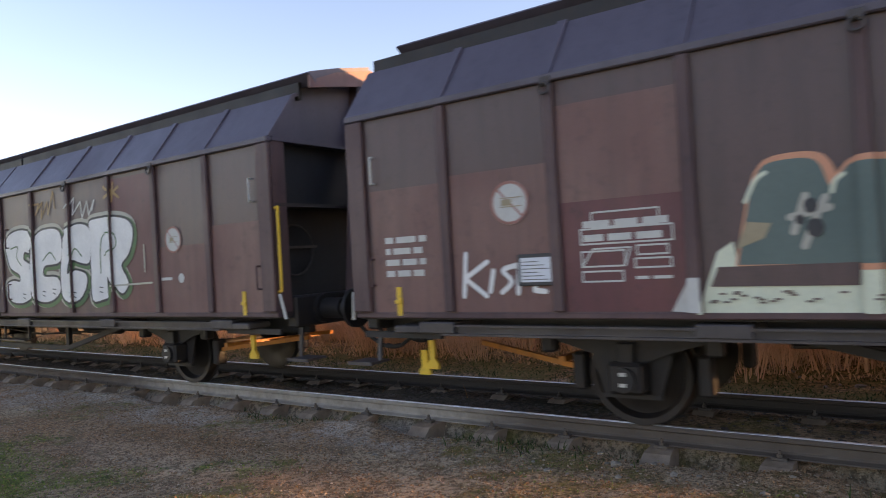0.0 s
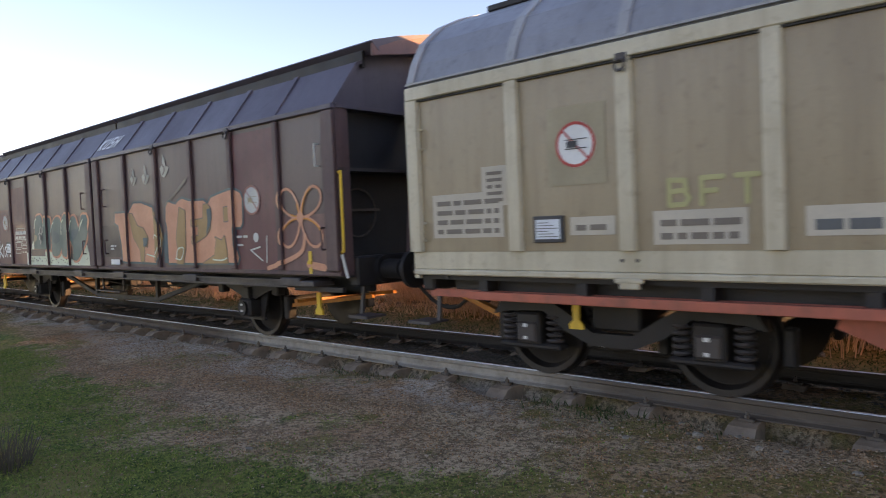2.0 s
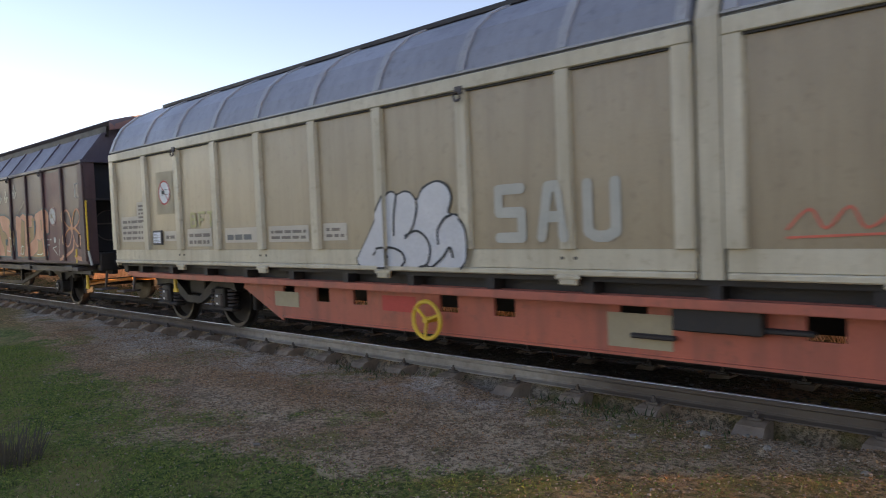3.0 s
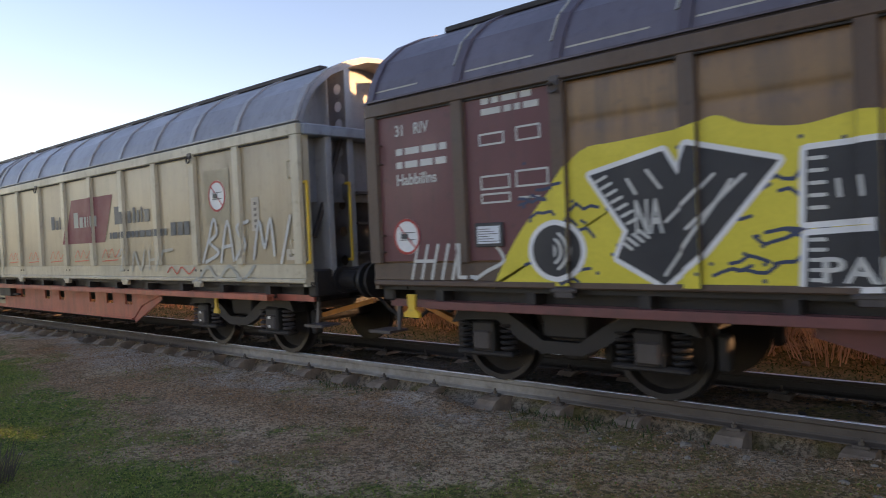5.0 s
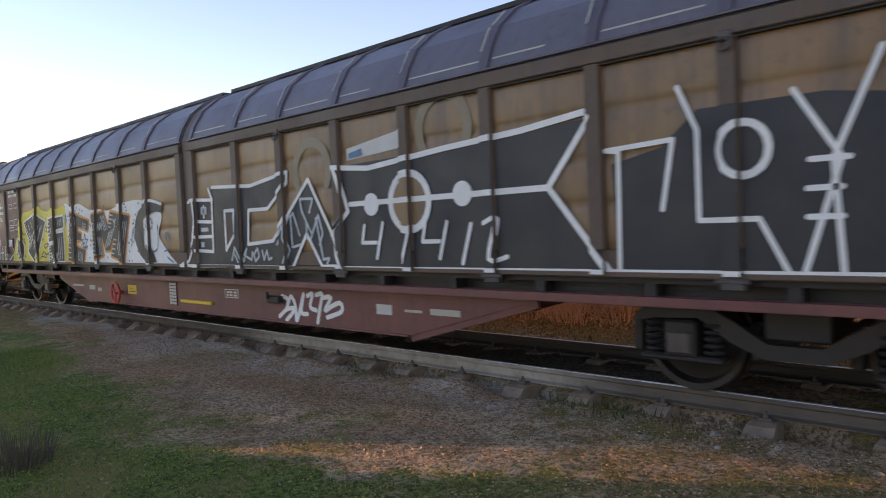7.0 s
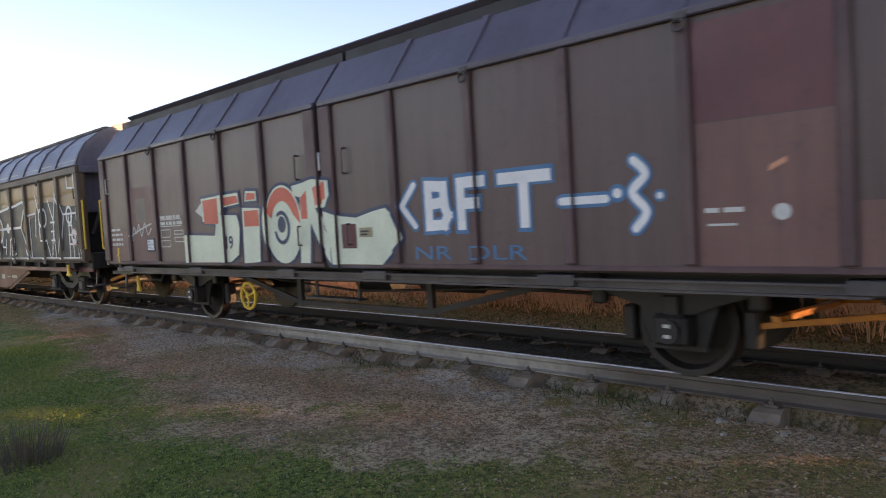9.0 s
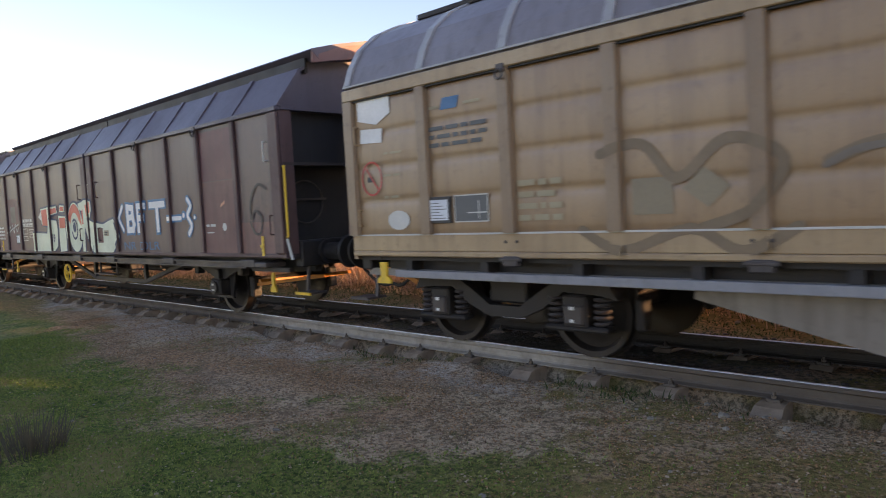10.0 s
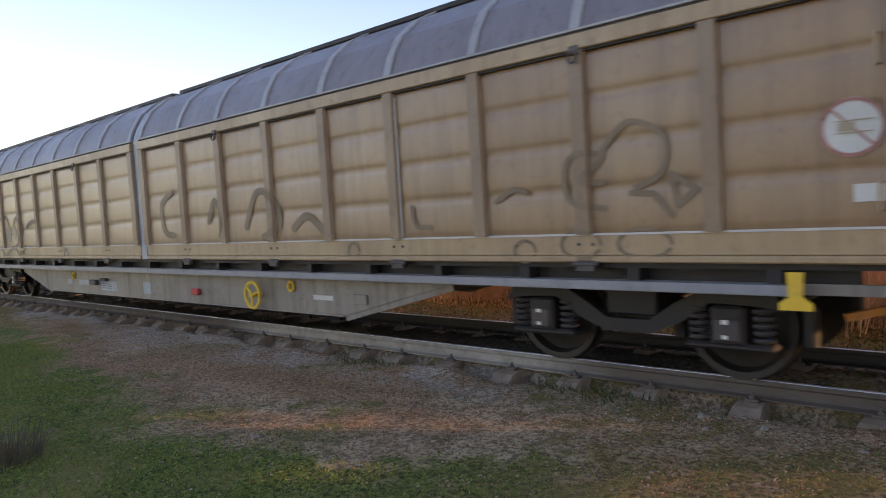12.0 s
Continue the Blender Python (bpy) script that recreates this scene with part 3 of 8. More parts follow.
def shrub(seed, stems=70, tall=1.15):
    rng = random.Random(seed)
    t = tagged(new("shrub"), "leafless brown shrub of thin tangled twigs", "shrub", "shrubs behind the track")
    for nm, count, r0, up in (("stem_growth", stems // 2, 0.009, 1.4), ("twig_tangle", stems * 2, 0.0045, 0.7)):
        bm = bmesh.new()
        for _ in range(count):
            a = rng.uniform(0, 6.28)
            q = rng.uniform(0, 0.45)
            p = Vector((q * math.cos(a), q * math.sin(a), -0.05 if nm == "stem_growth" else rng.uniform(0, 0.5)))
            d = Vector((math.cos(a) * rng.uniform(0.1, 0.7), math.sin(a) * rng.uniform(0.1, 0.7), up)).normalized()
            L = tall * rng.uniform(0.25, 0.42)
            r = r0 * rng.uniform(0.7, 1.3)
            for s in range(3):
                nxt = p + d * L * (0.9 ** s)
                rod(bm, p, nxt, r, 3, r * 0.72)
                r *= 0.72
                p = nxt
                d = (d + Vector((rng.uniform(-0.5, 0.5), rng.uniform(-0.5, 0.5), rng.uniform(-0.25, 0.25)))).normalized()
        tagged(part(nm, bm, TWIG, t), kind="stuff")
    return t


shrub_kinds = [shrub(101), shrub(102, 90, 1.0), shrub(103, 60, 1.3)]
for i, s_ in enumerate(shrub_kinds):
    s_.matrix_basis = pose(-2.0 - 2.4 * i, 10.4 + 0.3 * i, float(height(-2.0 - 2.4 * i, 10.4 + 0.3 * i)))
rs = random.Random(9)
for k in range(130):
    x = 4 - 60 * (k / 130) ** 1.25 + rs.uniform(-0.6, 0.6)
    y = rs.choice([9.55, 9.8, 10.1, 10.5, 11.0, 12.2]) + rs.uniform(-0.25, 0.25)
    s_ = 0.55 + 0.5 * rs.random()
    made = copy_thing(shrub_kinds[k % 3], pose(x, y, float(height(x, y)), 0, 0, rs.uniform(0, 360)))
    made.scale = (s_, s_, s_)


for k in range(52):
    x, y = -10.0 + 0.28 * k + rs.uniform(-0.2, 0.2), rs.choice([9.6, 9.9, 10.2]) + rs.uniform(-0.2, 0.2)
    made = copy_thing(shrub_kinds[k % 3], pose(x, y, float(height(x, y)), 0, 0, rs.uniform(0, 360)))
    # those right of -1.5, mostly unseen, are taller to block the low sun
    s_ = rs.uniform(0.6, 0.9) if x < -1.5 else rs.uniform(0.95, 1.15)
    made.scale = (s_, s_, s_)
# unseen shrubs beyond the right edge, added to block sun under the wagons
for k in range(9):
    x, y = 5.2 + 1.1 * k + rs.uniform(-0.3, 0.3), rs.choice([9.7, 9.9, 10.2]) + rs.uniform(-0.25, 0.25)
    made = copy_thing(shrub_kinds[k % 3], pose(x, y, float(height(x, y)), 0, 0, rs.uniform(0, 360)))
    made.scale = (1.0, 1.0, 0.9)


def bare_tree(seed, tall):
    rng = random.Random(seed)
    t = tagged(new("bare_tree"), "small leafless tree standing in the field", "tree", "bare trees in the field")
    trunk, limbs = bmesh.new(), bmesh.new()

    def grow(bm, p, d, L, r, depth):
        for s in range(3):
            n = p + d * L / 3
            rod(bm, p, n, r, 5 if depth < 2 else 3, r * 0.85)
            r *= 0.85
            p = n
            d = (d + Vector([rng.uniform(-0.16, 0.16) for _ in range(3)])).normalized()
            if depth < 4:
                for _ in range(2 if s else 1):
                    e = (d + Vector((rng.uniform(-1, 1), rng.uniform(-1, 1), rng.uniform(-0.1, 0.6)))).normalized()
                    grow(limbs, p, e, L * rng.uniform(0.5, 0.72), max(r * 0.6, 0.011), depth + 1)
    grow(trunk, Vector((0, 0, -0.1)), Vector((0, 0, 1)), tall * 0.55, tall * 0.02, 1)
    part("trunk", trunk, BARK, t)
    part("crown", limbs, BARK, t)
    return t


FIELD = -0.02
tree_a, tree_b = bare_tree(5, 4.4), bare_tree(8, 3.9)
tree_a.matrix_basis = pose(-8.5, 30, FIELD)
tree_b.matrix_basis = pose(-10.9, 31, FIELD)
copy_thing(tree_a, pose(-13.2, 34, FIELD, 0, 0, 130))
copy_thing(tree_b, pose(-7.2, 36, FIELD, 0, 0, 70))
copy_thing(tree_b, pose(-4.2, 42, FIELD, 0, 0, 200))
rs = random.Random(19)
for k in range(60):
    x, y = -26 + 30 * rs.random(), 16 + 24 * rs.random()
    made = copy_thing(shrub_kinds[k % 3], pose(x, y, float(height(x, y)) - 0.05, 0, 0, rs.uniform(0, 360)))
    made.scale = (1.3, 1.3, 1.2)
gx, gy = scatter(14000, -70, 30, 16, 70, 55)
blades("field_grass", gx, gy, np.random.RandomState(56).uniform(0.3, 0.8, len(gx)), 0.02, DRY_GRASS, "dry orange brown grass of the field behind", 0.25, 57)


def weed_clump(seed):
    rng = random.Random(seed)
    t = tagged(new("weed_clump"), "dry grey brown weed clump in the grass", "plant")
    bm = bmesh.new()
    for _ in range(150):
        a, q = rng.uniform(0, 6.28), rng.uniform(0, 0.2)
        p = Vector((q * math.cos(a), q * math.sin(a), -0.02))
        d = Vector((math.cos(a) * rng.uniform(0, 0.6), math.sin(a) * rng.uniform(0, 0.6), 1)).normalized()
        n = p + d * rng.uniform(0.10, 0.26)
        rod(bm, p, n, 0.004, 3, 0.0015)
    part("dry_stalk_growth", bm, surface("grey_dry_stalk", (0.10, 0.085, 0.06), (0.07, 0.065, 0.045), None, 0.85), t)
    return t


clump = weed_clump(3)
clump.matrix_basis = pose(-6.34, 1.62, float(height(-6.34, 1.62)))
clump.scale = (1.35, 1.35, 1.5)


# ---- parts that the wagons share ----
WHEEL_R = 0.46
rolling = []                         # axles that turn as the train moves


def lathe(bm, prof, seg=32):
    """A closed profile (r, y) turned round the y axis."""
    rows = []
    for i in range(seg):
        a = 2 * math.pi * i / seg
        rows.append([bm.verts.new((r * math.cos(a), y, r * math.sin(a))) for r, y in prof])
    n = len(prof)
    for i in range(seg):
        p, q = rows[i], rows[(i + 1) % seg]
        for j in range(n):
            k = (j + 1) % n
            bm.faces.new((p[j], p[k], q[k], q[j]))
    return bm


def wheel_mesh(s):
    prof = [(0.09, 0.80), (0.13, 0.79), (0.2, 0.745), (0.37, 0.735), (0.40, 0.82), (WHEEL_R - 0.004, 0.825), (WHEEL_R, 0.73),
            (WHEEL_R + 0.004, 0.715), (WHEEL_R + 0.028, 0.70), (WHEEL_R + 0.028, 0.69), (0.40, 0.688), (0.36, 0.70), (0.2, 0.70), (0.12, 0.69), (0.09, 0.68)]
    return lathe(bmesh.new(), [(r, s * y) for r, y in prof])


def wheelset(parent, x):
    bm = rod(bmesh.new(), (0, -1.0, 0), (0, 1.0, 0), 0.085, 12)
    axle = part("axle", bm, DARK_STEEL, parent)
    axle.location = (x, 0, WHEEL_R)
    for s in (-1, 1):
        part("wheel", wheel_mesh(s), WHEEL_STEEL, axle, "solid rolled steel wheel with a flange", True)
    rolling.append((axle, x))
    return axle


def buffers(parent, end, z=1.05):
    """Two buffers on one end; end is the x of the headstock, signed outwards."""
    d = 1 if end > 0 else -1
    for y in (-0.875, 0.875):
        bm = rod(bmesh.new(), (end, y, z), (end + d * 0.34, y, z), 0.12, 14)
        rod(bm, (end, y, z), (end + d * 0.06, y, z), 0.17, 14)
        rod(bm, (end + d * 0.30, y, z), (end + d * 0.50, y, z), 0.085, 12)
        rod(bm, (end + d * 0.50, y, z), (end + d * 0.545, y, z), 0.225, 20, 0.215)
        part("buffer", bm, DARK_STEEL, parent, "greasy round buffer", True)
    bm = bmesh.new()
    rod(bm, (end, 0, z), (end + d * 0.55, 0, z - 0.08), 0.045, 8)
    box(bm, min(end + d * 0.3, end + d * 0.42), max(end + d * 0.3, end + d * 0.42), -0.07, 0.07, z - 0.14, z + 0.05, 0.015)
    part("screw_coupling", bm, DARK_STEEL, parent, "screw coupling")
    for y in (-0.34, 0.34):
        pts = [(end + d * u, y * (1 - 0.4 * u), 0.86 - 0.34 * math.sin(min(u / 0.62, 1) * math.pi * 0.62)) for u in (0, 0.12, 0.25, 0.38, 0.5, 0.62)]
        part("brake_hose", pipe(bmesh.new(), pts, 0.024, 7), RUBBER_AND_SHADE, parent, "black rubber brake hose")


def grip(parent, x, y, z0, z1, out=0.06, material=None, r=0.011, name="grab_handle"):
    bm = pipe(bmesh.new(), [(x, y, z0), (x, y - out, z0), (x, y - out, z1), (x, y, z1)], r)
    part(name, bm, material or OFFWHITE, parent)


def yellow_lever(parent, x, y, z0, z1):
    bm = boxes((x - 0.032, x + 0.032, y - 0.012, y, z0, z1), (x - 0.04, x + 0.04, y - 0.03, y - 0.008, (z0 + z1) / 2 - 0.02, (z0 + z1) / 2 + 0.02), bevel=0.004)
    part("marker_strip", bm, YELLOW, parent, "yellow painted marker strip")


def jack_bracket(parent, x, y, z0, z1, w=0.1):
    h = z1 - z0
    bm = plate(bmesh.new(), [(x - w * 0.5, z1), (x + w * 0.5, z1), (x + w * 0.42, z0 + h * 0.35), (x + w, z0 + h * 0.18), (x + w, z0), (x - w, z0), (x - w, z0 + h * 0.18), (x - w * 0.42, z0 + h * 0.35)], y - 0.03, y)
    part("shunter_bracket", bm, YELLOW, parent, "yellow cast bracket")


def hand_wheel(parent, x, y, z, r, material):
    bm = ring(bmesh.new(), (x, y, z), r, 0.024, 28)
    for k in range(3):
        a = radians(20 + 120 * k)
        rod(bm, (x, y, z), (x + r * math.cos(a), y, z + r * math.sin(a)), 0.018, 6)
    rod(bm, (x, y - 0.03, z), (x, y + 0.14, z), 0.035, 10)
    part("brake_wheel", bm, material, parent, "three-spoked brake hand wheel", True)


def corner_step(parent, x, d, z=0.5, edge=None):
    bm = boxes((x - 0.16, x + 0.16, -1.36, -1.08, z, z + 0.025))
    beam(bm, (x - d * 0.13, -1.2, z + 0.02), (x - d * 0.13, -1.15, 0.95), 0.05, 0.03)
    st = part("corner_step", bm, MID_STEEL, parent)
    part("step_edge", boxes((x - 0.165, x + 0.165, -1.385, -1.36, z - 0.005, z + 0.03)), edge or MID_STEEL, st, "yellow painted step edge" if edge else "")


# ---- flat paint on the wagons' sides ----
class Side:
    """The near wall of a wagon: its plane and the posts that stand proud of it."""
    coats = 0

    def __init__(self, wagon, depth, posts, proud, origin=0.0):
        self.origin = origin         # where the paint's measure starts, from the wagon's middle
        self.wagon, self.depth, self.posts, self.proud = wagon, depth, posts, proud

    def paint(self, name, bm, material, layer=1, label="", parent=None, flat=False):
        cuts = sorted({x for p in self.posts for x in p})
        for v in bm.verts:
            v.co.x += self.origin
        xs = [v.co.x for v in bm.verts]
        lo, hi = min(xs), max(xs)
        for c in cuts:
            if lo < c < hi and not flat:
                bmesh.ops.bisect_plane(bm, geom=list(bm.verts) + list(bm.edges) + list(bm.faces), plane_co=(c, 0, 0), plane_no=(1, 0, 0))
        out, seen = bmesh.new(), {}
        bm.verts.index_update()
        bm.faces.index_update()
        # pieces of one coat lie a hair above one another
        piece, count = {}, 0
        for f in bm.faces:
            if f.index in piece:
                continue
            todo = [f]
            piece[f.index] = count
            while todo:
                for e in todo.pop().edges:
                    for g in e.link_faces:
                        if g.index not in piece:
                            piece[g.index] = count
                            todo.append(g)
            count += 1
        Side.coats += 1
        for f in bm.faces:
            cx = f.calc_center_median().x
            on_post = not flat and any(a < cx < b for a, b in self.posts)
            y = -(self.depth + (self.proud if on_post else 0)) - 0.003 * layer - 0.0001 * (piece[f.index] % 14) - 0.0002 * (Side.coats % 8)
            vs = []
            for v in f.verts:
                k = (v.index, on_post, round(v.co.x, 4), round(v.co.z, 4))
                if k not in seen:
                    seen[k] = out.verts.new((v.co.x, y, v.co.z))
                vs.append(seen[k])
            if len(set(vs)) == len(vs):
                try:
                    nf = out.faces.new(vs)
                    nf.normal_update()
                    if nf.normal.y > 0:
                        nf.normal_flip()
                except ValueError:
                    pass
        bm.free()
        me = bpy.data.meshes.new(name)
        out.to_mesh(me)
        out.free()
        me.materials.append(material)
        ob = new(name, me)
        ob.parent = parent or self.wagon
        if label:
            ob["label"] = label
        if name in ("scrawl_tag", "blue_tag", "flower_stem", "disc_arc", "silver_tag", "graffiti_halo", "letter_tick", "cloud_speckle", "cloud_scribble", "graffiti_inline", "graffiti_outline", "flower_outline", "flower_petal", "white_line", "letter_word", "white_tag", "white_ring", "graffiti_wriggle", "graffiti_shine", "data_panel", "dark_graffiti", "faded_graffiti", "graffiti_dash", "data_text", "small_text", "wagon_number", "operator_lettering"):
            ob["kind"] = "stuff"
        return ob


def poly(*loops):
    bm = bmesh.new()
    for pts in loops:
        bm.faces.new([bm.verts.new((x, 0, z)) for x, z in pts])
    bm.normal_update()
    bmesh.ops.triangulate(bm, faces=list(bm.faces))
    return bm


def rect(x0, x1, z0, z1):
    return [(x0, z0), (x1, z0), (x1, z1), (x0, z1)]


def disc(cx, cz, rx, rz=None, n=28, start=0.0, turn=360.0):
    rz = rx if rz is None else rz
    return [(cx + rx * math.cos(radians(start + turn * i / n)), cz + rz * math.sin(radians(start + turn * i / n))) for i in range(n)]


def stroke(lines, w, bm=None, square=False):
    """Ribbons of paint along lines of (x, z), with round or square ends."""
    bm = bm or bmesh.new()
    for pts in lines:
        for (ax, az), (bx_, bz) in zip(pts, pts[1:]):
            d = Vector((bx_ - ax, bz - az))
            if d.length < 1e-5:
                continue
            if square:
                u = d.normalized() * w / 2
                ax, az, bx_, bz = ax - u.x, az - u.y, bx_ + u.x, bz + u.y
            nrm = Vector((-d.y, d.x)).normalized() * w / 2
            bm.faces.new([bm.verts.new((px, 0, pz)) for px, pz in ((ax + nrm.x, az + nrm.y), (ax - nrm.x, az - nrm.y), (bx_ - nrm.x, bz - nrm.y), (bx_ + nrm.x, bz + nrm.y))])
        for px, pz in () if square else pts:
            bm.faces.new([bm.verts.new((x, 0, z)) for x, z in disc(px, pz, w / 2, n=10 if w > 0.2 else 8)])
    return bm


def wavy(pts, per=6):
    """A smooth line through a few points."""
    out = []
    n = len(pts)
    for i in range(n - 1):
        p0, p1, p2, p3 = pts[max(i - 1, 0)], pts[i], pts[i + 1], pts[min(i + 2, n - 1)]
        for k in range(per):
            t = k / per
            out.append(tuple(0.5 * (2 * b + (c - a) * t + (2 * a - 5 * b + 4 * c - d) * t * t + (3 * b - a - 3 * c + d) * t ** 3) for a, b, c, d in zip(p0, p1, p2, p3)))
    return out + [tuple(pts[-1])]


def words(text, x0, x1, z0, z1, offset=0.0, shear=0.0):
    """Letters of the built-in font, fitted to a field."""
    cu = bpy.data.curves.new("letters", "FONT")
    cu.body, cu.offset, cu.shear, cu.resolution_u = text, offset, shear, 3
    ob = new("letters", cu)
    me = bpy.data.meshes.new_from_object(ob.evaluated_get(bpy.context.evaluated_depsgraph_get()))
    bm = bmesh.new()
    bm.from_mesh(me)
    bpy.data.objects.remove(ob)
    bpy.data.meshes.remove(me)
    bpy.data.curves.remove(cu)
    xs, ys = [v.co.x for v in bm.verts], [v.co.y for v in bm.verts]
    a, b, c, d = min(xs), max(xs), min(ys), max(ys)
    for v in bm.verts:
        v.co = Vector((x0 + (v.co.x - a) / (b - a) * (x1 - x0), 0, z0 + (v.co.y - c) / (d - c) * (z1 - z0)))
    return bm


BLOCK = {
    "Y": [[(0, 1), (0.48, 0.42), (1, 1)], [(0.48, 0.45), (0.55, 0)]],
    "S": [[(1, 1), (0, 1), (0, 0.52), (1, 0.52), (1, 0), (0, 0)]],
    "E": [[(1, 1), (0.05, 1), (0, 0), (0.8, 0)], [(0, 0.5), (0.8, 0.5)]],
    "M": [[(0.1, 0), (0, 1), (0.46, 0.42), (0.85, 1), (1, 0.02)]],
    "N": [[(0, 0), (0, 1), (1, 0), (1, 1)]],
    "I": [[(0.5, 0), (0.5, 1)]],
    "D": [[(0, 0), (0, 1), (0.7, 0.9), (1, 0.5), (0.7, 0.1), (0, 0)]],
    "F": [[(0, 0), (0, 1), (1, 1)], [(0, 0.5), (0.7, 0.5)]],
    "A": [[(0, 0), (0.3, 1), (0.7, 1), (1, 0)], [(0.2, 0.4), (0.8, 0.4)]],
    "O": [[(0.2, 0), (0, 0.5), (0.2, 1), (0.8, 1), (1, 0.5), (0.8, 0), (0.2, 0)]],
    "U": [[(0, 1), (0, 0.1), (0.3, 0), (0.7, 0), (1, 0.1), (1, 1)]],
    "T": [[(0, 1), (1, 1)], [(0.5, 1), (0.5, 0)]],
    "H": [[(0, 0), (0, 1)], [(0, 0.5), (1, 0.5)], [(1, 0), (1, 1)]],
    "K": [[(0, 0), (0, 1)], [(1, 1), (0, 0.45), (1, 0)]],
    "G": [[(1, 0.85), (0.6, 1), (0.1, 0.85), (0, 0.4), (0.25, 0), (0.9, 0), (1, 0.45), (0.6, 0.45)]],
    "R": [[(0, 0), (0, 1), (0.8, 0.95), (1, 0.72), (0.75, 0.48), (0, 0.45)], [(0.5, 0.46), (1, 0)]],
    "B": [[(0, 0), (0, 1), (0.8, 0.95), (0.85, 0.58), (0, 0.52)], [(0.8, 0.52), (1, 0.25), (0.8, 0.02), (0, 0)]],
    "C": [[(1, 1), (0, 1), (0, 0), (1, 0)]],
}


def letter(ch, x0, x1, z0, z1, w, bm=None, lean=0.0, square=False):
    bm = bm or bmesh.new()
    p = w / 2
    lines = [[(x0 + p + a * (x1 - x0 - w) + lean * b * (z1 - z0), z0 + p + b * (z1 - z0 - w)) for a, b in line] for line in BLOCK[ch]]
    return stroke(lines, w, bm, square)


def spelled(text, x0, x1, z0, z1, w, gap=0.06, lean=0.0):
    bm = bmesh.new()
    step = (x1 - x0 + gap) / len(text)
    for i, ch in enumerate(text):
        letter(ch, x0 + i * step, x0 + (i + 1) * step - gap, z0, z1, w, bm, lean)
    return bm


def bars(x0, x1, z0, z1, rows, seed, fill=0.62):
    """Writing that cannot be given: plain bars in rows."""
    rng = random.Random(seed)
    loops = []
    dz = (z1 - z0) / rows
    for r in range(rows):
        x = x0
        while x < x1 - 0.05:
            L = min(rng.uniform(0.06, 0.24), x1 - x)
            loops.append(rect(x, x + L, z0 + r * dz, z0 + r * dz + dz * fill))
            x += L + 0.035
    return poly(*loops)


def frame_lines(x0, x1, z0, z1, w=0.012):
    return stroke([[(x0, z0), (x1, z0), (x1, z1), (x0, z1), (x0, z0)]], w)


def hump_sign(side, x, z, r, plate_col=None, faded=False):
    """A round sign: white field, red edge and stroke, a dark wagon mark."""
    if plate_col:
        side.paint("sign_field", poly(rect(x - r * 1.45, x + r * 1.45, z - r * 1.75, z + r * 1.7)), plate_col, 2, flat=True)
    base = side.paint("round_sign", poly(disc(x, z, r)), OFFWHITE if faded else WHITE, 3, "round white sign with a red edge", flat=True)
    red = WORN_RED if faded else RED_PAINT
    side.paint("sign_edge", stroke([disc(x, z, r * 0.93) + [disc(x, z, r * 0.93)[0]]], r * 0.13), red, 4, parent=base, flat=True)
    side.paint("sign_stroke", stroke([[(x - r * 0.6, z + r * 0.62), (x + r * 0.6, z - r * 0.62)]], r * 0.09), red, 4, parent=base, flat=True)
    side.paint("sign_mark", poly(rect(x - r * 0.42, x + r * 0.1, z - r * 0.12, z + r * 0.16), rect(x - r * 0.5, x + r * 0.62, z + r * 0.2, z + r * 0.24), rect(x - r * 0.5, x + r * 0.62, z - r * 0.2, z - r * 0.16)), PRINT if not faded else BUFF_TAG, 5, parent=base, flat=True)


def card_holder(side, x0, x1, z0, z1):
    y = side.depth
    bm = boxes((x0 - 0.02, x1 + 0.02, -y - 0.03, -y - 0.002, z0 - 0.02, z1 + 0.02), bevel=0.006)
    h = part("card_holder", bm, PRINT, side.wagon, "black card holder with a white paper")
    part("paper_card", boxes((x0 + 0.012, x1 - 0.012, -y - 0.034, -y - 0.031, z0 + 0.012, z1 - 0.012)), PAPER, h, "white paper card")
    bm = bmesh.new()
    n = 6
    for i in range(n):
        z = z0 + 0.03 + (z1 - z0 - 0.05) * i / n
        box(bm, x0 + 0.03, x1 - 0.03 - 0.05 * (i % 3), -y - 0.0365, -y - 0.0345, z, z + 0.007)
    part("print_lines", bm, LABEL_GREY, h)


def lash_ring(parent, x, y, z):
    bm = ring(bmesh.new(), (x, y - 0.035, z), 0.045, 0.012, 14, "y", 5)
    box(bm, x - 0.05, x + 0.05, y - 0.02, y, z + 0.02, z + 0.10, 0.006)
    part("lashing_eye", bm, MID_STEEL, parent, "lashing eye", True)


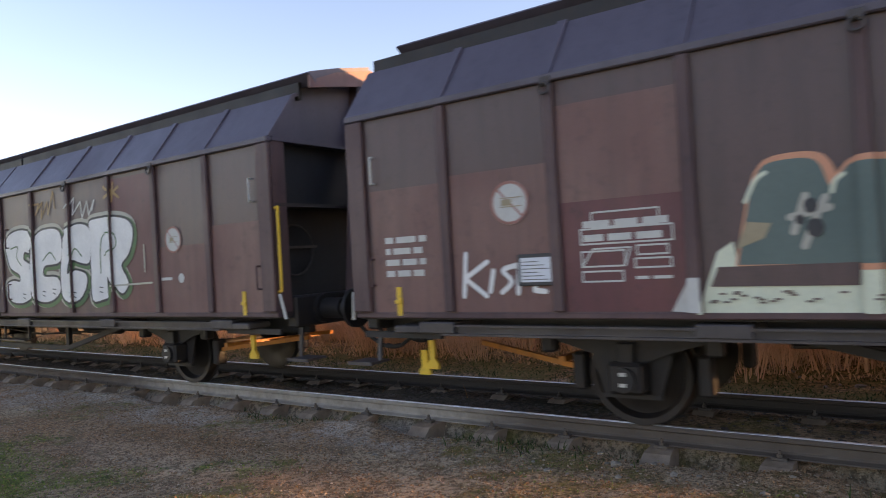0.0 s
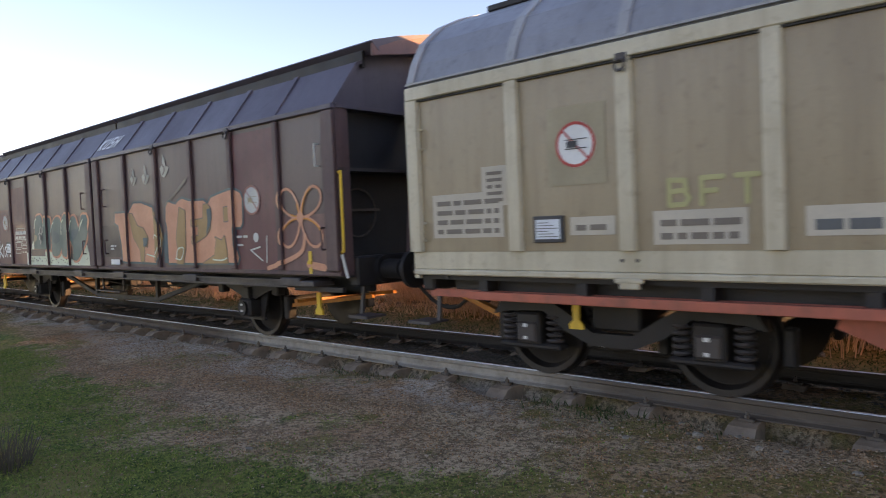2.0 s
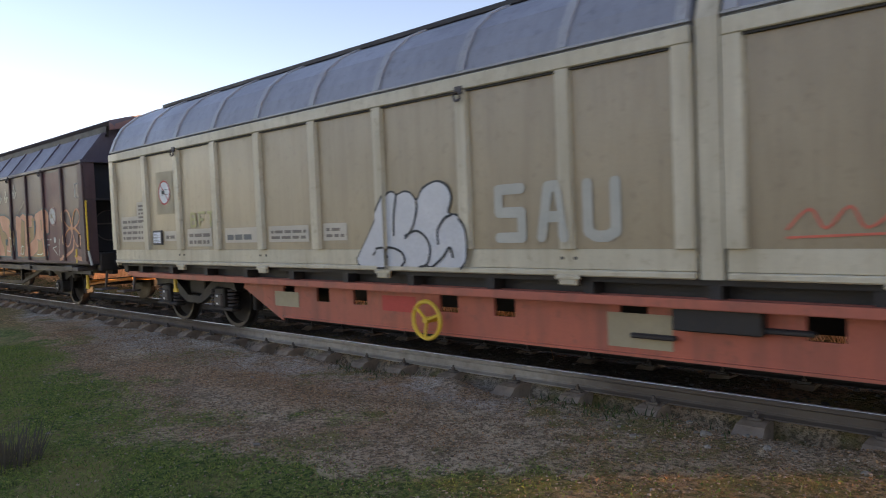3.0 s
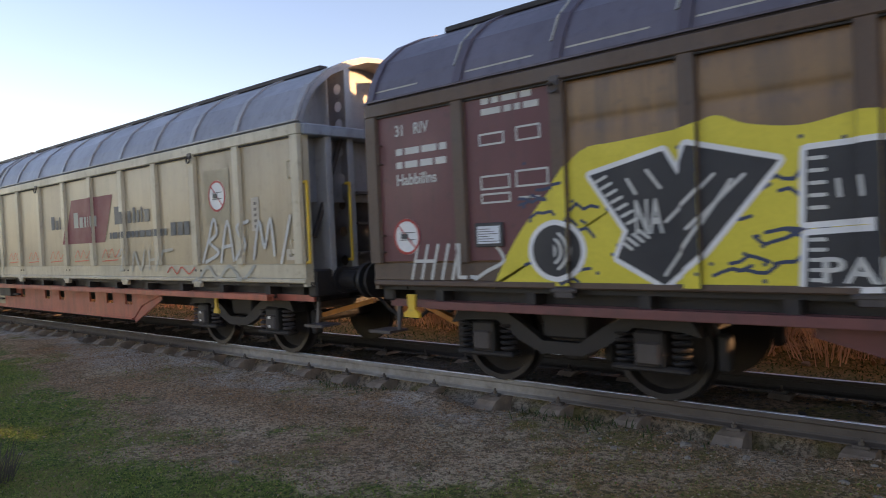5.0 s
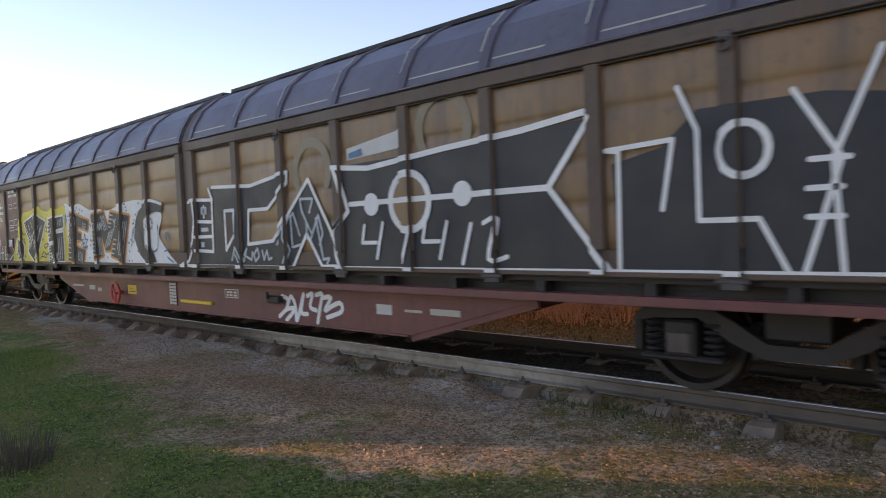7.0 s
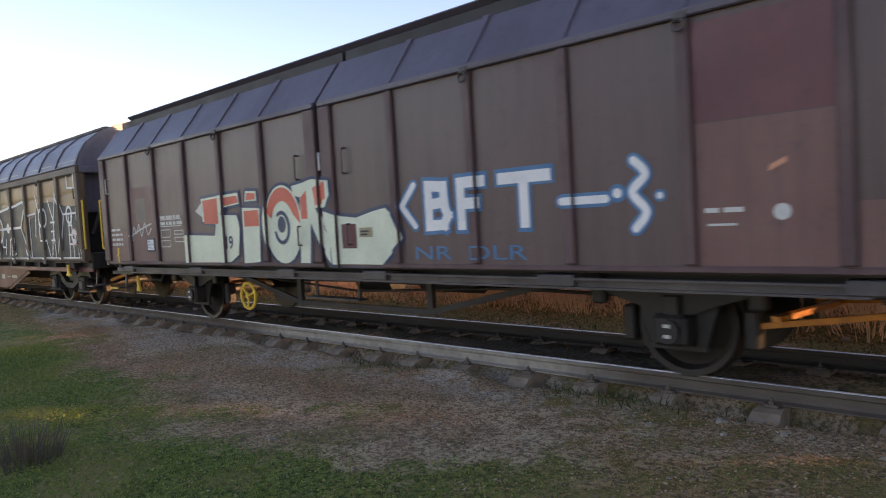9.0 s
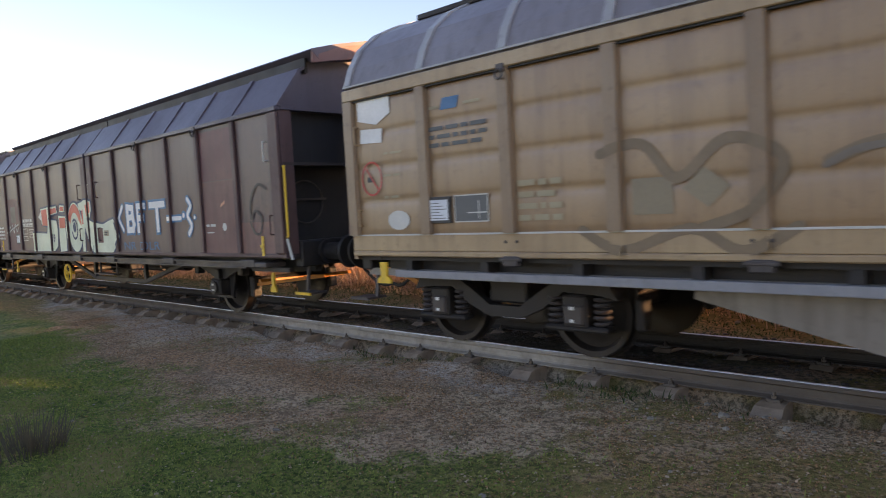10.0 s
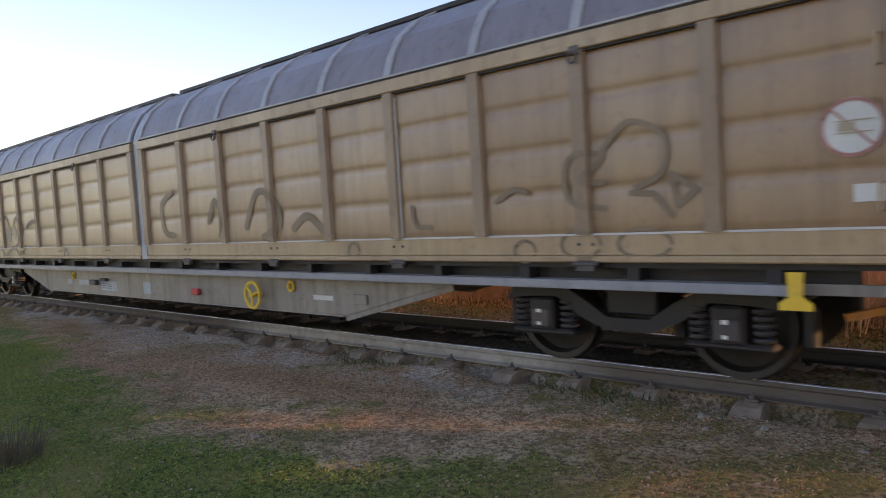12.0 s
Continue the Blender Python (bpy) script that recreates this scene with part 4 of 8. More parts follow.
# ---- two-axle sliding-wall wagons ----
def two_axle_wagon(name_label, seed):
    """A brown van with folded roof halves, recessed ends and leaf springs."""
    t = tagged(new("freight_wagon"), name_label, "freight wagon", "wagons of the passing train")
    H, hw = 6.95, 1.50
    offs = [0.05, 1.32, 2.46, 3.58, 4.68, 5.78, 6.95]
    posts, bays = [], []
    for s in (-1, 1):
        for i, o in enumerate(offs):
            w = 0.05 if 0 < i < 6 else 0.11
            c = o + (0.11 if i == 0 else -0.11 if i == 6 else 0)
            posts.append((s * c - w, s * c + w))
        for a, b in zip(offs, offs[1:]):
            bays.append(tuple(sorted((s * a, s * b))))
    side = Side(t, hw, posts, 0.045)
    rng = random.Random(seed)
    for a, b in bays:
        bm = bmesh.new()
        box(bm, a, b, -hw, -hw + 0.03, 1.05, 2.96)
        part("side_panel", bm, BROWN, t)
    for a, b in posts:
        part("side_post", boxes((a, b, -hw - 0.045, -hw - 0.001, 1.06, 2.955), bevel=0.012), BROWN_POST, t)
    for s in (-1, 1):
        x0, x1 = sorted((s * 0.05, s * H))
        part("lower_rail", boxes((x0, x1, -hw - 0.012, -hw + 0.05, 1.0, 1.052), bevel=0.008), BROWN_POST, t)
        part("eaves_beam", boxes((x0, x1, -hw - 0.05, -hw + 0.04, 2.957, 3.03), bevel=0.012), BROWN_ROOF, t)
        # folded roof half: low facet, upper facet, and ribs on the skin
        x0, x1 = sorted((s * 0.03, s * H))
        part("roof_half", swept(bmesh.new(), [(-hw - 0.02, 3.03), (-hw + 0.38, 3.55), (-hw + 0.47, 3.58), (-hw + 0.47, 3.54), (-hw + 0.42, 3.52), (-hw + 0.06, 3.03)], x0, x1), BROWN_ROOF, t, "folded lower roof sheet")
        u0, u1 = x0 + (0.35 if s < 0 else 0), x1 + (0.22 if s > 0 else 0)
        part("upper_roof", swept(bmesh.new(), [(-hw + 0.57, 3.655), (-hw + 0.44, 3.765), (-hw + 0.46, 3.785), (-0.6, 3.90), (0, 4.02), (0, 3.97), (-0.6, 3.85), (-hw + 0.56, 3.72), (-hw + 0.56, 3.665)], u0, u1), BROWN_ROOF, t, "overhanging upper roof")
        if s > 0:
            part("roof_hood", swept(bmesh.new(), [(-hw + 0.46, 3.60), (-hw + 0.46, 3.76), (-0.6, 3.88), (0, 3.99), (0.6, 3.88), (hw - 0.46, 3.76), (hw - 0.46, 3.60), (0, 3.78)], u1 - 0.04, u1 - 0.005), BROWN_FADED, t, "pale fascia of the roof hood")
        # a dark sheet gives the gap under the overhang its shade
        part("roof_gap_shade", boxes((x0, x1, -hw + 0.475, -hw + 0.52, 3.5, 3.70)), DARK_STEEL, t, "dark sheet drawn as the shaded gap below the upper roof")
        for o in offs[1:-1]:
            bm = bmesh.new()
            x = s * o
            sk = [(-hw - 0.04, 3.03), (-hw + 0.36, 3.565), (-hw + 0.39, 3.55), (-hw - 0.015, 3.025)]
            swept(bm, sk, x - 0.045, x + 0.045)
            part("roof_rib", bm, BROWN_ROOF, t)
    part("centre_seal", boxes((-0.06, 0.06, -hw + 0.02, -hw + 0.06, 1.0, 3.0)), DARK_STEEL, t, "dark gap between the sliding walls")
    far = boxes((-H, H, hw - 0.03, hw, 1.0, 3.0))
    for o in offs:
        for s in (-1, 1):
            box(far, s * o - 0.05, s * o + 0.05, hw, hw + 0.045, 1.06, 2.95)
    part("far_side_wall", far, BROWN, t)
    part("far_roof_half", swept(bmesh.new(), [(hw + 0.02, 3.0), (hw - 0.42, 3.58), (hw - 0.45, 3.77), (0.6, 3.9), (0, 4.02), (0, 3.97), (0.6, 3.85), (hw - 0.5, 3.5), (hw - 0.04, 3.0)], -H, H), BROWN_ROOF, t)
    part("floor", boxes((-H, H, -hw + 0.06, hw - 0.06, 0.98, 1.05)), DARK_STEEL, t)
    for s in (-1, 1):
        e = s * H
        up = [(-hw + 0.03, 3.0), (-hw + 0.42, 3.53), (-hw + 0.6, 3.72), (-0.3, 3.9), (0.3, 3.9), (hw - 0.6, 3.72), (hw - 0.42, 3.53), (hw - 0.03, 3.0)]
        bm = bmesh.new()
        swept(bm, up, *sorted((e - s * 0.10, e - s * 0.06)))
        part("end_gable", bm, BROWN_ROOF, t, "brown end gable under the roof")
        # panel, lower ledge and wall carry the recess shade as near-black paint
        part("end_panel", boxes((*sorted((e - s * 0.16, e - s * 0.12)), -hw + 0.03, hw - 0.03, 2.28, 2.975)), SHADED_END_BLACK, t)
        part("end_ledge", boxes((*sorted((e - s * 0.20, e + s * 0.02)), -hw + 0.02, hw - 0.02, 2.975, 3.02)), BROWN_ROOF, t)
        part("end_ledge", boxes((*sorted((e - s * 0.24, e)), -hw + 0.02, hw - 0.02, 2.24, 2.28)), SHADED_END, t)
        part("end_wall", boxes((*sorted((e - s * 0.36, e - s * 0.32)), -hw + 0.03, hw - 0.03, 1.0, 2.3)), SHADED_END_BLACK, t, "recessed lower end wall")
        for y, yt in ((-0.5, 0.0), (0.55, 0.22)):
            bm = beam(bmesh.new(), (e - s * 0.04, yt, 3.86), (e + s * 0.16, y, 1.12), 0.10, 0.10)
            part("end_stanchion", bm, BROWN_POST, t, "sloping end stanchion")
        bm = ring(bmesh.new(), (e - s * 0.29, -0.95, 1.75), 0.30, 0.012, 22, "x", 5)
        box(bm, *sorted((e - s * 0.31, e - s * 0.27)), -1.25, -0.6, 1.77, 1.80)
        part("end_ring", bm, MID_STEEL, t)
        bm = pipe(bmesh.new(), [(e - s * 0.0, -hw + 0.02, 2.22), (e + s * 0.1, -hw - 0.03, 2.22), (e + s * 0.1, -hw - 0.03, 1.3), (e, -hw + 0.02, 1.28)], 0.018, 6)
        if s > 0 or seed == 5:
            part("end_handrail", bm, YELLOW, t, "yellow end handrail")
        else:
            bm.free()
        part("headstock", boxes((*sorted((e - s * 0.1, e + s * 0.06)), -1.3, 1.3, 0.86, 1.22), bevel=0.02), DARK_STEEL, t)
        buffers(t, e + s * 0.06)
        corner_step(t, e + s * 0.12, s, 0.5, YELLOW if seed == 5 else None)
        part("corner_bracket", beam(bmesh.new(), (e + s * 0.03, -hw + 0.0, 1.26), (e + s * 0.08, -hw + 0.03, 0.98), 0.03, 0.03), OFFWHITE, t, "white painted corner bracket")
        # inner post plates at the corner
        part("corner_post", boxes((*sorted((e - s * 0.03, e + s * 0.0)), -hw + 0.002, -hw + 0.2, 1.0, 3.0)), BROWN_POST, t)
    part("sole_bar", boxes((-H, H, -1.06, -0.96, 0.78, 0.98)), DARK_STEEL, t)
    part("sole_bar", boxes((-H, H, 0.96, 1.06, 0.78, 0.98)), DARK_STEEL, t)
    bm = swept(bmesh.new(), [(-hw - 0.02, 0.84), (-hw + 0.05, 0.84), (-hw + 0.05, 0.94), (-hw - 0.02, 0.94), (-hw - 0.02, 0.92), (-hw + 0.02, 0.92), (-hw + 0.02, 0.86), (-hw - 0.02, 0.86)], -5.9, 5.9)
    part("guide_rail", bm, MID_STEEL, t, "long door guide rail")
    for x in (-5.95, -3.4, -0.9, 0.9, 3.4, 5.95):
        part("guide_bracket", boxes((x - 0.2, x + 0.2, -hw - 0.03, -1.0, 0.86, 0.965), bevel=0.01), MID_STEEL, t)
    for s in (-1, 1):
        part("lower_step_bar", boxes((*sorted((s * 5.95, s * 6.9)), -hw + 0.05, -hw + 0.1, 0.80, 0.86)), DARK_STEEL, t)
    for x in (-4.3, 4.3):
        wheelset(t, x)
        for s in (-1, 1):
            y = s * 1.06
            bm = boxes((x - 0.15, x + 0.15, y - 0.12, y + 0.12, 0.33, 0.60), bevel=0.03)
            ab = part("axle_box", bm, DARK_STEEL, t, "black axle box")
            part("axle_cover", rod(bmesh.new(), (x, y - s * 0.0, WHEEL_R), (x, y + s * 0.155, WHEEL_R), 0.105, 14), DARK_STEEL, ab)
            if s < 0:
                for q in (-0.055, 0.035):
                    part("paint_mark", boxes((x - 0.03, x + 0.03, y - 0.161, y - 0.156, WHEEL_R + q, WHEEL_R + q + 0.03)), OFFWHITE, ab, "white paint mark")
            bm = bmesh.new()
            for k in range(5):
                L = 0.72 - 0.11 * k
                pts = [(x + L * (q / 4 - 1), 0.73 - 0.028 * k + 0.10 * ((q / 4 - 1) ** 2)) for q in range(9)]
                for (ax, az), (cx, cz) in zip(pts, pts[1:]):
                    beam(bm, (ax, y, az), (cx, y, cz), 0.022, 0.11)
            box(bm, x - 0.07, x + 0.07, y - 0.08, y + 0.08, 0.58, 0.76, 0.01)
            part("leaf_spring", bm, DARK_STEEL, t, "leaf spring")
            bm = bmesh.new()
            for q in (-1, 1):
                box(bm, x + q * 0.72 - 0.07, x + q * 0.72 + 0.07, y - 0.07, y + 0.07, 0.66, 0.90, 0.02)
                plate(bm, [(x + q * 0.17, 0.86), (x + q * 0.42, 0.86), (x + q * 0.25, 0.30), (x + q * 0.17, 0.30)], s * 0.97, s * 1.0)
            box(bm, x - 0.26, x + 0.26, s * 0.985 - 0.02, s * 0.985 + 0.02, 0.27, 0.31)
            part("axle_guard", bm, DARK_STEEL, t)
        for q in (-1, 1):
            for y in (-0.76, 0.76):
                part("brake_block", boxes((x + q * 0.56 - 0.06, x + q * 0.56 + 0.06, y - 0.08, y + 0.08, 0.28, 0.62), bevel=0.02), DARK_STEEL, t)
        sgn = 1 if x > 0 else -1
        bm = beam(bmesh.new(), (x + sgn * 0.6, -0.75, 0.48), (x + sgn * 1.9, -0.35, 0.62), 0.05, 0.05)
        beam(bm, (x + sgn * 0.6, 0.75, 0.5), (x + sgn * 1.6, 0.35, 0.6), 0.05, 0.05)
        beam(bm, (x + sgn * 0.75, -0.8, 0.55), (x + sgn * 0.85, 0.8, 0.5), 0.07, 0.05)
        part("brake_rigging", bm, ORANGE, t, "orange painted brake rigging")
        jack_bracket(t, x + sgn * 1.9, -1.25, 0.48, 0.76, 0.07)
        yellow_lever(t, x + sgn * 2.08, -hw - 0.002, 1.02, 1.30)
        part("lever_foot", boxes((x + sgn * 2.0 - 0.15, x + sgn * 2.0 + 0.15, -hw - 0.03, -1.2, 0.86, 0.93), bevel=0.01), MID_STEEL, t)
    # trussing and brake gear between the axles
    bm = bmesh.new()
    for x in (-1.3, 1.3):
        beam(bm, (x, -1.02, 0.85), (x, -1.02, 0.42), 0.09, 0.06)
        sg = 1 if x > 0 else -1
        beam(bm, (x, -1.02, 0.44), (x + sg * 1.7, -1.02, 0.82), 0.05, 0.07)
    beam(bm, (-1.3, -1.02, 0.44), (1.3, -1.02, 0.44), 0.05, 0.07)
    part("truss_bar", bm, DARK_STEEL, t)
    part("air_tank", rod(bmesh.new(), (-1.5, 0.3, 0.62), (-0.7, 0.3, 0.62), 0.17, 14), DARK_STEEL, t, "dark air tank", True)
    part("air_tank", rod(bmesh.new(), (0.4, -0.2, 0.7), (1.4, -0.2, 0.7), 0.14, 14), DARK_STEEL, t, "dark air tank", True)
    bm = pipe(bmesh.new(), [(-3.2, -0.1, 0.62), (-1.0, -0.15, 0.66), (3.4, -0.1, 0.6)], 0.02, 6)
    pipe(bm, [(-2.6, -0.6, 0.7), (-0.5, -0.62, 0.58), (2.8, -0.6, 0.72)], 0.016, 6)
    part("brake_rod", bm, DARK_STEEL, t)
    bm = boxes((-0.9, 0.2, -1.22, -1.06, 0.54, 0.565))
    beam(bm, (-0.8, -1.1, 0.56), (-0.8, -1.1, 0.9), 0.04, 0.03)
    beam(bm, (0.1, -1.1, 0.56), (0.1, -1.1, 0.9), 0.04, 0.03)
    part("foot_board", bm, MID_STEEL, t)
    for s in (-1, 1):
        grip(t, s * 6.62, -hw, 2.32, 2.58)
        grip(t, s * 6.68, -hw, 1.32, 1.58, material=BROWN_POST)
        grip(t, s * 0.48, -hw, 2.12, 2.42, material=BROWN_POST)
        grip(t, s * 0.50, -hw, 1.28, 1.52, material=BROWN_POST)
        for o in (2.46, 4.68):
            lash_ring(t, s * o, -hw - 0.045, 2.90)
    return t, side


# ---- four-axle sliding-wall wagons ----
def bogie(parent, cx, fittings=True):
    """A cast two-axle bogie with coil springs."""
    for s in (-1, 1):
        y = s * 1.02
        out = [(-1.35, 0.62), (-1.25, 0.78), (-0.7, 0.80), (-0.45, 0.66), (-0.2, 0.50), (0.2, 0.50), (0.45, 0.66), (0.7, 0.80), (1.25, 0.78), (1.35, 0.62),
               (1.18, 0.66), (0.75, 0.68), (0.5, 0.50), (0.22, 0.38), (-0.22, 0.38), (-0.5, 0.50), (-0.75, 0.68), (-1.18, 0.66)]
        part("bogie_side_frame", plate(bmesh.new(), [(cx + x, z) for x, z in out], y - 0.05, y + 0.05), DARK_STEEL, parent, "black cast bogie side frame")
        for ax in (-0.9, 0.9):
            x = cx + ax
            bm = boxes((x - 0.14, x + 0.14, y - 0.10, y + 0.10, 0.34, 0.66), (x - 0.36, x + 0.36, y - 0.09, y + 0.09, 0.30, 0.36), bevel=0.02)
            ab = part("axle_box", bm, DARK_STEEL, parent, "black axle box with white marks")
            part("axle_cover", boxes((x - 0.11, x + 0.11, y + s * 0.10 - 0.03, y + s * 0.10 + 0.03, 0.37, 0.57), bevel=0.02), MID_STEEL, ab)
            if s < 0 and fittings:
                part("paint_mark", boxes((x - 0.03, x + 0.02, y - 0.137, y - 0.131, 0.52, 0.555), (x - 0.025, x + 0.015, y - 0.137, y - 0.131, 0.40, 0.43)), WHITE, ab, "white paint mark")
            for q in (-1, 1):
                bm = bmesh.new()
                sx = x + q * 0.26
                for k in range(5):
                    ring(bm, (0, 0, 0), 0.07, 0.018, 12, "y", 5)
                    vs = bm.verts[:] if k == 0 else bm.verts[-60:]
                    for v in vs:
                        v.co = Vector((sx + v.co.x, y + v.co.z, 0.39 + 0.058 * k + v.co.y))
                    bm.verts.ensure_lookup_table()
                part("coil_spring", bm, MID_STEEL if fittings else DARK_STEEL, parent, "coil spring")
    part("bogie_bolster", boxes((cx - 0.25, cx + 0.25, -1.0, 1.0, 0.52, 0.86), (cx - 1.28, cx - 1.18, -1.0, 1.0, 0.60, 0.72), (cx + 1.18, cx + 1.28, -1.0, 1.0, 0.60, 0.72), bevel=0.02), DARK_STEEL, parent)
    for ax in (-0.9, 0.9):
        wheelset(parent, cx + ax)
        for q in (-1, 1):
            for y in (-0.755, 0.755):
                part("brake_block", boxes((cx + ax + q * 0.53 - 0.05, cx + ax + q * 0.53 + 0.05, y - 0.075, y + 0.075, 0.30, 0.62), bevel=0.02), DARK_STEEL, parent)


def pierced_web(e, s, y):
    """An upright steel web with round holes and a flange along its outer edge."""
    bm = bmesh.new()
    x_in, x_out, z0, top = e - s * 0.40, e - s * 0.02, 1.0, 3.78
    holes = [1.28, 1.66, 2.02, 2.36, 2.72, 3.08, 3.31, 3.54]
    cx, half, r = (x_in + x_out) / 2, abs(x_out - x_in) / 2, 0.068
    cuts = [z0] + [(a + b) / 2 for a, b in zip(holes, holes[1:])] + [top]
    for hz, lo, hi in zip(holes, cuts, cuts[1:]):
        rim, edge = [], []
        for k in range(16):
            a = radians(22.5 * k)
            c, d = math.cos(a), math.sin(a)
            q = min(half / max(abs(c), 1e-6), ((hi - hz) if d > 0 else (hz - lo)) / max(abs(d), 1e-6))
            rim.append(bm.verts.new((cx + r * c, y, hz + r * d)))
            edge.append(bm.verts.new((cx + q * c, y, hz + q * d)))
        for k in range(16):
            bm.faces.new((rim[k], rim[(k + 1) % 16], edge[(k + 1) % 16], edge[k]))
        for zc in (lo, hi):
            for xc in (-half, half):
                near = sorted(edge, key=lambda v: (v.co.x - cx - xc) ** 2 + (v.co.z - zc) ** 2)[:2]
                corner = Vector((cx + xc, y, zc))
                if (near[0].co - corner).length > 1e-3:
                    bm.faces.new((near[0], near[1], bm.verts.new(corner)))
    bmesh.ops.solidify(bm, geom=list(bm.faces), thickness=0.012)
    box(bm, *sorted((x_out, x_out + s * 0.015)), y - 0.05, y + 0.05, z0, top)
    return bm


def four_axle_wagon(label, offs, panel, rib, band, roofm, strap, framem, seal, bulge, slopes, mats_rail, band_h=0.24, bogie_shift=0.0):
    t = tagged(new("freight_wagon"), label, "freight wagon", "wagons of the passing train")
    H, hw = offs[-1], 1.43
    posts, bays = [], []
    for s in (-1, 1):
        for i, o in enumerate(offs):
            w = 0.065 if 0 < i < len(offs) - 1 else 0.075
            c = o + (0.075 if i == 0 else -0.075 if i == len(offs) - 1 else 0)
            posts.append((s * c - w, s * c + w))
        for a, b in zip(offs, offs[1:]):
            bays.append(tuple(sorted((s * a, s * b))))
    side = Side(t, hw, posts, 0.05)
    zb = 1.04 + band_h
    for a, b in bays:
        bm = bmesh.new()
        if bulge:
            n, rows = 40, []
            for i in range(n + 1):
                z = zb + (2.86 - zb) * i / n
                ph = (i / n * 4) % 1
                y = -hw + 0.022 - 0.020 * math.sin(math.pi * min(max(ph, 0.0), 1.0)) ** 0.32
                rows.append((y, z))
            swept(bm, rows + [(-hw + 0.08, 2.86), (-hw + 0.08, zb)], a, b)
            part("side_panel", bm, panel, t, smooth=True)
        else:
            box(bm, a, b, -hw, -hw + 0.03, zb, 2.86)
            part("side_panel", bm, panel, t)
    for a, b in posts:
        c = (a + b) / 2
        bm = bmesh.new()
        w = (b - a) / 2
        pr = [(c - w - 0.015, -hw - 0.001), (c - w, -hw - 0.05), (c + w, -hw - 0.05), (c + w + 0.015, -hw - 0.001)]
        A = [bm.verts.new((x, y, zb + 0.005)) for x, y in pr]
        B = [bm.verts.new((x, y, 2.862)) for x, y in pr]
        for i in range(4):
            j = (i + 1) % 4
            bm.faces.new((A[i], A[j], B[j], B[i]))
        bm.faces.new(A)
        bm.faces.new(B[::-1])
        part("side_post", bm, rib, t)
    roof = [(-hw - 0.01, 3.04), (-hw + 0.07, 3.25), (-hw + 0.22, 3.49), (-hw + 0.50, 3.71), (-hw + 0.85, 3.87), (-0.3, 3.96), (0, 3.99)]
    inner = [(y + 0.05, z - 0.05) for y, z in roof[::-1]]
    for s in (-1, 1):
        x0, x1 = sorted((s * offs[0], s * H))
        part("lower_band", boxes((x0, x1, -hw - 0.003, -hw + 0.05, 1.10, zb), bevel=0.006), band, t)
        part("lower_lip", boxes((x0, x1, -hw - 0.02, -hw + 0.05, 1.04, 1.098), bevel=0.012), band, t)
        part("eaves_band", boxes((x0, x1, -hw - 0.055, -hw + 0.04, 2.864, 3.0), bevel=0.01), band if roofm is not BROWN_ROOF else rib, t)
        # the eaves' shadow, put in as a thin black strip
        part("eaves_shadow_strip", boxes((x0, x1, -hw - 0.03, -hw + 0.0, 2.845, 2.862)), RUBBER_AND_SHADE, t, "black strip drawn as the shadow under the eaves")
        part("roof_half", swept(bmesh.new(), roof + inner, x0, x1), roofm, t, smooth=False)
        for o in offs[1:-1] + [offs[0] + 0.07, offs[-1] - 0.07]:
            bm = bmesh.new()
            x = s * o
            band_pts = [(y - 0.022, z + 0.012) for y, z in roof]
            swept(bm, band_pts + roof[::-1], x - 0.05, x + 0.05)
            part("roof_strap", bm, strap, t)
        part("roof_seam", boxes((x0, x1, -hw - 0.03, -hw + 0.0, 3.03, 3.05)), strap, t)
        part("ridge_rail", boxes((x0 + (0.5 if s < 0 else 0), x1 - (0.5 if s > 0 else 0), -hw + 0.78, -hw + 0.92, 3.85, 3.915), bevel=0.01), DARK_STEEL, t, "dark ridge rail")
        for i in range(1, len(offs) - 1, 2):
            o = s * offs[i]
            part("door_foot", boxes((o - 0.09, o + 0.09, -hw - 0.045, -hw + 0.02, 0.96, 1.06), (o - 0.13, o + 0.13, -hw - 0.05, -hw - 0.02, 1.01, 1.05), bevel=0.01), band if framem is RED_FRAME else MID_STEEL, t)
            bm = bmesh.new()
            for q in (-0.07, 0.07):
                rod(bm, (o + q, -hw - 0.012, 1.2), (o + q, -hw + 0.0, 1.2), 0.016, 8)
            part("door_bolt", bm, MID_STEEL, t)
        if framem is GREY_FRAME:
            # the sky's glint along the panel foot, put in as an off-white strip
            part("sky_glint_strip", boxes((x0, x1, -hw - 0.012, -hw + 0.02, zb - 0.004, zb + 0.012)), OFFWHITE, t, "pale strip drawn as the sky glint on the panel foot")
        lash_ring(t, s * offs[2], -hw - 0.05, 2.80)
        lash_ring(t, s * offs[-3], -hw - 0.05, 2.80)
        e = s * (H - 0.2)
        grip(t, e, -hw, 2.35, 2.55, material=band)
        grip(t, e, -hw, 1.40, 1.58, material=band)
    part("centre_post", swept(bmesh.new(), [(-hw + 0.0, 1.04)] + [(y + 0.01, z) for y, z in roof] + [(0, 3.85), (-hw + 0.1, 3.0), (-hw + 0.1, 1.04)], -offs[0] + 0.03, offs[0] - 0.03), seal, t, "centre post between the two sliding walls")
    far = boxes((-H, H, hw - 0.04, hw, 1.04, 3.02))
    for s in (-1, 1):
        for o in offs:
            box(far, s * o - 0.07, s * o + 0.07, hw, hw + 0.05, 1.28, 2.9)
    part("far_side_wall", far, panel, t)
    part("far_roof_half", swept(bmesh.new(), [(-y, z) for y, z in roof + inner], -H, H), roofm, t)
    part("floor", boxes((-H, H, -hw + 0.06, hw - 0.06, 0.99, 1.05)), DARK_STEEL, t)
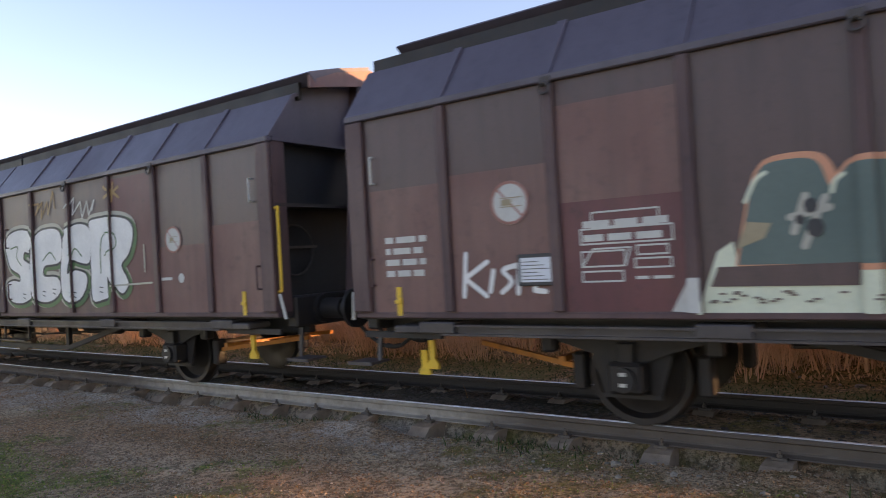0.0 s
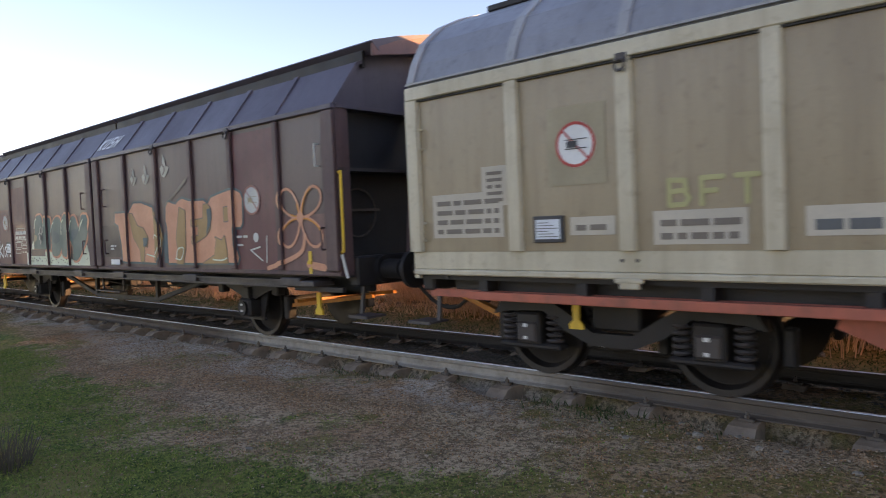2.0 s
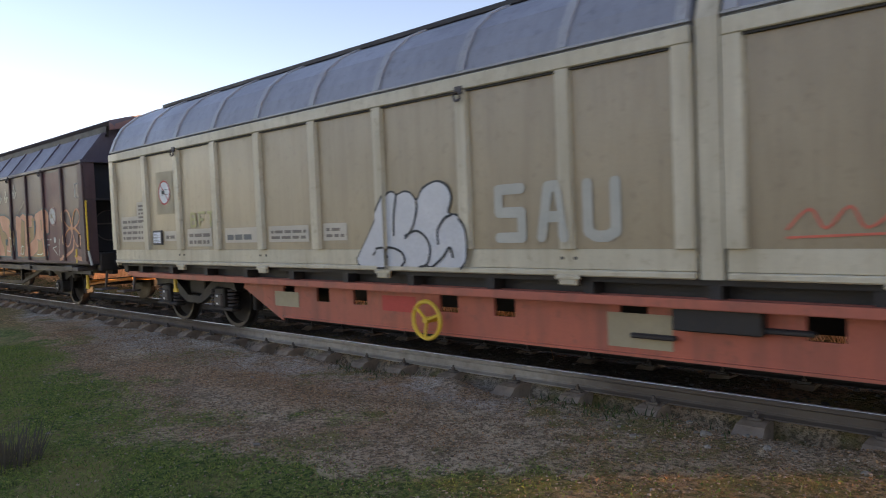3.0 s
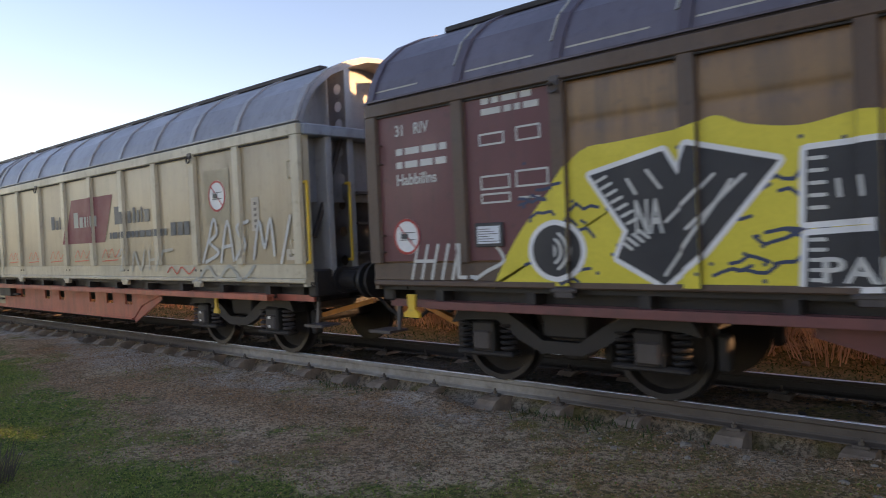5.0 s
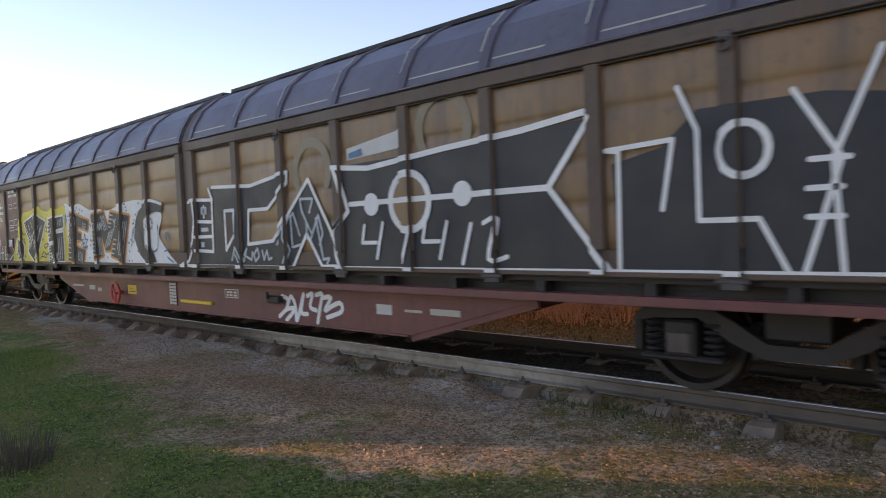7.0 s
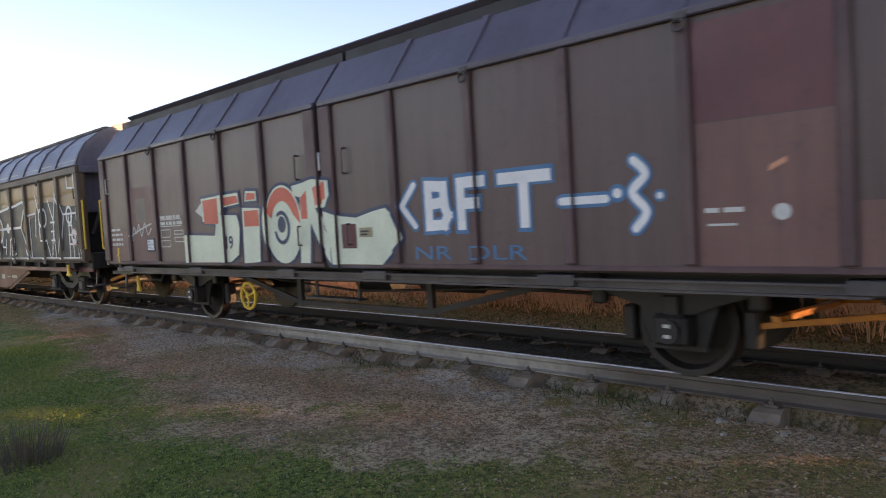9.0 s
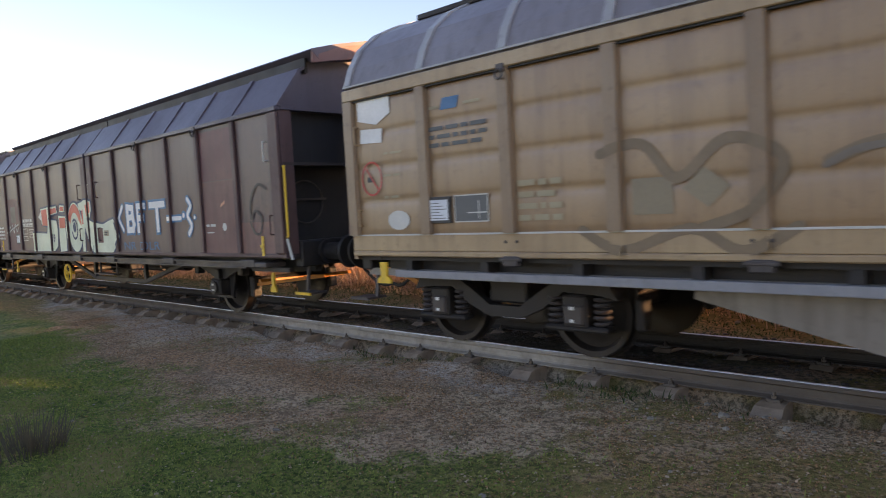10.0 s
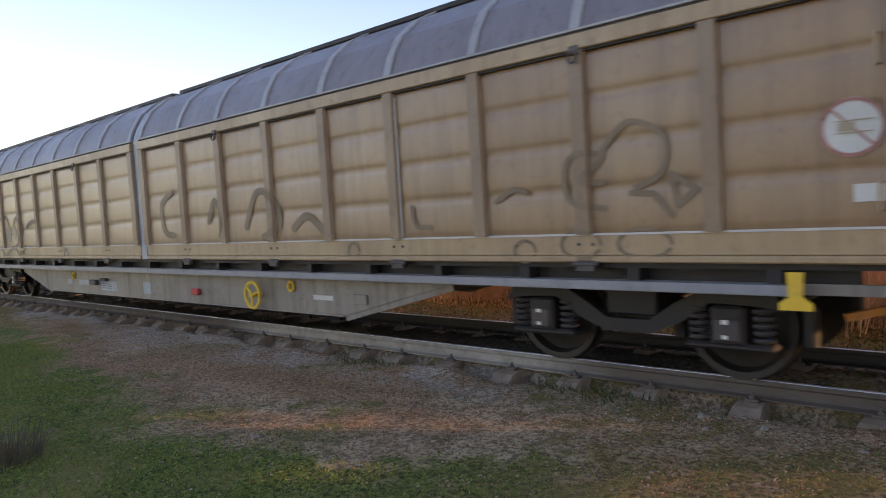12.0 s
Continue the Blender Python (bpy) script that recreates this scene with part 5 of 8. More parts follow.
    # underframe: fish-bellied side plates, guide rail and brackets
    b0, b1, zlow = slopes
    out = [(-10.9, 0.88), (10.9, 0.88), (10.9, 0.80), (b1, 0.78), (b0, zlow), (-b0, zlow), (-b1, 0.78), (-10.9, 0.80)]
    if framem is RED_FRAME:
        for s in (-1, 1):
            # plate with holes: upright strips round each opening
            holes = [0.75, 2.15, 2.9, 4.35, 5.08, 5.82]
            bm = plate(bmesh.new(), out if s > 0 else [(-10.9, 0.88), (10.9, 0.88), (10.9, 0.80), (b1, 0.78), (6.25, 0.78), (-6.25, 0.78), (-b1, 0.78), (-10.9, 0.80)], s * 1.26 - 0.015, s * 1.26 + 0.015)
            if s < 0:
                edges = sorted([q * h + d for h in holes for q in (-1, 1) for d in (-0.13, 0.13)])
                xs = [-6.3] + edges + [6.3]
                for a, b in zip(xs[0::2], xs[1::2]):
                    box(bm, a, b, -1.275, -1.245, 0.60, 0.78)
                plate(bm, [(-6.3, 0.60), (6.3, 0.60), (b0, zlow), (-b0, zlow)], -1.275, -1.245)
                plate(bm, [(6.3, 0.60), (6.3, 0.78), (b1, 0.78)], -1.275, -1.245)
                plate(bm, [(-6.3, 0.60), (-6.3, 0.78), (-b1, 0.78)], -1.275, -1.245)
            part("side_girder", bm, framem, t)
    else:
        for s in (-1, 1):
            part("side_girder", plate(bmesh.new(), out, s * 1.26 - 0.015, s * 1.26 + 0.015), framem, t)
    bm = bmesh.new()
    for s in (-1, 1):
        beam(bm, (s * b1, -1.25, 0.78), (s * b0, -1.25, zlow), 0.02, 0.14)
    box(bm, -b0, b0, -1.30, -1.16, zlow - 0.012, zlow + 0.012)
    box(bm, -b0, b0, 1.16, 1.30, zlow - 0.012, zlow + 0.012)
    part("girder_flange", bm, framem, t)
    bm = swept(bmesh.new(), [(-hw - 0.05, 0.815), (-hw - 0.03, 0.815), (-hw - 0.025, 0.86), (-hw + 0.02, 0.86), (-hw + 0.02, 0.80), (-hw + 0.05, 0.80), (-hw + 0.05, 0.86), (-hw + 0.07, 0.865), (-hw + 0.07, 0.885), (-hw - 0.05, 0.89)], -10.2, 10.2)
    part("guide_rail", bm, mats_rail, t, "long door guide rail")
    for k in range(-9, 10):
        part("floor_bracket", boxes((k * 1.12 - 0.05, k * 1.12 + 0.05, -hw + 0.05, -1.0, 0.83, 0.99)), DARK_STEEL, t)
    part("floor_beam", boxes((-10.6, 10.6, -1.2, -1.14, 0.84, 0.985)), DARK_STEEL, t)
    part("cross_girder", boxes((-b0, b0, -0.12, 0.12, zlow + 0.1, 0.98)), DARK_STEEL, t)
    for cx in (-8.85, 8.85):
        bogie(t, cx + bogie_shift, framem is not MAROON_FRAME)
    for s in (-1, 1):
        e = s * H
        gab = [(-hw + 0.03, 3.0)] + [(y + 0.03, z - 0.03) for y, z in roof[1:]] + [(-y - 0.03, z - 0.03) for y, z in roof[-2:0:-1]] + [(hw - 0.03, 3.0)]
        part("end_gable", swept(bmesh.new(), gab, *sorted((e - s * 0.12, e - s * 0.08) if framem is not RED_FRAME else (e - s * 0.46, e - s * 0.42))), roofm if framem is not RED_FRAME else GREY_STRAP, t, "end gable under the curved roof")
        bm = boxes((*sorted((e - s * 0.3, e + s * 0.06)), -hw + 0.02, hw - 0.02, 2.86, 3.0), bevel=0.015)
        part("end_shelf", bm, BLUE_GREY if framem is RED_FRAME else roofm, t)
        bm = boxes((*sorted((e - s * 0.24, e - s * 0.20)), -hw + 0.04, hw - 0.04, 2.05, 2.9))
        part("upper_end_panel", bm, GREY_ROOF if framem is RED_FRAME else roofm, t)
        part("end_wall", boxes((*sorted((e - s * 0.44, e - s * 0.40)), -hw + 0.04, hw - 0.04, 1.0, 2.9)), DARK_STEEL if framem is not RED_FRAME else MID_STEEL, t)
        if framem is RED_FRAME:
            for y in (-0.62, 0.2):
                part("pierced_stanchion", pierced_web(e, s, y), GREY_STRAP, t, "grey steel stanchion pierced by round holes")
        for y in (-0.55, -0.15, 0.55, 1.2) if framem is not RED_FRAME else (-1.0, 0.75, 1.2):
            bm = boxes((*sorted((e - s * 0.5, e + s * 0.02)), y - 0.05, y + 0.05, 1.0, 2.88), bevel=0.01)
            part("end_stanchion", bm, MID_STEEL if framem is not RED_FRAME else GREY_STRAP, t)
        bm = beam(bmesh.new(), (e - s * 0.1, -0.7, 2.86), (e - s * 0.1, -1.2, 1.6), 0.05, 0.05)
        for z in (1.35, 1.75, 2.15):
            box(bm, *sorted((e - s * 0.4, e + s * 0.02)), -0.55, -0.15, z, z + 0.03)
        part("end_ladder", bm, MID_STEEL, t)
        for y in (-hw - 0.0, -0.75) if s > 0 else ():
            part("end_handrail", pipe(bmesh.new(), [(e, y + 0.02, 2.28), (e + s * 0.09, y, 2.28), (e + s * 0.09, y, 1.3), (e, y + 0.02, 1.3)], 0.02, 6), YELLOW, t, "yellow end handrail")
        part("corner_post", boxes((*sorted((e - s * 0.06, e)), -hw + 0.002, -hw + 0.12, 1.0, 2.9)), rib, t)
        part("headstock", boxes((*sorted((e - s * 0.15, e + s * 0.02)), -1.3, 1.3, 0.86, 1.2), bevel=0.02), DARK_STEEL, t)
        buffers(t, e + s * 0.02)
        corner_step(t, e + s * 0.02, s)
        bm = beam(bmesh.new(), (e - s * 0.6, -0.7, 0.55), (e + s * 0.2, -0.5, 0.75), 0.07, 0.06)
        part("orange_brake_lever", bm, ORANGE, t, "orange painted brake lever")
        part("orange_brake_beam", boxes((e - 0.3, e + 0.3, 0.3, 0.42, 0.6, 0.68)), ORANGE, t, "orange painted brake beam")
    return t, side


# ---- the train ----
# wagon 1: white bubble letters
van_one, s1 = two_axle_wagon("dark brown sliding-wall wagon with white bubble graffiti", 1)
s1.paint("faded_patch", poly(rect(3.63, 4.63, 1.06, 2.9)), BROWN_RED, 1)
s1.paint("faded_patch", poly(rect(5.83, 6.7, 1.06, 2.1)), BROWN_FADED, 1)
s1.paint("faded_patch", poly(rect(4.73, 5.73, 1.06, 1.9)), BROWN_FADED, 1)
BUBBLE_S = [(0.39, 2.04), (0.37, 2.22), (0.58, 2.35), (0.99, 2.38), (1.31, 2.29), (1.35, 2.10), (1.17, 2.01), (1.03, 2.03), (0.98, 1.91), (1.22, 1.80), (1.33, 1.60), (1.23, 1.33), (0.93, 1.22), (0.56, 1.23), (0.38, 1.34), (0.36, 1.52), (0.60, 1.58), (0.82, 1.56), (0.81, 1.68), (0.52, 1.79)]
BUBBLE_E = [(1.41, 2.26), (1.62, 2.33), (2.03, 2.33), (2.21, 2.21), (2.20, 1.89), (2.04, 1.80), (1.67, 1.78), (1.63, 1.62), (2.05, 1.59), (2.12, 1.38), (1.84, 1.24), (1.50, 1.23), (1.31, 1.33), (1.27, 1.66), (1.34, 2.06)]
BUBBLE_G = [(2.27, 2.17), (2.41, 2.29), (2.72, 2.35), (3.02, 2.28), (3.05, 2.03), (3.00, 1.78), (2.73, 1.79), (2.51, 1.83), (2.44, 1.63), (2.59, 1.68), (2.89, 1.61), (2.88, 1.43), (2.67, 1.25), (2.36, 1.22), (2.18, 1.32), (2.16, 1.64), (2.22, 1.95)]
BUBBLE_R = [(3.04, 2.31), (3.11, 2.38), (3.70, 2.38), (4.07, 2.29), (4.15, 2.11), (4.03, 1.86), (3.83, 1.71), (3.94, 1.55), (3.98, 1.43), (3.81, 1.32), (3.61, 1.47), (3.54, 1.56), (3.49, 1.30), (3.31, 1.24), (3.05, 1.24), (3.04, 1.61), (3.05, 2.03)]
for blob in (BUBBLE_S, BUBBLE_E, BUBBLE_G, BUBBLE_R):
    line = wavy(blob + [blob[0]], 3)
    s1.paint("graffiti_halo", stroke([line], 0.17), PALE_TAG, 2)
    s1.paint("graffiti_shadow", stroke([[(x + 0.04, z - 0.03) for x, z in line]], 0.11), GREENISH, 3)
    s1.paint("graffiti_outline", stroke([line], 0.065), BLACK, 4)
    s1.paint("graffiti_letter", poly(line[:-1]), WHITE, 5, "white bubble graffiti letter")
s1.paint("graffiti_inline", stroke([wavy([(0.56, 2.1), (0.8, 2.12), (0.75, 1.95), (0.9, 1.82)], 4), wavy([(1.62, 1.86), (1.86, 1.98), (2.02, 1.86)], 4), wavy([(2.5, 1.9), (2.62, 2.0), (2.8, 1.88)], 4), wavy([(3.3, 1.62), (3.36, 2.1), (3.66, 2.16), (3.72, 1.98), (3.42, 1.86)], 4)], 0.022), GREENISH, 6)
for k, x in enumerate((0.92, 1.58, 1.9, 2.5, 2.9, 3.25)):
    s1.paint("graffiti_inline", stroke([[(x, 1.3 + 0.03 * (k % 3)), (x + 0.07, 1.28 + 0.03 * (k % 3))], [(x, 1.36 + 0.03 * (k % 3)), (x + 0.09, 1.35 + 0.03 * (k % 3))]], 0.015), BLACK, 6)
s1.paint("graffiti_dash", stroke([[(3.6, 1.43), (4.55, 1.45)], [(4.4, 1.95), (4.4, 1.6)]], 0.025), PALE_TAG, 6)
s1.paint("graffiti_tag", stroke([[(1.36, 2.75), (1.56, 2.75), (1.44, 2.59), (1.67, 2.77), (1.62, 2.51), (1.83, 2.76), (1.85, 2.56), (2.02, 2.90), (2.06, 2.64)]], 0.03), SAND, 3)
s1.paint("graffiti_tag", stroke([[(2.42, 2.61), (2.64, 2.74), (2.58, 2.50), (2.82, 2.67), (2.85, 2.43), (3.00, 2.66), (3.04, 2.46), (3.20, 2.66), (3.13, 2.52)]], 0.03), OFFWHITE, 3)
s1.paint("graffiti_star", stroke([[(3.53, 2.81), (3.84, 2.64)], [(3.83, 2.78), (3.53, 2.65)], [(3.71, 2.85), (3.66, 2.60)]], 0.04), SAND, 3)
hump_sign(s1, 5.05, 1.98, 0.17, faded=True)
s1.paint("small_mark", poly(disc(5.18, 1.49, 0.06)), OFFWHITE, 2)
s1.paint("small_text", bars(4.75, 5.05, 1.47, 1.53, 1, 2), OFFWHITE, 2)

# wagon 2: teal and salmon letters
van_two, s2 = two_axle_wagon("dark brown sliding-wall wagon with teal and salmon graffiti", 2)
s2.paint("faded_patch", poly(rect(-6.68, -5.84, 1.06, 2.25)), BROWN_FADED, 1)
s2.paint("faded_patch", poly(rect(-5.72, -4.74, 1.06, 2.3)), BROWN_FADED, 1)
s2.paint("faded_patch", poly(rect(-4.62, -3.64, 1.95, 2.75)), BROWN_FADED, 1)
s2.paint("faded_patch", poly(rect(-4.62, -3.64, 1.06, 1.95)), BROWN_RED, 1)
s2.paint("faded_patch", poly(rect(4.74, 5.72, 1.06, 2.9)), BROWN_RED, 1)
s2.paint("faded_patch", poly(rect(5.84, 6.7, 1.06, 1.75)), BROWN_FADED, 1)
s2.paint("grey_patch", poly(rect(0.26, 1.06, 1.22, 1.78)), DULL_BROWN, 1)
hump_sign(s2, -5.10, 2.0, 0.19, faded=True)
hump_sign(s2, 5.16, 1.99, 0.2, faded=True)
s2.paint("wagon_number", bars(-6.52, -6.02, 1.4, 1.83, 4, 3, 0.55), OFFWHITE, 2, "white stencilled wagon number")
s2.paint("scrawl_tag", stroke([[(-5.58, 1.58), (-5.62, 1.2)], [(-5.36, 1.5), (-5.6, 1.36), (-5.38, 1.2)], [(-5.3, 1.42), (-5.34, 1.24)], wavy([(-5.06, 1.46), (-5.2, 1.42), (-5.12, 1.32), (-5.22, 1.23)], 4), [(-5.04, 1.46), (-5.06, 1.22)], [(-5.05, 1.33), (-4.9, 1.33)], [(-4.88, 1.42), (-4.9, 1.24), (-4.8, 1.23)]], 0.045), WHITE, 4, "white scrawled tag")
roof_tag = s2.paint("scrawl_tag", spelled("KUSH", 0.1, 0.86, 3.14, 3.36, 0.04, 0.05, 0.3), WHITE, 2, flat=True)
for v in roof_tag.data.vertices:
    v.co.y = -1.54 + (v.co.z - 3.03) * 0.77
card_holder(s2, -5.03, -4.72, 1.30, 1.53)
s2.paint("data_panel", bars(-4.44, -3.75, 1.62, 1.84, 2, 5, 0.5), OFFWHITE, 2)
for x0, x1, z0, z1 in ((-4.46, -3.72, 1.60, 1.72), (-4.36, -3.82, 1.73, 1.85), (-4.46, -4.1, 1.42, 1.54), (-4.46, -4.12, 1.3, 1.38), (-4.0, -3.76, 1.5, 1.57), (-4.02, -3.74, 1.4, 1.47)):
    s2.paint("data_frame", frame_lines(x0, x1, z0, z1, 0.014), OFFWHITE, 3)
s2.paint("data_panel", stroke([[(-4.46, 1.42), (-4.36, 1.56), (-4.05, 1.56), (-4.1, 1.42)]], 0.014), OFFWHITE, 3)
s2.paint("data_panel", bars(-4.02, -3.74, 1.31, 1.34, 1, 8, 0.8), OFFWHITE, 3)
# teal letters on a cream base
s2.paint("graffiti_base", poly([(-3.56, 1.04), (-3.52, 1.19), (-3.41, 1.49), (-3.30, 1.56), (-3.27, 1.39), (-2.30, 1.39), (-2.00, 1.23), (-1.71, 1.33), (-1.61, 1.23), (-1.06, 1.15), (-0.68, 1.33), (-0.54, 1.50), (-0.46, 1.49), (-0.39, 1.32), (-0.25, 1.21), (-0.29, 1.06)]), CREAM, 2, "cream graffiti ground with dashes")
s2.paint("graffiti_base", poly([(-3.76, 1.06), (-3.62, 1.31), (-3.54, 1.31), (-3.54, 1.05)]), OFFWHITE, 2)
s2.paint("rubbed_patch", poly([(-3.47, 1.24), (-3.41, 1.38), (-2.52, 1.38), (-2.53, 1.23)]), BROWN, 5)
TEAL_A = [(-3.27, 1.39), (-3.23, 1.59), (-3.16, 1.90), (-3.10, 2.04), (-3.01, 2.09), (-2.80, 2.09), (-2.72, 2.03), (-2.67, 1.89), (-2.60, 1.97), (-2.52, 2.03), (-2.29, 2.02), (-2.24, 1.97), (-2.24, 1.84), (-2.27, 1.62), (-2.30, 1.39), (-2.35, 1.37)]
TEAL_O = [(-2.24, 1.55), (-2.21, 1.78), (-2.12, 1.93), (-1.97, 2.01), (-1.82, 2.02), (-1.71, 1.98), (-1.66, 1.84), (-1.68, 1.53), (-1.72, 1.38), (-1.83, 1.27), (-2.00, 1.23), (-2.18, 1.25), (-2.24, 1.36)]
TEAL_I = [(-1.71, 1.38), (-1.68, 1.81), (-1.63, 1.96), (-1.53, 2.05), (-1.35, 2.06), (-1.26, 2.03), (-1.27, 1.78), (-1.31, 1.28), (-1.40, 1.22), (-1.61, 1.23), (-1.70, 1.29)]
TEAL_Y = [(-1.25, 1.78), (-1.18, 1.97), (-1.03, 2.01), (-0.91, 1.96), (-0.84, 1.84), (-0.77, 1.79), (-0.67, 1.97), (-0.58, 2.02), (-0.35, 2.00), (-0.24, 1.95), (-0.25, 1.83), (-0.37, 1.67), (-0.49, 1.49), (-0.68, 1.33), (-0.87, 1.18), (-1.06, 1.15), (-1.14, 1.19), (-1.12, 1.37), (-1.21, 1.52), (-1.27, 1.58)]
for outline in (TEAL_A, TEAL_O, TEAL_I, TEAL_Y):
    line = wavy(outline + [outline[0]], 3)
    s2.paint("graffiti_outline", stroke([[(x + 0.025, z) for x, z in line]], 0.085), SALMON, 3)
    s2.paint("graffiti_letter", poly(line[:-1]), TEAL, 4, "faded teal graffiti letter")
s2.paint("graffiti_shine", stroke([wavy([(-3.20, 1.83), (-3.13, 1.97), (-3.06, 2.02)]), wavy([(-2.66, 1.85), (-2.64, 1.92), (-2.59, 1.96)]), wavy([(-2.24, 1.73), (-2.17, 1.86), (-2.08, 1.91)]), wavy([(-1.68, 1.67), (-1.65, 1.88), (-1.57, 1.95)]), wavy([(-1.27, 1.72), (-1.19, 1.89), (-1.13, 1.92)]), wavy([(-0.76, 1.72), (-0.68, 1.83), (-0.56, 1.93)])], 0.03), CREAM, 5)
dr = random.Random(12)
s2.paint("graffiti_dash", poly(*[rect(x, x + 0.05, z, z + 0.014) for x, z in ((dr.uniform(-3.5, -0.4), dr.uniform(1.09, 1.2)) for _ in range(46))]), DARK_TAG, 6)
s2.paint("graffiti_rub", stroke([[(-2.9, 1.6), (-2.82, 1.84)], [(-2.92, 1.7), (-2.68, 1.75)], [(-2.84, 1.5), (-2.76, 1.7), (-2.7, 1.82)]], 0.05), PALE_TAG, 6)
for x, z, r_ in ((-2.79, 1.77, 0.045), (-2.77, 1.62, 0.055), (-2.86, 1.68, 0.03)):
    s2.paint("rub_spot", poly(disc(x, z, r_, r_ * 1.2, 8)), PRINT, 7)
s2.paint("graffiti_rub", poly([(-3.28, 1.50), (-3.20, 1.69), (-3.04, 1.67), (-3.09, 1.57)]), BUFF_TAG, 6)
s2.paint("graffiti_rub", poly([(-1.18, 1.73), (-0.97, 1.76), (-0.80, 1.74), (-0.83, 1.67), (-0.94, 1.58), (-1.09, 1.53), (-1.16, 1.59)]), DULL_BLUE, 6)
s2.paint("graffiti_rub", poly([(-2.21, 1.67), (-2.07, 1.77), (-1.77, 1.66), (-1.76, 1.54), (-1.97, 1.48), (-2.16, 1.52)]), DULL_BLUE, 6)
# salmon letters
SALMON_D = [(0.84, 1.82), (0.87, 1.98), (1.42, 1.97), (1.61, 2.12), (1.90, 2.11), (2.28, 2.02), (2.41, 1.85), (2.53, 1.71), (2.60, 1.52), (2.52, 1.27), (2.38, 1.13), (1.09, 1.15), (1.08, 1.44), (0.98, 1.77)]
SALMON_IER = [(2.72, 1.79), (2.75, 2.02), (2.84, 2.08), (3.07, 2.03), (3.13, 2.07), (3.27, 2.11), (3.49, 2.06), (3.90, 2.05), (4.02, 1.99), (4.12, 2.08), (4.49, 2.14), (4.75, 2.15), (4.89, 2.10), (4.93, 2.02), (4.91, 1.69), (4.86, 1.64), (4.71, 1.64), (4.71, 1.38), (4.79, 1.21), (4.75, 1.15), (2.76, 1.13), (2.76, 1.70)]
for outline in (SALMON_D, SALMON_IER):
    s2.paint("graffiti_outline", stroke([outline + [outline[0]]], 0.07), DULL_BLUE, 3)
    s2.paint("graffiti_letter", poly(outline), SALMON, 4, "salmon graffiti letters")
OCHRE_HOOK = [(1.42, 1.95), (1.55, 1.95), (1.73, 1.74), (1.95, 1.69), (2.09, 1.54), (2.06, 1.39), (1.96, 1.41), (1.92, 1.16), (1.80, 1.14), (1.78, 1.35), (1.56, 1.55), (1.49, 1.75)]
OCHRE_EDGE = [(2.30, 1.99), (2.41, 1.88), (2.54, 1.71), (2.61, 1.52), (2.43, 1.20), (2.29, 1.16), (2.36, 1.71)]
OCHRE_BAR = [(3.18, 1.98), (3.36, 1.92), (3.32, 1.34), (3.22, 1.12), (3.03, 1.12), (3.08, 1.34), (3.04, 1.51)]
OCHRE_STEP = [(3.61, 1.77), (3.87, 1.79), (3.90, 1.99), (4.02, 1.99), (4.11, 1.92), (4.07, 1.64), (3.95, 1.54), (3.61, 1.43), (3.62, 1.53), (3.72, 1.54), (3.74, 1.69), (3.61, 1.69)]
OCHRE_SWEEP = [(3.81, 1.13), (4.15, 1.25), (4.22, 1.48), (4.19, 1.51), (4.35, 1.46), (4.44, 1.52), (4.49, 1.33), (4.50, 1.14)]
OCHRE_HOLE = [(4.45, 1.92), (4.57, 1.93), (4.60, 1.82), (4.55, 1.73), (4.45, 1.73)]
for outline in (OCHRE_HOOK, OCHRE_EDGE, OCHRE_BAR, OCHRE_STEP, OCHRE_SWEEP, OCHRE_HOLE):
    s2.paint("graffiti_line", stroke([outline + [outline[0]]], 0.03), DARK_TAG, 5)
    s2.paint("graffiti_fill", poly(outline), SAND, 6, "ochre graffiti shading")
s2.paint("graffiti_fill", poly([(4.00, 1.92), (4.11, 1.93), (4.13, 1.79), (4.07, 1.66), (3.95, 1.55), (4.01, 1.74)]), DULL_BLUE, 7)
s2.paint("graffiti_fill", poly([(1.92, 1.54), (2.09, 1.54), (2.05, 1.41), (1.92, 1.39)]), DULL_BLUE, 7)
s2.paint("graffiti_fill", poly([(2.62, 1.13), (2.6, 1.5), (2.68, 1.62), (2.74, 1.5), (2.74, 1.13)]), DULL_BLUE, 3)
for pts in ([(2.05, 1.27), (2.24, 1.24), (2.38, 1.24), (2.53, 1.42), (2.51, 1.54), (2.40, 1.58), (2.30, 1.53)], [(3.03, 1.20), (3.08, 1.34), (3.24, 1.37), (3.26, 1.31), (3.17, 1.19), (3.01, 1.20)], [(4.12, 1.19), (4.34, 1.18), (4.49, 1.21)]):
    s2.paint("graffiti_line", stroke([wavy(pts, 4)], 0.022), CREAM, 8)
s2.paint("label_card", poly(rect(0.66, 1.02, 1.09, 1.18)), WHITE, 11, "white label")
s2.paint("small_text", bars(0.62, 0.84, 1.35, 1.45, 2, 9), OFFWHITE, 3)
for cx, cz, k in ((1.66, 2.54, 0.9), (2.1, 2.54, 1.0), (2.75, 2.62, 1.1)):
    s2.paint("spray_blot", poly([(cx + k * a, cz + k * b) for a, b in ((-0.13, 0.0), (-0.04, 0.06), (-0.03, 0.2), (0.03, 0.12), (0.05, 0.02), (0.15, 0.0), (0.06, -0.1), (0.0, -0.14), (-0.08, -0.11))]), PALE_TAG, 3)
    s2.paint("blot_gap", stroke([wavy([(cx - 0.05, cz + 0.06), (cx + 0.02, cz - 0.02), (cx - 0.04, cz - 0.1)], 4)], 0.03), BROWN, 4)
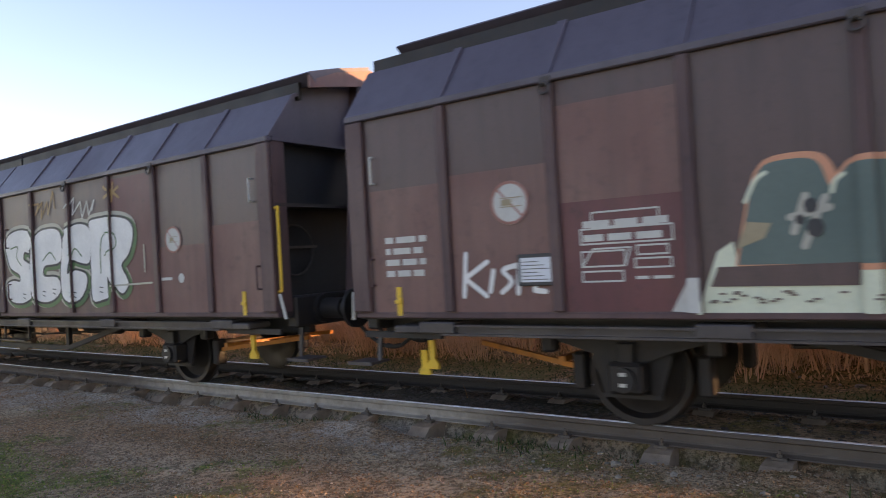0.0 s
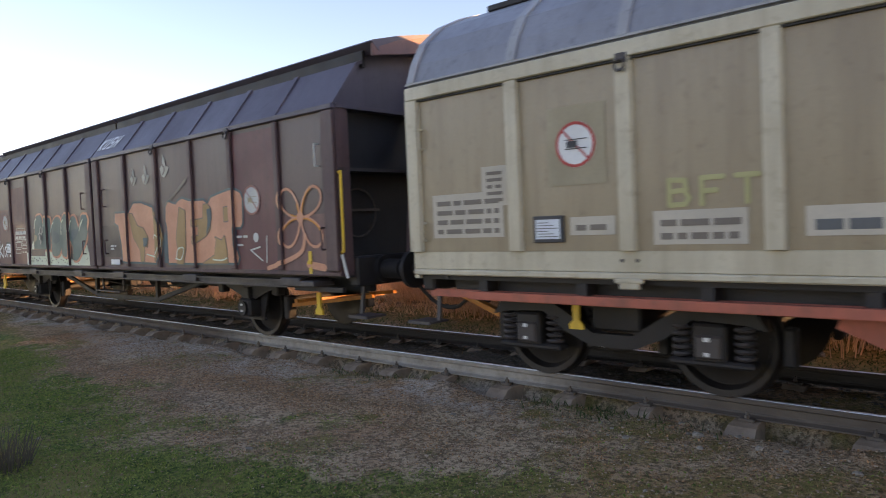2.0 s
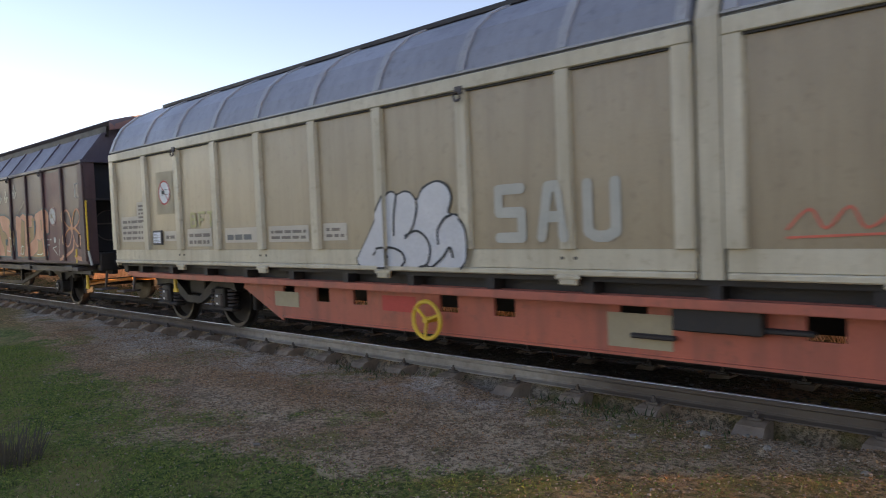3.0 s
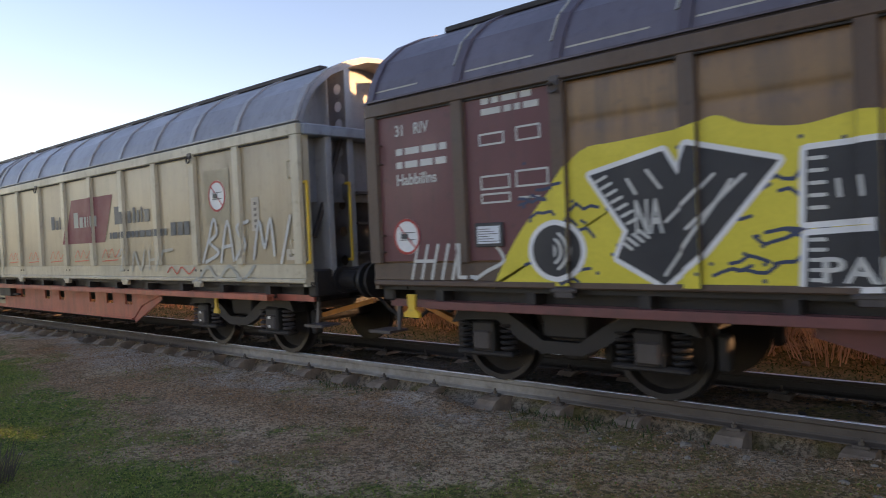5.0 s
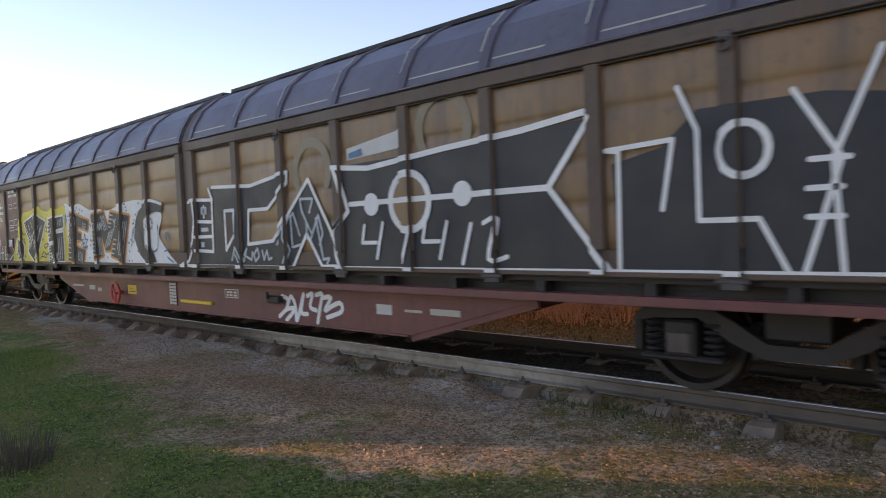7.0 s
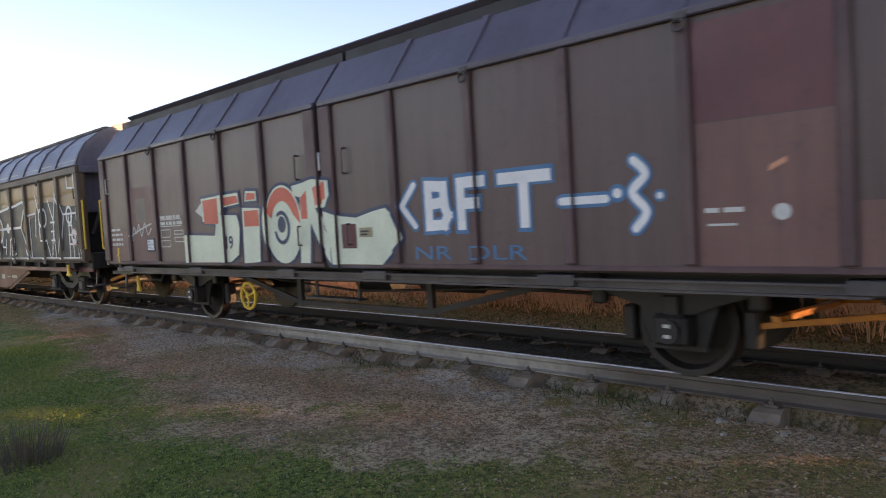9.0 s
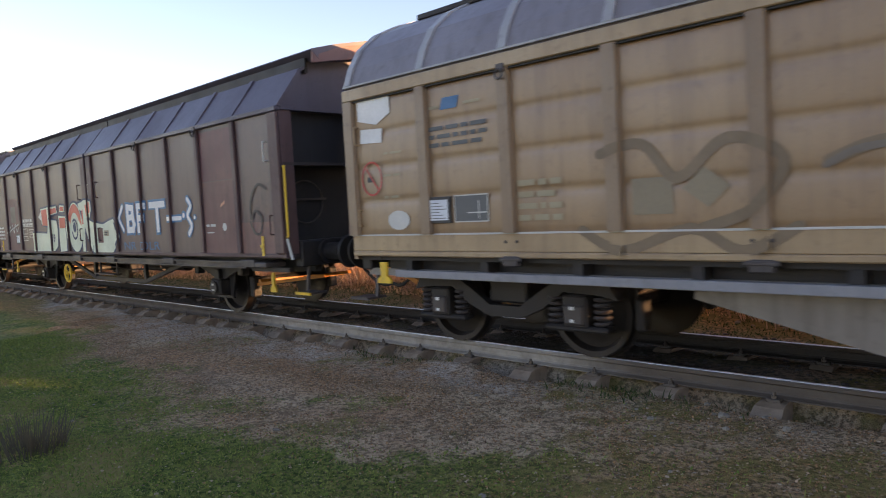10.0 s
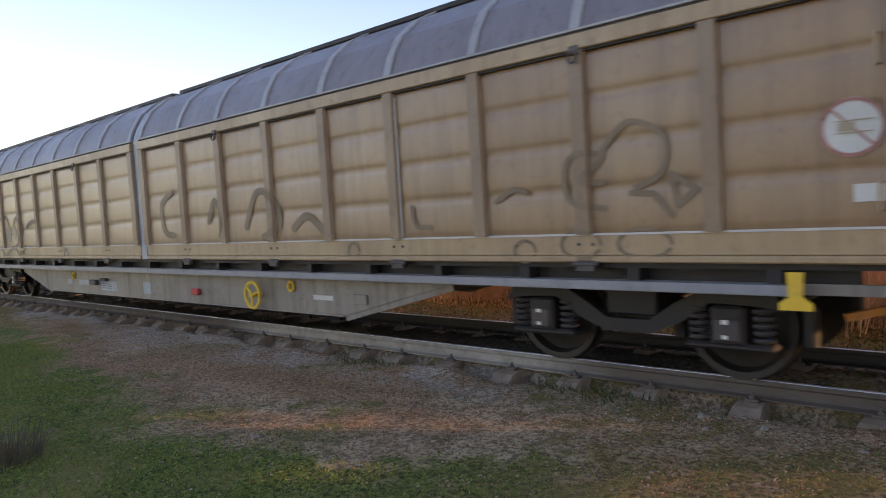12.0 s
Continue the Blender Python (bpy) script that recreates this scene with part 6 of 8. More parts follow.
s2.paint("graffiti_scratch", stroke([wavy([(2.75, 2.05), (3.1, 2.22), (3.4, 2.38)])], 0.05), DARK_TAG, 3)
# flower
for k in range(4):
    a = radians(45 + 90 * k)
    cx, cz = 6.22 + 0.29 * math.cos(a), 1.72 + 0.24 * math.sin(a)
    loop = []
    for q in range(22):
        u, v = 0.25 * math.cos(q * 2 * math.pi / 21), 0.145 * math.sin(q * 2 * math.pi / 21) * (1 + 0.35 * math.cos(q * 2 * math.pi / 21))
        loop.append((cx + u * math.cos(a * 1.0) - v * math.sin(a), cz + 0.9 * (u * math.sin(a) + v * math.cos(a))))
    s2.paint("flower_petal", stroke([loop], 0.036), SALMON, 3, "salmon painted flower petal")
    s2.paint("flower_shade", stroke([[(x * 0.9 + cx * 0.1, z * 0.9 + cz * 0.1) for x, z in loop[3 + 4 * (k % 3):12 + 3 * (k % 3)]]], 0.02), AMBER, 4)
s2.paint("flower_heart", poly(disc(6.22, 1.72, 0.07)), SALMON, 5)
s2.paint("flower_stem", stroke([wavy([(6.3, 1.5), (6.22, 1.3), (5.9, 1.18), (5.48, 1.08)])], 0.06), SALMON, 4)
s2.paint("flower_stem", stroke([wavy([(6.35, 1.14), (6.5, 1.12), (6.66, 1.1)])], 0.09), SALMON, 4)
s2.paint("small_text", bars(4.74, 5.02, 1.49, 1.54, 1, 11), OFFWHITE, 3)
s2.paint("small_text", bars(4.76, 4.96, 1.38, 1.42, 1, 12), OFFWHITE, 3)
s2.paint("small_mark", poly(disc(5.22, 1.49, 0.065)), OFFWHITE, 3)
s2.paint("scratch_tag", stroke([[(5.3, 1.36), (5.08, 1.32), (5.35, 1.18)], [(5.45, 1.16), (5.47, 1.5)]], 0.022), OFFWHITE, 3)
jack_bracket(van_two, -6.3, -1.25, 0.42, 0.66, 0.07)

# wagon 3: pale beige on a red frame
OFF_A = [0.12, 1.28, 2.47, 3.72, 4.92, 6.15, 7.31, 8.46, 9.60, 10.97]
van_three, s3 = four_axle_wagon("grey-beige sliding-wall wagon on a red bogie frame", OFF_A, BEIGE, BEIGE_RIB, BEIGE_RIB, GREY_ROOF, GREY_STRAP, RED_FRAME, BEIGE_RIB, False, (5.98, 6.95, 0.36), RED_FRAME)
hump_sign(s3, -8.94, 2.21, 0.2, BUFF_TAG)
hump_sign(s3, 9.06, 2.24, 0.22, BUFF_TAG)
card_holder(s3, -9.38, -9.1, 1.38, 1.58)
for x0, x1, z0, z1, rows, sd in ((-10.66, -9.75, 1.42, 1.86, 4, 1), (-10.0, -9.7, 1.72, 2.1, 5, 2), (-9.02, -8.58, 1.42, 1.58, 1, 3), (-8.24, -7.5, 1.33, 1.6, 2, 4), (-7.11, -6.28, 1.38, 1.59, 1, 5), (-5.99, -5.1, 1.38, 1.59, 2, 6), (-4.8, -4.35, 1.39, 1.6, 2, 7), (9.88, 10.05, 1.72, 2.16, 5, 8), (10.6, 10.78, 1.33, 1.47, 1, 9)):
    s3.paint("data_field", poly(rect(x0, x1, z0, z1)), PALE_FIELD, 2, "pale data field")
    s3.paint("data_text", bars(x0 + 0.06, x1 - 0.05, z0 + 0.04, z1 - 0.02, rows, sd, 0.5), DARK_TAG if sd != 5 else LABEL_GREY, 3)
s3.paint("scrawl_tag", spelled("BFT", -8.12, -7.4, 1.62, 1.86, 0.04), ink("thin_yellow_spray", (0.46, 0.43, 0.2)), 3)
# silver bubble letters
for g, mt, lay in ((0.022, BLACK, 3), (0.0, CHROME, 4)):
    s3.paint("silver_graffiti", poly(wavy([(-4.17 - g, 1.17), (-3.9 - g, 1.52), (-3.66 - g, 1.85 + g), (-3.54, 1.91 + g), (-3.47, 1.87 + g), (-3.36, 1.90 + g), (-3.25, 1.88 + g), (-3.16, 1.80 + g), (-3.05 - g, 1.92 + g), (-2.86, 1.98 + g), (-2.72 + g, 1.92 + g), (-2.67 + g, 1.80), (-2.72 + g, 1.66), (-2.58 + g, 1.61 + g), (-2.46 + g, 1.48), (-2.45 + g, 1.2), (-2.56 + g, 1.09 - g), (-2.8, 1.085 - g), (-3.03, 1.11 - g), (-3.15, 1.09 - g), (-3.35, 1.09 - g), (-3.7, 1.085 - g), (-4.1 - g, 1.09 - g), (-4.17 - g, 1.17)], 3)[:-1]), mt, lay, "silver bubble graffiti with dark outlines")
for pts in ([(-3.53, 1.44), (-3.52, 1.66), (-3.47, 1.87)], [(-3.35, 1.4), (-3.23, 1.52), (-3.16, 1.7), (-3.16, 1.8)], [(-3.35, 1.43), (-3.17, 1.48), (-3.03, 1.4), (-2.98, 1.28), (-3.03, 1.13), (-3.15, 1.09)],
            [(-3.88, 1.22), (-3.78, 1.29), (-3.58, 1.3), (-3.42, 1.25), (-3.37, 1.16), (-3.42, 1.1)], [(-2.86, 1.34), (-2.86, 1.48), (-2.76, 1.6), (-2.66, 1.63)], [(-2.95, 1.1), (-2.8, 1.2), (-2.7, 1.3), (-2.66, 1.2)]):
    s3.paint("graffiti_line", stroke([wavy(pts, 5)], 0.026), BLACK, 6)
s3.paint("faded_tag", spelled("ZAU".replace("Z", "S"), -2.1, -0.75, 1.34, 1.9, 0.1, 0.12), PALE_TAG, 3)
# operator's panel, as plain shapes
s3.paint("operator_panel", poly([(3.66, 1.69), (5.40, 1.69), (5.78, 2.50), (4.04, 2.50)]), LABEL_RED, 2, "carmine slanted operator panel")
s3.paint("operator_lettering", poly(*[rect(x, x + w, 1.98, 1.98 + h) for x, w, h in ((3.03, 0.17, 0.26), (3.25, 0.13, 0.18), (3.44, 0.05, 0.24), (3.55, 0.05, 0.3), (5.82, 0.22, 0.3), (6.1, 0.14, 0.2), (6.3, 0.13, 0.2), (6.5, 0.08, 0.25), (6.64, 0.08, 0.2), (6.78, 0.05, 0.25), (6.9, 0.16, 0.2))]), LABEL_GREY, 3)
s3.paint("operator_lettering", poly(*[rect(x, x + w, 1.98, 1.98 + h) for x, w, h in ((4.12, 0.2, 0.28), (4.38, 0.15, 0.19), (4.58, 0.08, 0.19), (4.72, 0.15, 0.19), (4.94, 0.16, 0.19))]), PALE_TAG, 3)
s3.paint("operator_lettering", bars(5.6, 7.6, 1.74, 1.86, 1, 14, 0.9), LABEL_GREY, 3)
s3.paint("operator_lettering", poly(*[rect(x, x + 0.16, 1.73, 1.93) for x in (7.72, 7.93, 8.12)]), LABEL_GREY, 3)
s3.paint("white_tag", stroke([wavy([(8.62, 1.32), (8.78, 1.6), (8.95, 1.92), (9.02, 1.72), (8.82, 1.6), (9.05, 1.45), (8.7, 1.32)], 4), wavy([(9.1, 1.32), (9.3, 1.88), (9.42, 1.34)], 4), [(9.15, 1.52), (9.4, 1.55)], wavy([(9.8, 1.86), (9.6, 1.78), (9.72, 1.55), (9.55, 1.36)], 4), wavy([(9.9, 1.36), (10.05, 1.84), (10.15, 1.5), (10.3, 1.86), (10.36, 1.4)], 4), [(10.5, 1.3), (10.72, 1.88)]], 0.048), OFFWHITE, 5, "white scrawled tag")
s3.paint("white_tag", stroke([wavy([(5.9, 1.45), (6.2, 1.55), (6.1, 1.25), (5.95, 1.2)], 4), wavy([(6.4, 1.2), (6.5, 1.5), (6.7, 1.2), (6.85, 1.52)], 4), [(7.0, 1.5), (7.0, 1.22)], [(7.0, 1.36), (7.2, 1.38)], [(7.3, 1.2), (7.45, 1.5), (7.75, 1.52)]], 0.045), PALE_TAG, 5)
s3.paint("white_tag", stroke([wavy([(8.5, 1.08), (8.75, 1.25), (9.0, 1.08), (9.3, 1.26), (9.6, 1.08), (9.9, 1.26)], 4)], 0.05), PALE_TAG, 5)
for k in range(5):
    x = 0.55 + 1.18 * k
    s3.paint("red_tag", stroke([wavy([(x, 1.42), (x + 0.15, 1.56), (x + 0.25, 1.42), (x + 0.4, 1.57), (x + 0.5, 1.42), (x + 0.68, 1.55)], 4), [(x, 1.36), (x + 0.6, 1.38)]], 0.018), CORAL, 4)
s3.paint("red_tag", stroke([wavy([(7.56, 1.17), (7.7, 1.25), (7.85, 1.15), (8.0, 1.25), (8.2, 1.15), (8.37, 1.24)], 4)], 0.025), CORAL, 4)
hand_wheel(van_three, -3.1, -1.42, 0.52, 0.2, YELLOW)
part("data_plate", boxes((-6.15, -5.6, -1.281, -1.277, 0.50, 0.70)), BUFF_TAG, van_three)
part("warning_patch", boxes((-3.95, -3.4, -1.281, -1.277, 0.56, 0.74)), RED_PAINT, van_three)
part("data_plate", boxes((-1.0, -0.4, -1.281, -1.277, 0.42, 0.72)), BUFF_TAG, van_three)
part("gear_cluster", boxes((-0.35, 0.35, -1.40, -1.28, 0.62, 0.82), (-0.75, -0.35, -1.36, -1.30, 0.52, 0.56), (0.35, 0.7, -1.36, -1.30, 0.64, 0.68), bevel=0.01), DARK_STEEL, van_three)
jack_bracket(van_three, -9.1, -1.24, 0.56, 0.80, 0.07)
jack_bracket(van_three, 8.6, -1.24, 0.56, 0.80, 0.07)

# wagon 4: black, white and yellow piece
OFF_B = [0.13, 1.5, 2.63, 3.83, 5.03, 6.2, 7.4, 8.55, 9.68, 10.98]
van_four, s4 = four_axle_wagon("brown ribbed sliding-wall wagon covered in large graffiti", OFF_B, OCHRE_DARK, OCHRE_RIB, OCHRE_RIB, PURPLE_ROOF, BROWN_ROOF, MAROON_FRAME, OCHRE_RIB, True, (4.8, 6.6, 0.30), MAROON_FRAME)
for x0, x1 in ((-10.83, -9.75), (-9.61, -8.62)):
    s4.paint("painted_field", poly(rect(x0, x1, 1.3, 2.85)), BROWN_RED, 1, "plain red-brown data field", flat=True)
s4.paint("wagon_data", words("31   RIV", -10.56, -10.08, 2.62, 2.74, 0.02), OFFWHITE, 3)
s4.paint("wagon_number", bars(-10.56, -9.85, 2.28, 2.56, 2, 21, 0.5), OFFWHITE, 3)
s4.paint("wagon_data", words("Habbillns", -10.56, -10.0, 2.10, 2.22, 0.02), OFFWHITE, 3)
hump_sign(s4, -10.45, 1.56, 0.19)
s4.paint("scrawl_tag", stroke([[(-10.4 + 0.14 * k, 1.12), (-10.3 + 0.14 * k, 1.46)] for k in range(5)] + [[(-10.35, 1.3), (-10.1, 1.3)], [(-9.7, 1.46), (-9.72, 1.14), (-9.55, 1.14)], wavy([(-9.3, 1.46), (-9.2, 1.3), (-9.4, 1.2), (-9.55, 1.12)], 4)], 0.035), OFFWHITE, 3)
card_holder(s4, -9.5, -9.21, 1.45, 1.64)
s4.paint("data_text", bars(-9.4, -8.75, 2.68, 2.88, 2, 22, 0.6), OFFWHITE, 3)
for x0, x1, z0, z1 in ((-9.43, -9.15, 2.4, 2.5), (-9.0, -8.75, 2.4, 2.52), (-9.43, -9.1, 1.98, 2.1), (-9.43, -9.1, 1.85, 1.93), (-9.02, -8.68, 1.98, 2.12)):
    s4.paint("data_frame", frame_lines(x0, x1, z0, z1, 0.018), OFFWHITE, 3)
s4.paint("data_text", bars(-9.0, -8.75, 1.86, 1.9, 1, 23), OFFWHITE, 3)
# yellow cloud, then white cloud
top = wavy([(-9.35, 1.03), (-9.07, 1.48), (-8.66, 1.93), (-8.35, 2.23), (-8.00, 2.27), (-7.44, 2.31), (-7.20, 2.37), (-6.98, 2.28), (-6.62, 2.22), (-6.27, 2.27), (-6.00, 2.25), (-5.61, 2.29), (-5.47, 2.29)], 4)
s4.paint("yellow_cloud", poly(top + [(-5.4, 1.07), (-9.34, 1.07)]), LEMON, 2, "yellow spray-painted cloud")
top = wavy([(-5.5, 1.3), (-5.55, 2.2), (-5.42, 2.33), (-5.1, 2.24), (-4.75, 2.30), (-4.5, 2.25), (-4.1, 2.14), (-3.6, 2.13), (-3.25, 2.09), (-2.95, 2.12), (-2.6, 2.19), (-1.9, 2.22), (-1.4, 2.12), (-0.95, 1.92), (-1.1, 1.6), (-0.8, 1.3), (-0.45, 1.08)], 4)
s4.paint("white_cloud", poly(top + [(-5.45, 1.06)]), WHITE, 2, "white spray-painted cloud with black dots")
dr = random.Random(33)
s4.paint("cloud_speckle", poly(*[disc(dr.uniform(-9.0, -5.6), z, 0.018, n=6) for z in [dr.uniform(1.12, 2.2) for _ in range(60)]]), BLUEBLACK, 3)
s4.paint("cloud_speckle", poly(*[disc(x, dr.uniform(1.12, 2.25), 0.022, n=6) for x in [dr.uniform(-5.4, -1.6) for _ in range(120)]]), BLACK, 3)
sq = []
for k in range(26):
    x, z = dr.choice([dr.uniform(-9.0, -8.4), dr.uniform(-7.3, -6.7)]), dr.uniform(1.12, 2.0)
    sq.append([(x + 0.07 * i, z + dr.uniform(-0.06, 0.06)) for i in range(5)])
s4.paint("cloud_scribble", stroke(sq, 0.028), BLUEBLACK, 3)
LETTER_Y = [(-8.26, 2.01), (-7.61, 2.15), (-7.50, 1.95), (-7.41, 2.17), (-6.76, 1.99), (-7.31, 1.35), (-7.63, 1.09), (-8.03, 1.31), (-7.93, 1.53)]
LETTER_S = [(-6.58, 2.04), (-5.62, 2.07), (-5.63, 1.84), (-6.09, 1.80), (-6.09, 1.71), (-5.64, 1.73), (-5.66, 1.12), (-6.61, 1.09), (-6.59, 1.45), (-6.17, 1.47), (-6.17, 1.56), (-6.60, 1.54)]
for outline in (LETTER_Y, LETTER_S):
    s4.paint("letter_edge", stroke([outline + [outline[0]]], 0.085), WHITE, 4)
    s4.paint("graffiti_letter", poly(outline), BLACK, 5, "black graffiti letter with a white edge")
ticks = [[(-7.92, 1.95), (-7.85, 1.83)], [(-7.75, 2.01), (-7.64, 1.86)], [(-7.42, 1.53), (-7.00, 1.91)], [(-7.60, 1.59), (-7.22, 1.93)], [(-7.62, 1.17), (-7.09, 1.88)], [(-5.93, 2.01), (-5.93, 1.88)], [(-5.83, 2.01), (-5.83, 1.88)], [(-5.73, 2.02), (-5.73, 1.89)], [(-6.39, 1.82), (-6.38, 1.71)], [(-6.25, 1.83), (-6.24, 1.71)], [(-5.97, 1.61), (-5.98, 1.14)], [(-5.87, 1.62), (-5.88, 1.16)], [(-5.76, 1.63), (-5.77, 1.17)]]
ticks += [[(-8.2 + 0.045 * k, 1.95 - 0.06 * k), (-8.11 + 0.045 * k, 1.99 - 0.06 * k)] for k in range(7)]
ticks += [[(-6.56, 1.98 - 0.085 * k), (-6.47, 1.98 - 0.085 * k)] for k in range(5)] + [[(-6.57, 1.42 - 0.07 * k), (-6.48, 1.42 - 0.07 * k)] for k in range(5)]
ticks += [[(-7.98 + 0.05 * k, 1.44 + 0.03 * k), (-7.9 + 0.05 * k, 1.38 + 0.03 * k)] for k in range(4)]
s4.paint("letter_tick", stroke(ticks, 0.027), OFFWHITE, 7)
LETTER_E = [(-5.16, 2.14), (-4.19, 1.92), (-4.27, 1.73), (-4.78, 1.83), (-4.81, 1.72), (-4.62, 1.68), (-4.65, 1.54), (-4.89, 1.56), (-4.92, 1.43), (-4.45, 1.34), (-4.56, 1.08), (-5.42, 1.13)]
LETTER_M = [(-4.04, 2.02), (-3.41, 2.07), (-3.22, 1.79), (-3.08, 2.06), (-2.24, 1.95), (-2.57, 1.11), (-3.13, 1.23), (-2.98, 1.58), (-3.19, 1.33), (-3.38, 1.33), (-3.58, 1.62), (-3.52, 1.24), (-3.87, 1.16)]
for outline in (LETTER_E, LETTER_M):
    s4.paint("letter_edge", stroke([outline + [outline[0]]], 0.085), AMBER, 4)
    s4.paint("graffiti_letter", poly(outline), BLACK, 5, "black graffiti letter with an orange edge")
ticks = []
for a, b, n, gx0, gz0 in (((-3.53, 1.98), (-3.39, 1.71), 3, 0.07, 0.01), ((-3.74, 1.59), (-3.66, 1.26), 3, 0.07, -0.01), ((-3.42, 1.37), (-3.17, 1.68), 4, 0.08, 0.02), ((-2.73, 1.26), (-2.5, 1.86), 3, 0.075, -0.01), ((-4.46, 1.9), (-4.51, 1.77), 3, 0.06, -0.015), ((-4.78, 1.32), (-4.84, 1.14), 4, 0.07, -0.015)):
    ticks += [[(a[0] + gx0 * k, a[1] + gz0 * k), (b[0] + gx0 * k, b[1] + gz0 * k)] for k in range(n)]
for a, b, n in (((-5.17, 2.02), (-5.37, 1.2), 9), ((-4.01, 1.92), (-3.88, 1.26), 9), ((-3.08, 2.0), (-3.2, 1.78), 4), ((-2.97, 1.54), (-3.09, 1.28), 4)):
    for k in range(n):
        x, z = a[0] + (b[0] - a[0]) * k / (n - 1), a[1] + (b[1] - a[1]) * k / (n - 1)
        ticks.append([(x, z), (x + 0.11, z - 0.015)])
s4.paint("letter_tick", stroke(ticks, 0.026), OFFWHITE, 7)
for txt, x0, x1, z0, z1 in (("DAM", -3.87, -3.5, 1.72, 1.88), ("YE", -2.98, -2.68, 1.76, 1.92), ("PAK", -6.5, -5.95, 1.12, 1.3), ("NA", -7.86, -7.62, 1.5, 1.78)):
    s4.paint("letter_word", words(txt, x0, x1, z0, z1, 0.02), OFFWHITE, 8)
s4.paint("letter_word", stroke([[(-5.2, 1.3), (-5.15, 1.42)], [(-5.18, 1.5), (-5.12, 1.62)], [(-5.2, 1.56), (-5.05, 1.56)], disc(-4.98, 1.95, 0.07, 0.09, 12)], 0.03), OFFWHITE, 8)
for r_, mt, lay in ((0.30, WHITE, 4), (0.25, BLACK, 5)):
    s4.paint("disc_letter", poly(disc(-8.62, 1.38, r_, r_ * 0.92)), mt, lay)
s4.paint("disc_arc", stroke([disc(-8.66, 1.38, q, q, 10, -60, 130) for q in (0.06, 0.12, 0.18)], 0.028), OFFWHITE, 6)
star = [(-4.42 + (0.17 if k % 2 == 0 else 0.07) * math.sin(radians(36 * k)), 1.5 + (0.17 if k % 2 == 0 else 0.07) * math.cos(radians(36 * k))) for k in range(11)]
s4.paint("star_outline", stroke([star], 0.03), BLUE, 7)
s4.paint("moon", poly([p for p in disc(-1.42, 1.62, 0.62, 0.52, 20, 60, 240)] + [p for p in disc(-1.15, 1.62, 0.5, 0.36, 14, 250, -200)]), BLACK, 5, "black crescent with a white face")
s4.paint("moon_point", stroke([wavy([(-1.75, 1.95), (-1.4, 2.1), (-0.95, 2.02)], 4)], 0.1), BLACK, 6)
s4.paint("moon_edge", stroke([wavy([(-1.9, 2.0), (-1.45, 2.18), (-0.92, 2.1)], 5)], 0.05), WHITE, 7)
s4.paint("face_mark", stroke([disc(-1.38, 1.78, 0.08, 0.09, 12), disc(-1.55, 1.66, 0.05, 0.06, 10), wavy([(-1.5, 1.42), (-1.3, 1.3), (-1.12, 1.4), (-1.1, 1.75)], 4)], 0.025), BLUEBLACK, 7)
s4.paint("side_scribble", stroke([wavy([(-2.2, 1.4), (-2.12, 1.7), (-2.05, 1.5)], 4), wavy([(-5.5, 1.9), (-5.45, 2.1), (-5.4, 1.95)], 4), wavy([(-0.9, 1.5), (-0.8, 1.62), (-0.72, 1.48)], 4), [(-0.9, 1.3), (-0.75, 1.34)], [(-0.8, 1.2), (-0.6, 1.12)]], 0.03), BLUE, 4)
# black piece with white lines
s4.paint("black_ground", poly([(0.23, 2.10), (0.78, 2.07), (0.68, 2.22), (0.84, 2.25), (1.86, 2.21), (2.77, 2.33), (2.75, 2.20), (2.28, 1.87), (1.79, 1.87), (1.74, 1.39), (2.37, 1.43), (2.75, 1.76), (3.25, 2.20), (3.67, 1.51), (3.85, 1.10), (3.45, 1.09), (3.15, 1.51), (2.81, 1.07), (0.21, 1.06)]), BLACK, 2, "black spray-painted ground")
s4.paint("black_ground", poly([(3.9, 1.09), (3.75, 1.5), (4.05, 1.85), (3.75, 2.3), (5.6, 2.34), (7.3, 2.42), (6.9, 1.85), (7.45, 1.09)]), BLACK, 2)
s4.paint("black_ground", poly([(7.6, 1.08), (7.55, 2.0), (8.0, 2.1), (8.3, 2.36), (9.2, 2.36), (10.2, 2.2), (10.9, 2.2), (10.9, 1.08)]), BLACK, 2)
s4.paint("bare_window", poly([(1.13, 1.89), (1.47, 1.89), (1.43, 1.59), (1.13, 1.31)]), OCHRE_RIB, 3)
s4.paint("white_line", stroke([[(0.01, 2.07), (0.23, 2.10), (0.78, 2.07), (0.68, 2.24)], [(0.79, 2.26), (1.86, 2.21), (2.77, 2.33), (2.75, 2.19), (2.28, 1.87), (1.79, 1.87), (1.74, 1.39), (2.37, 1.43), (3.23, 2.20), (3.67, 1.51), (3.85, 1.10)], [(3.45, 1.09), (3.15, 1.51), (2.81, 1.07), (-0.28, 1.07)], [(3.67, 1.49), (4.01, 1.76), (3.82, 2.26)], [(0.23, 2.10), (0.27, 1.79), (0.19, 1.47), (-0.05, 1.15), (-0.24, 1.07)], [(0.77, 2.07), (0.74, 1.29), (0.24, 1.31)], [(0.27, 1.76), (0.75, 1.74)], [(0.25, 1.52), (0.74, 1.52)], [(0.51, 1.98), (0.50, 1.82)], [(3.45, 1.09), (3.85, 1.10)], [(1.13, 1.89), (1.47, 1.89), (1.43, 1.59), (1.13, 1.31), (1.13, 1.89)]], 0.05), WHITE, 5, "white spray-painted lines")
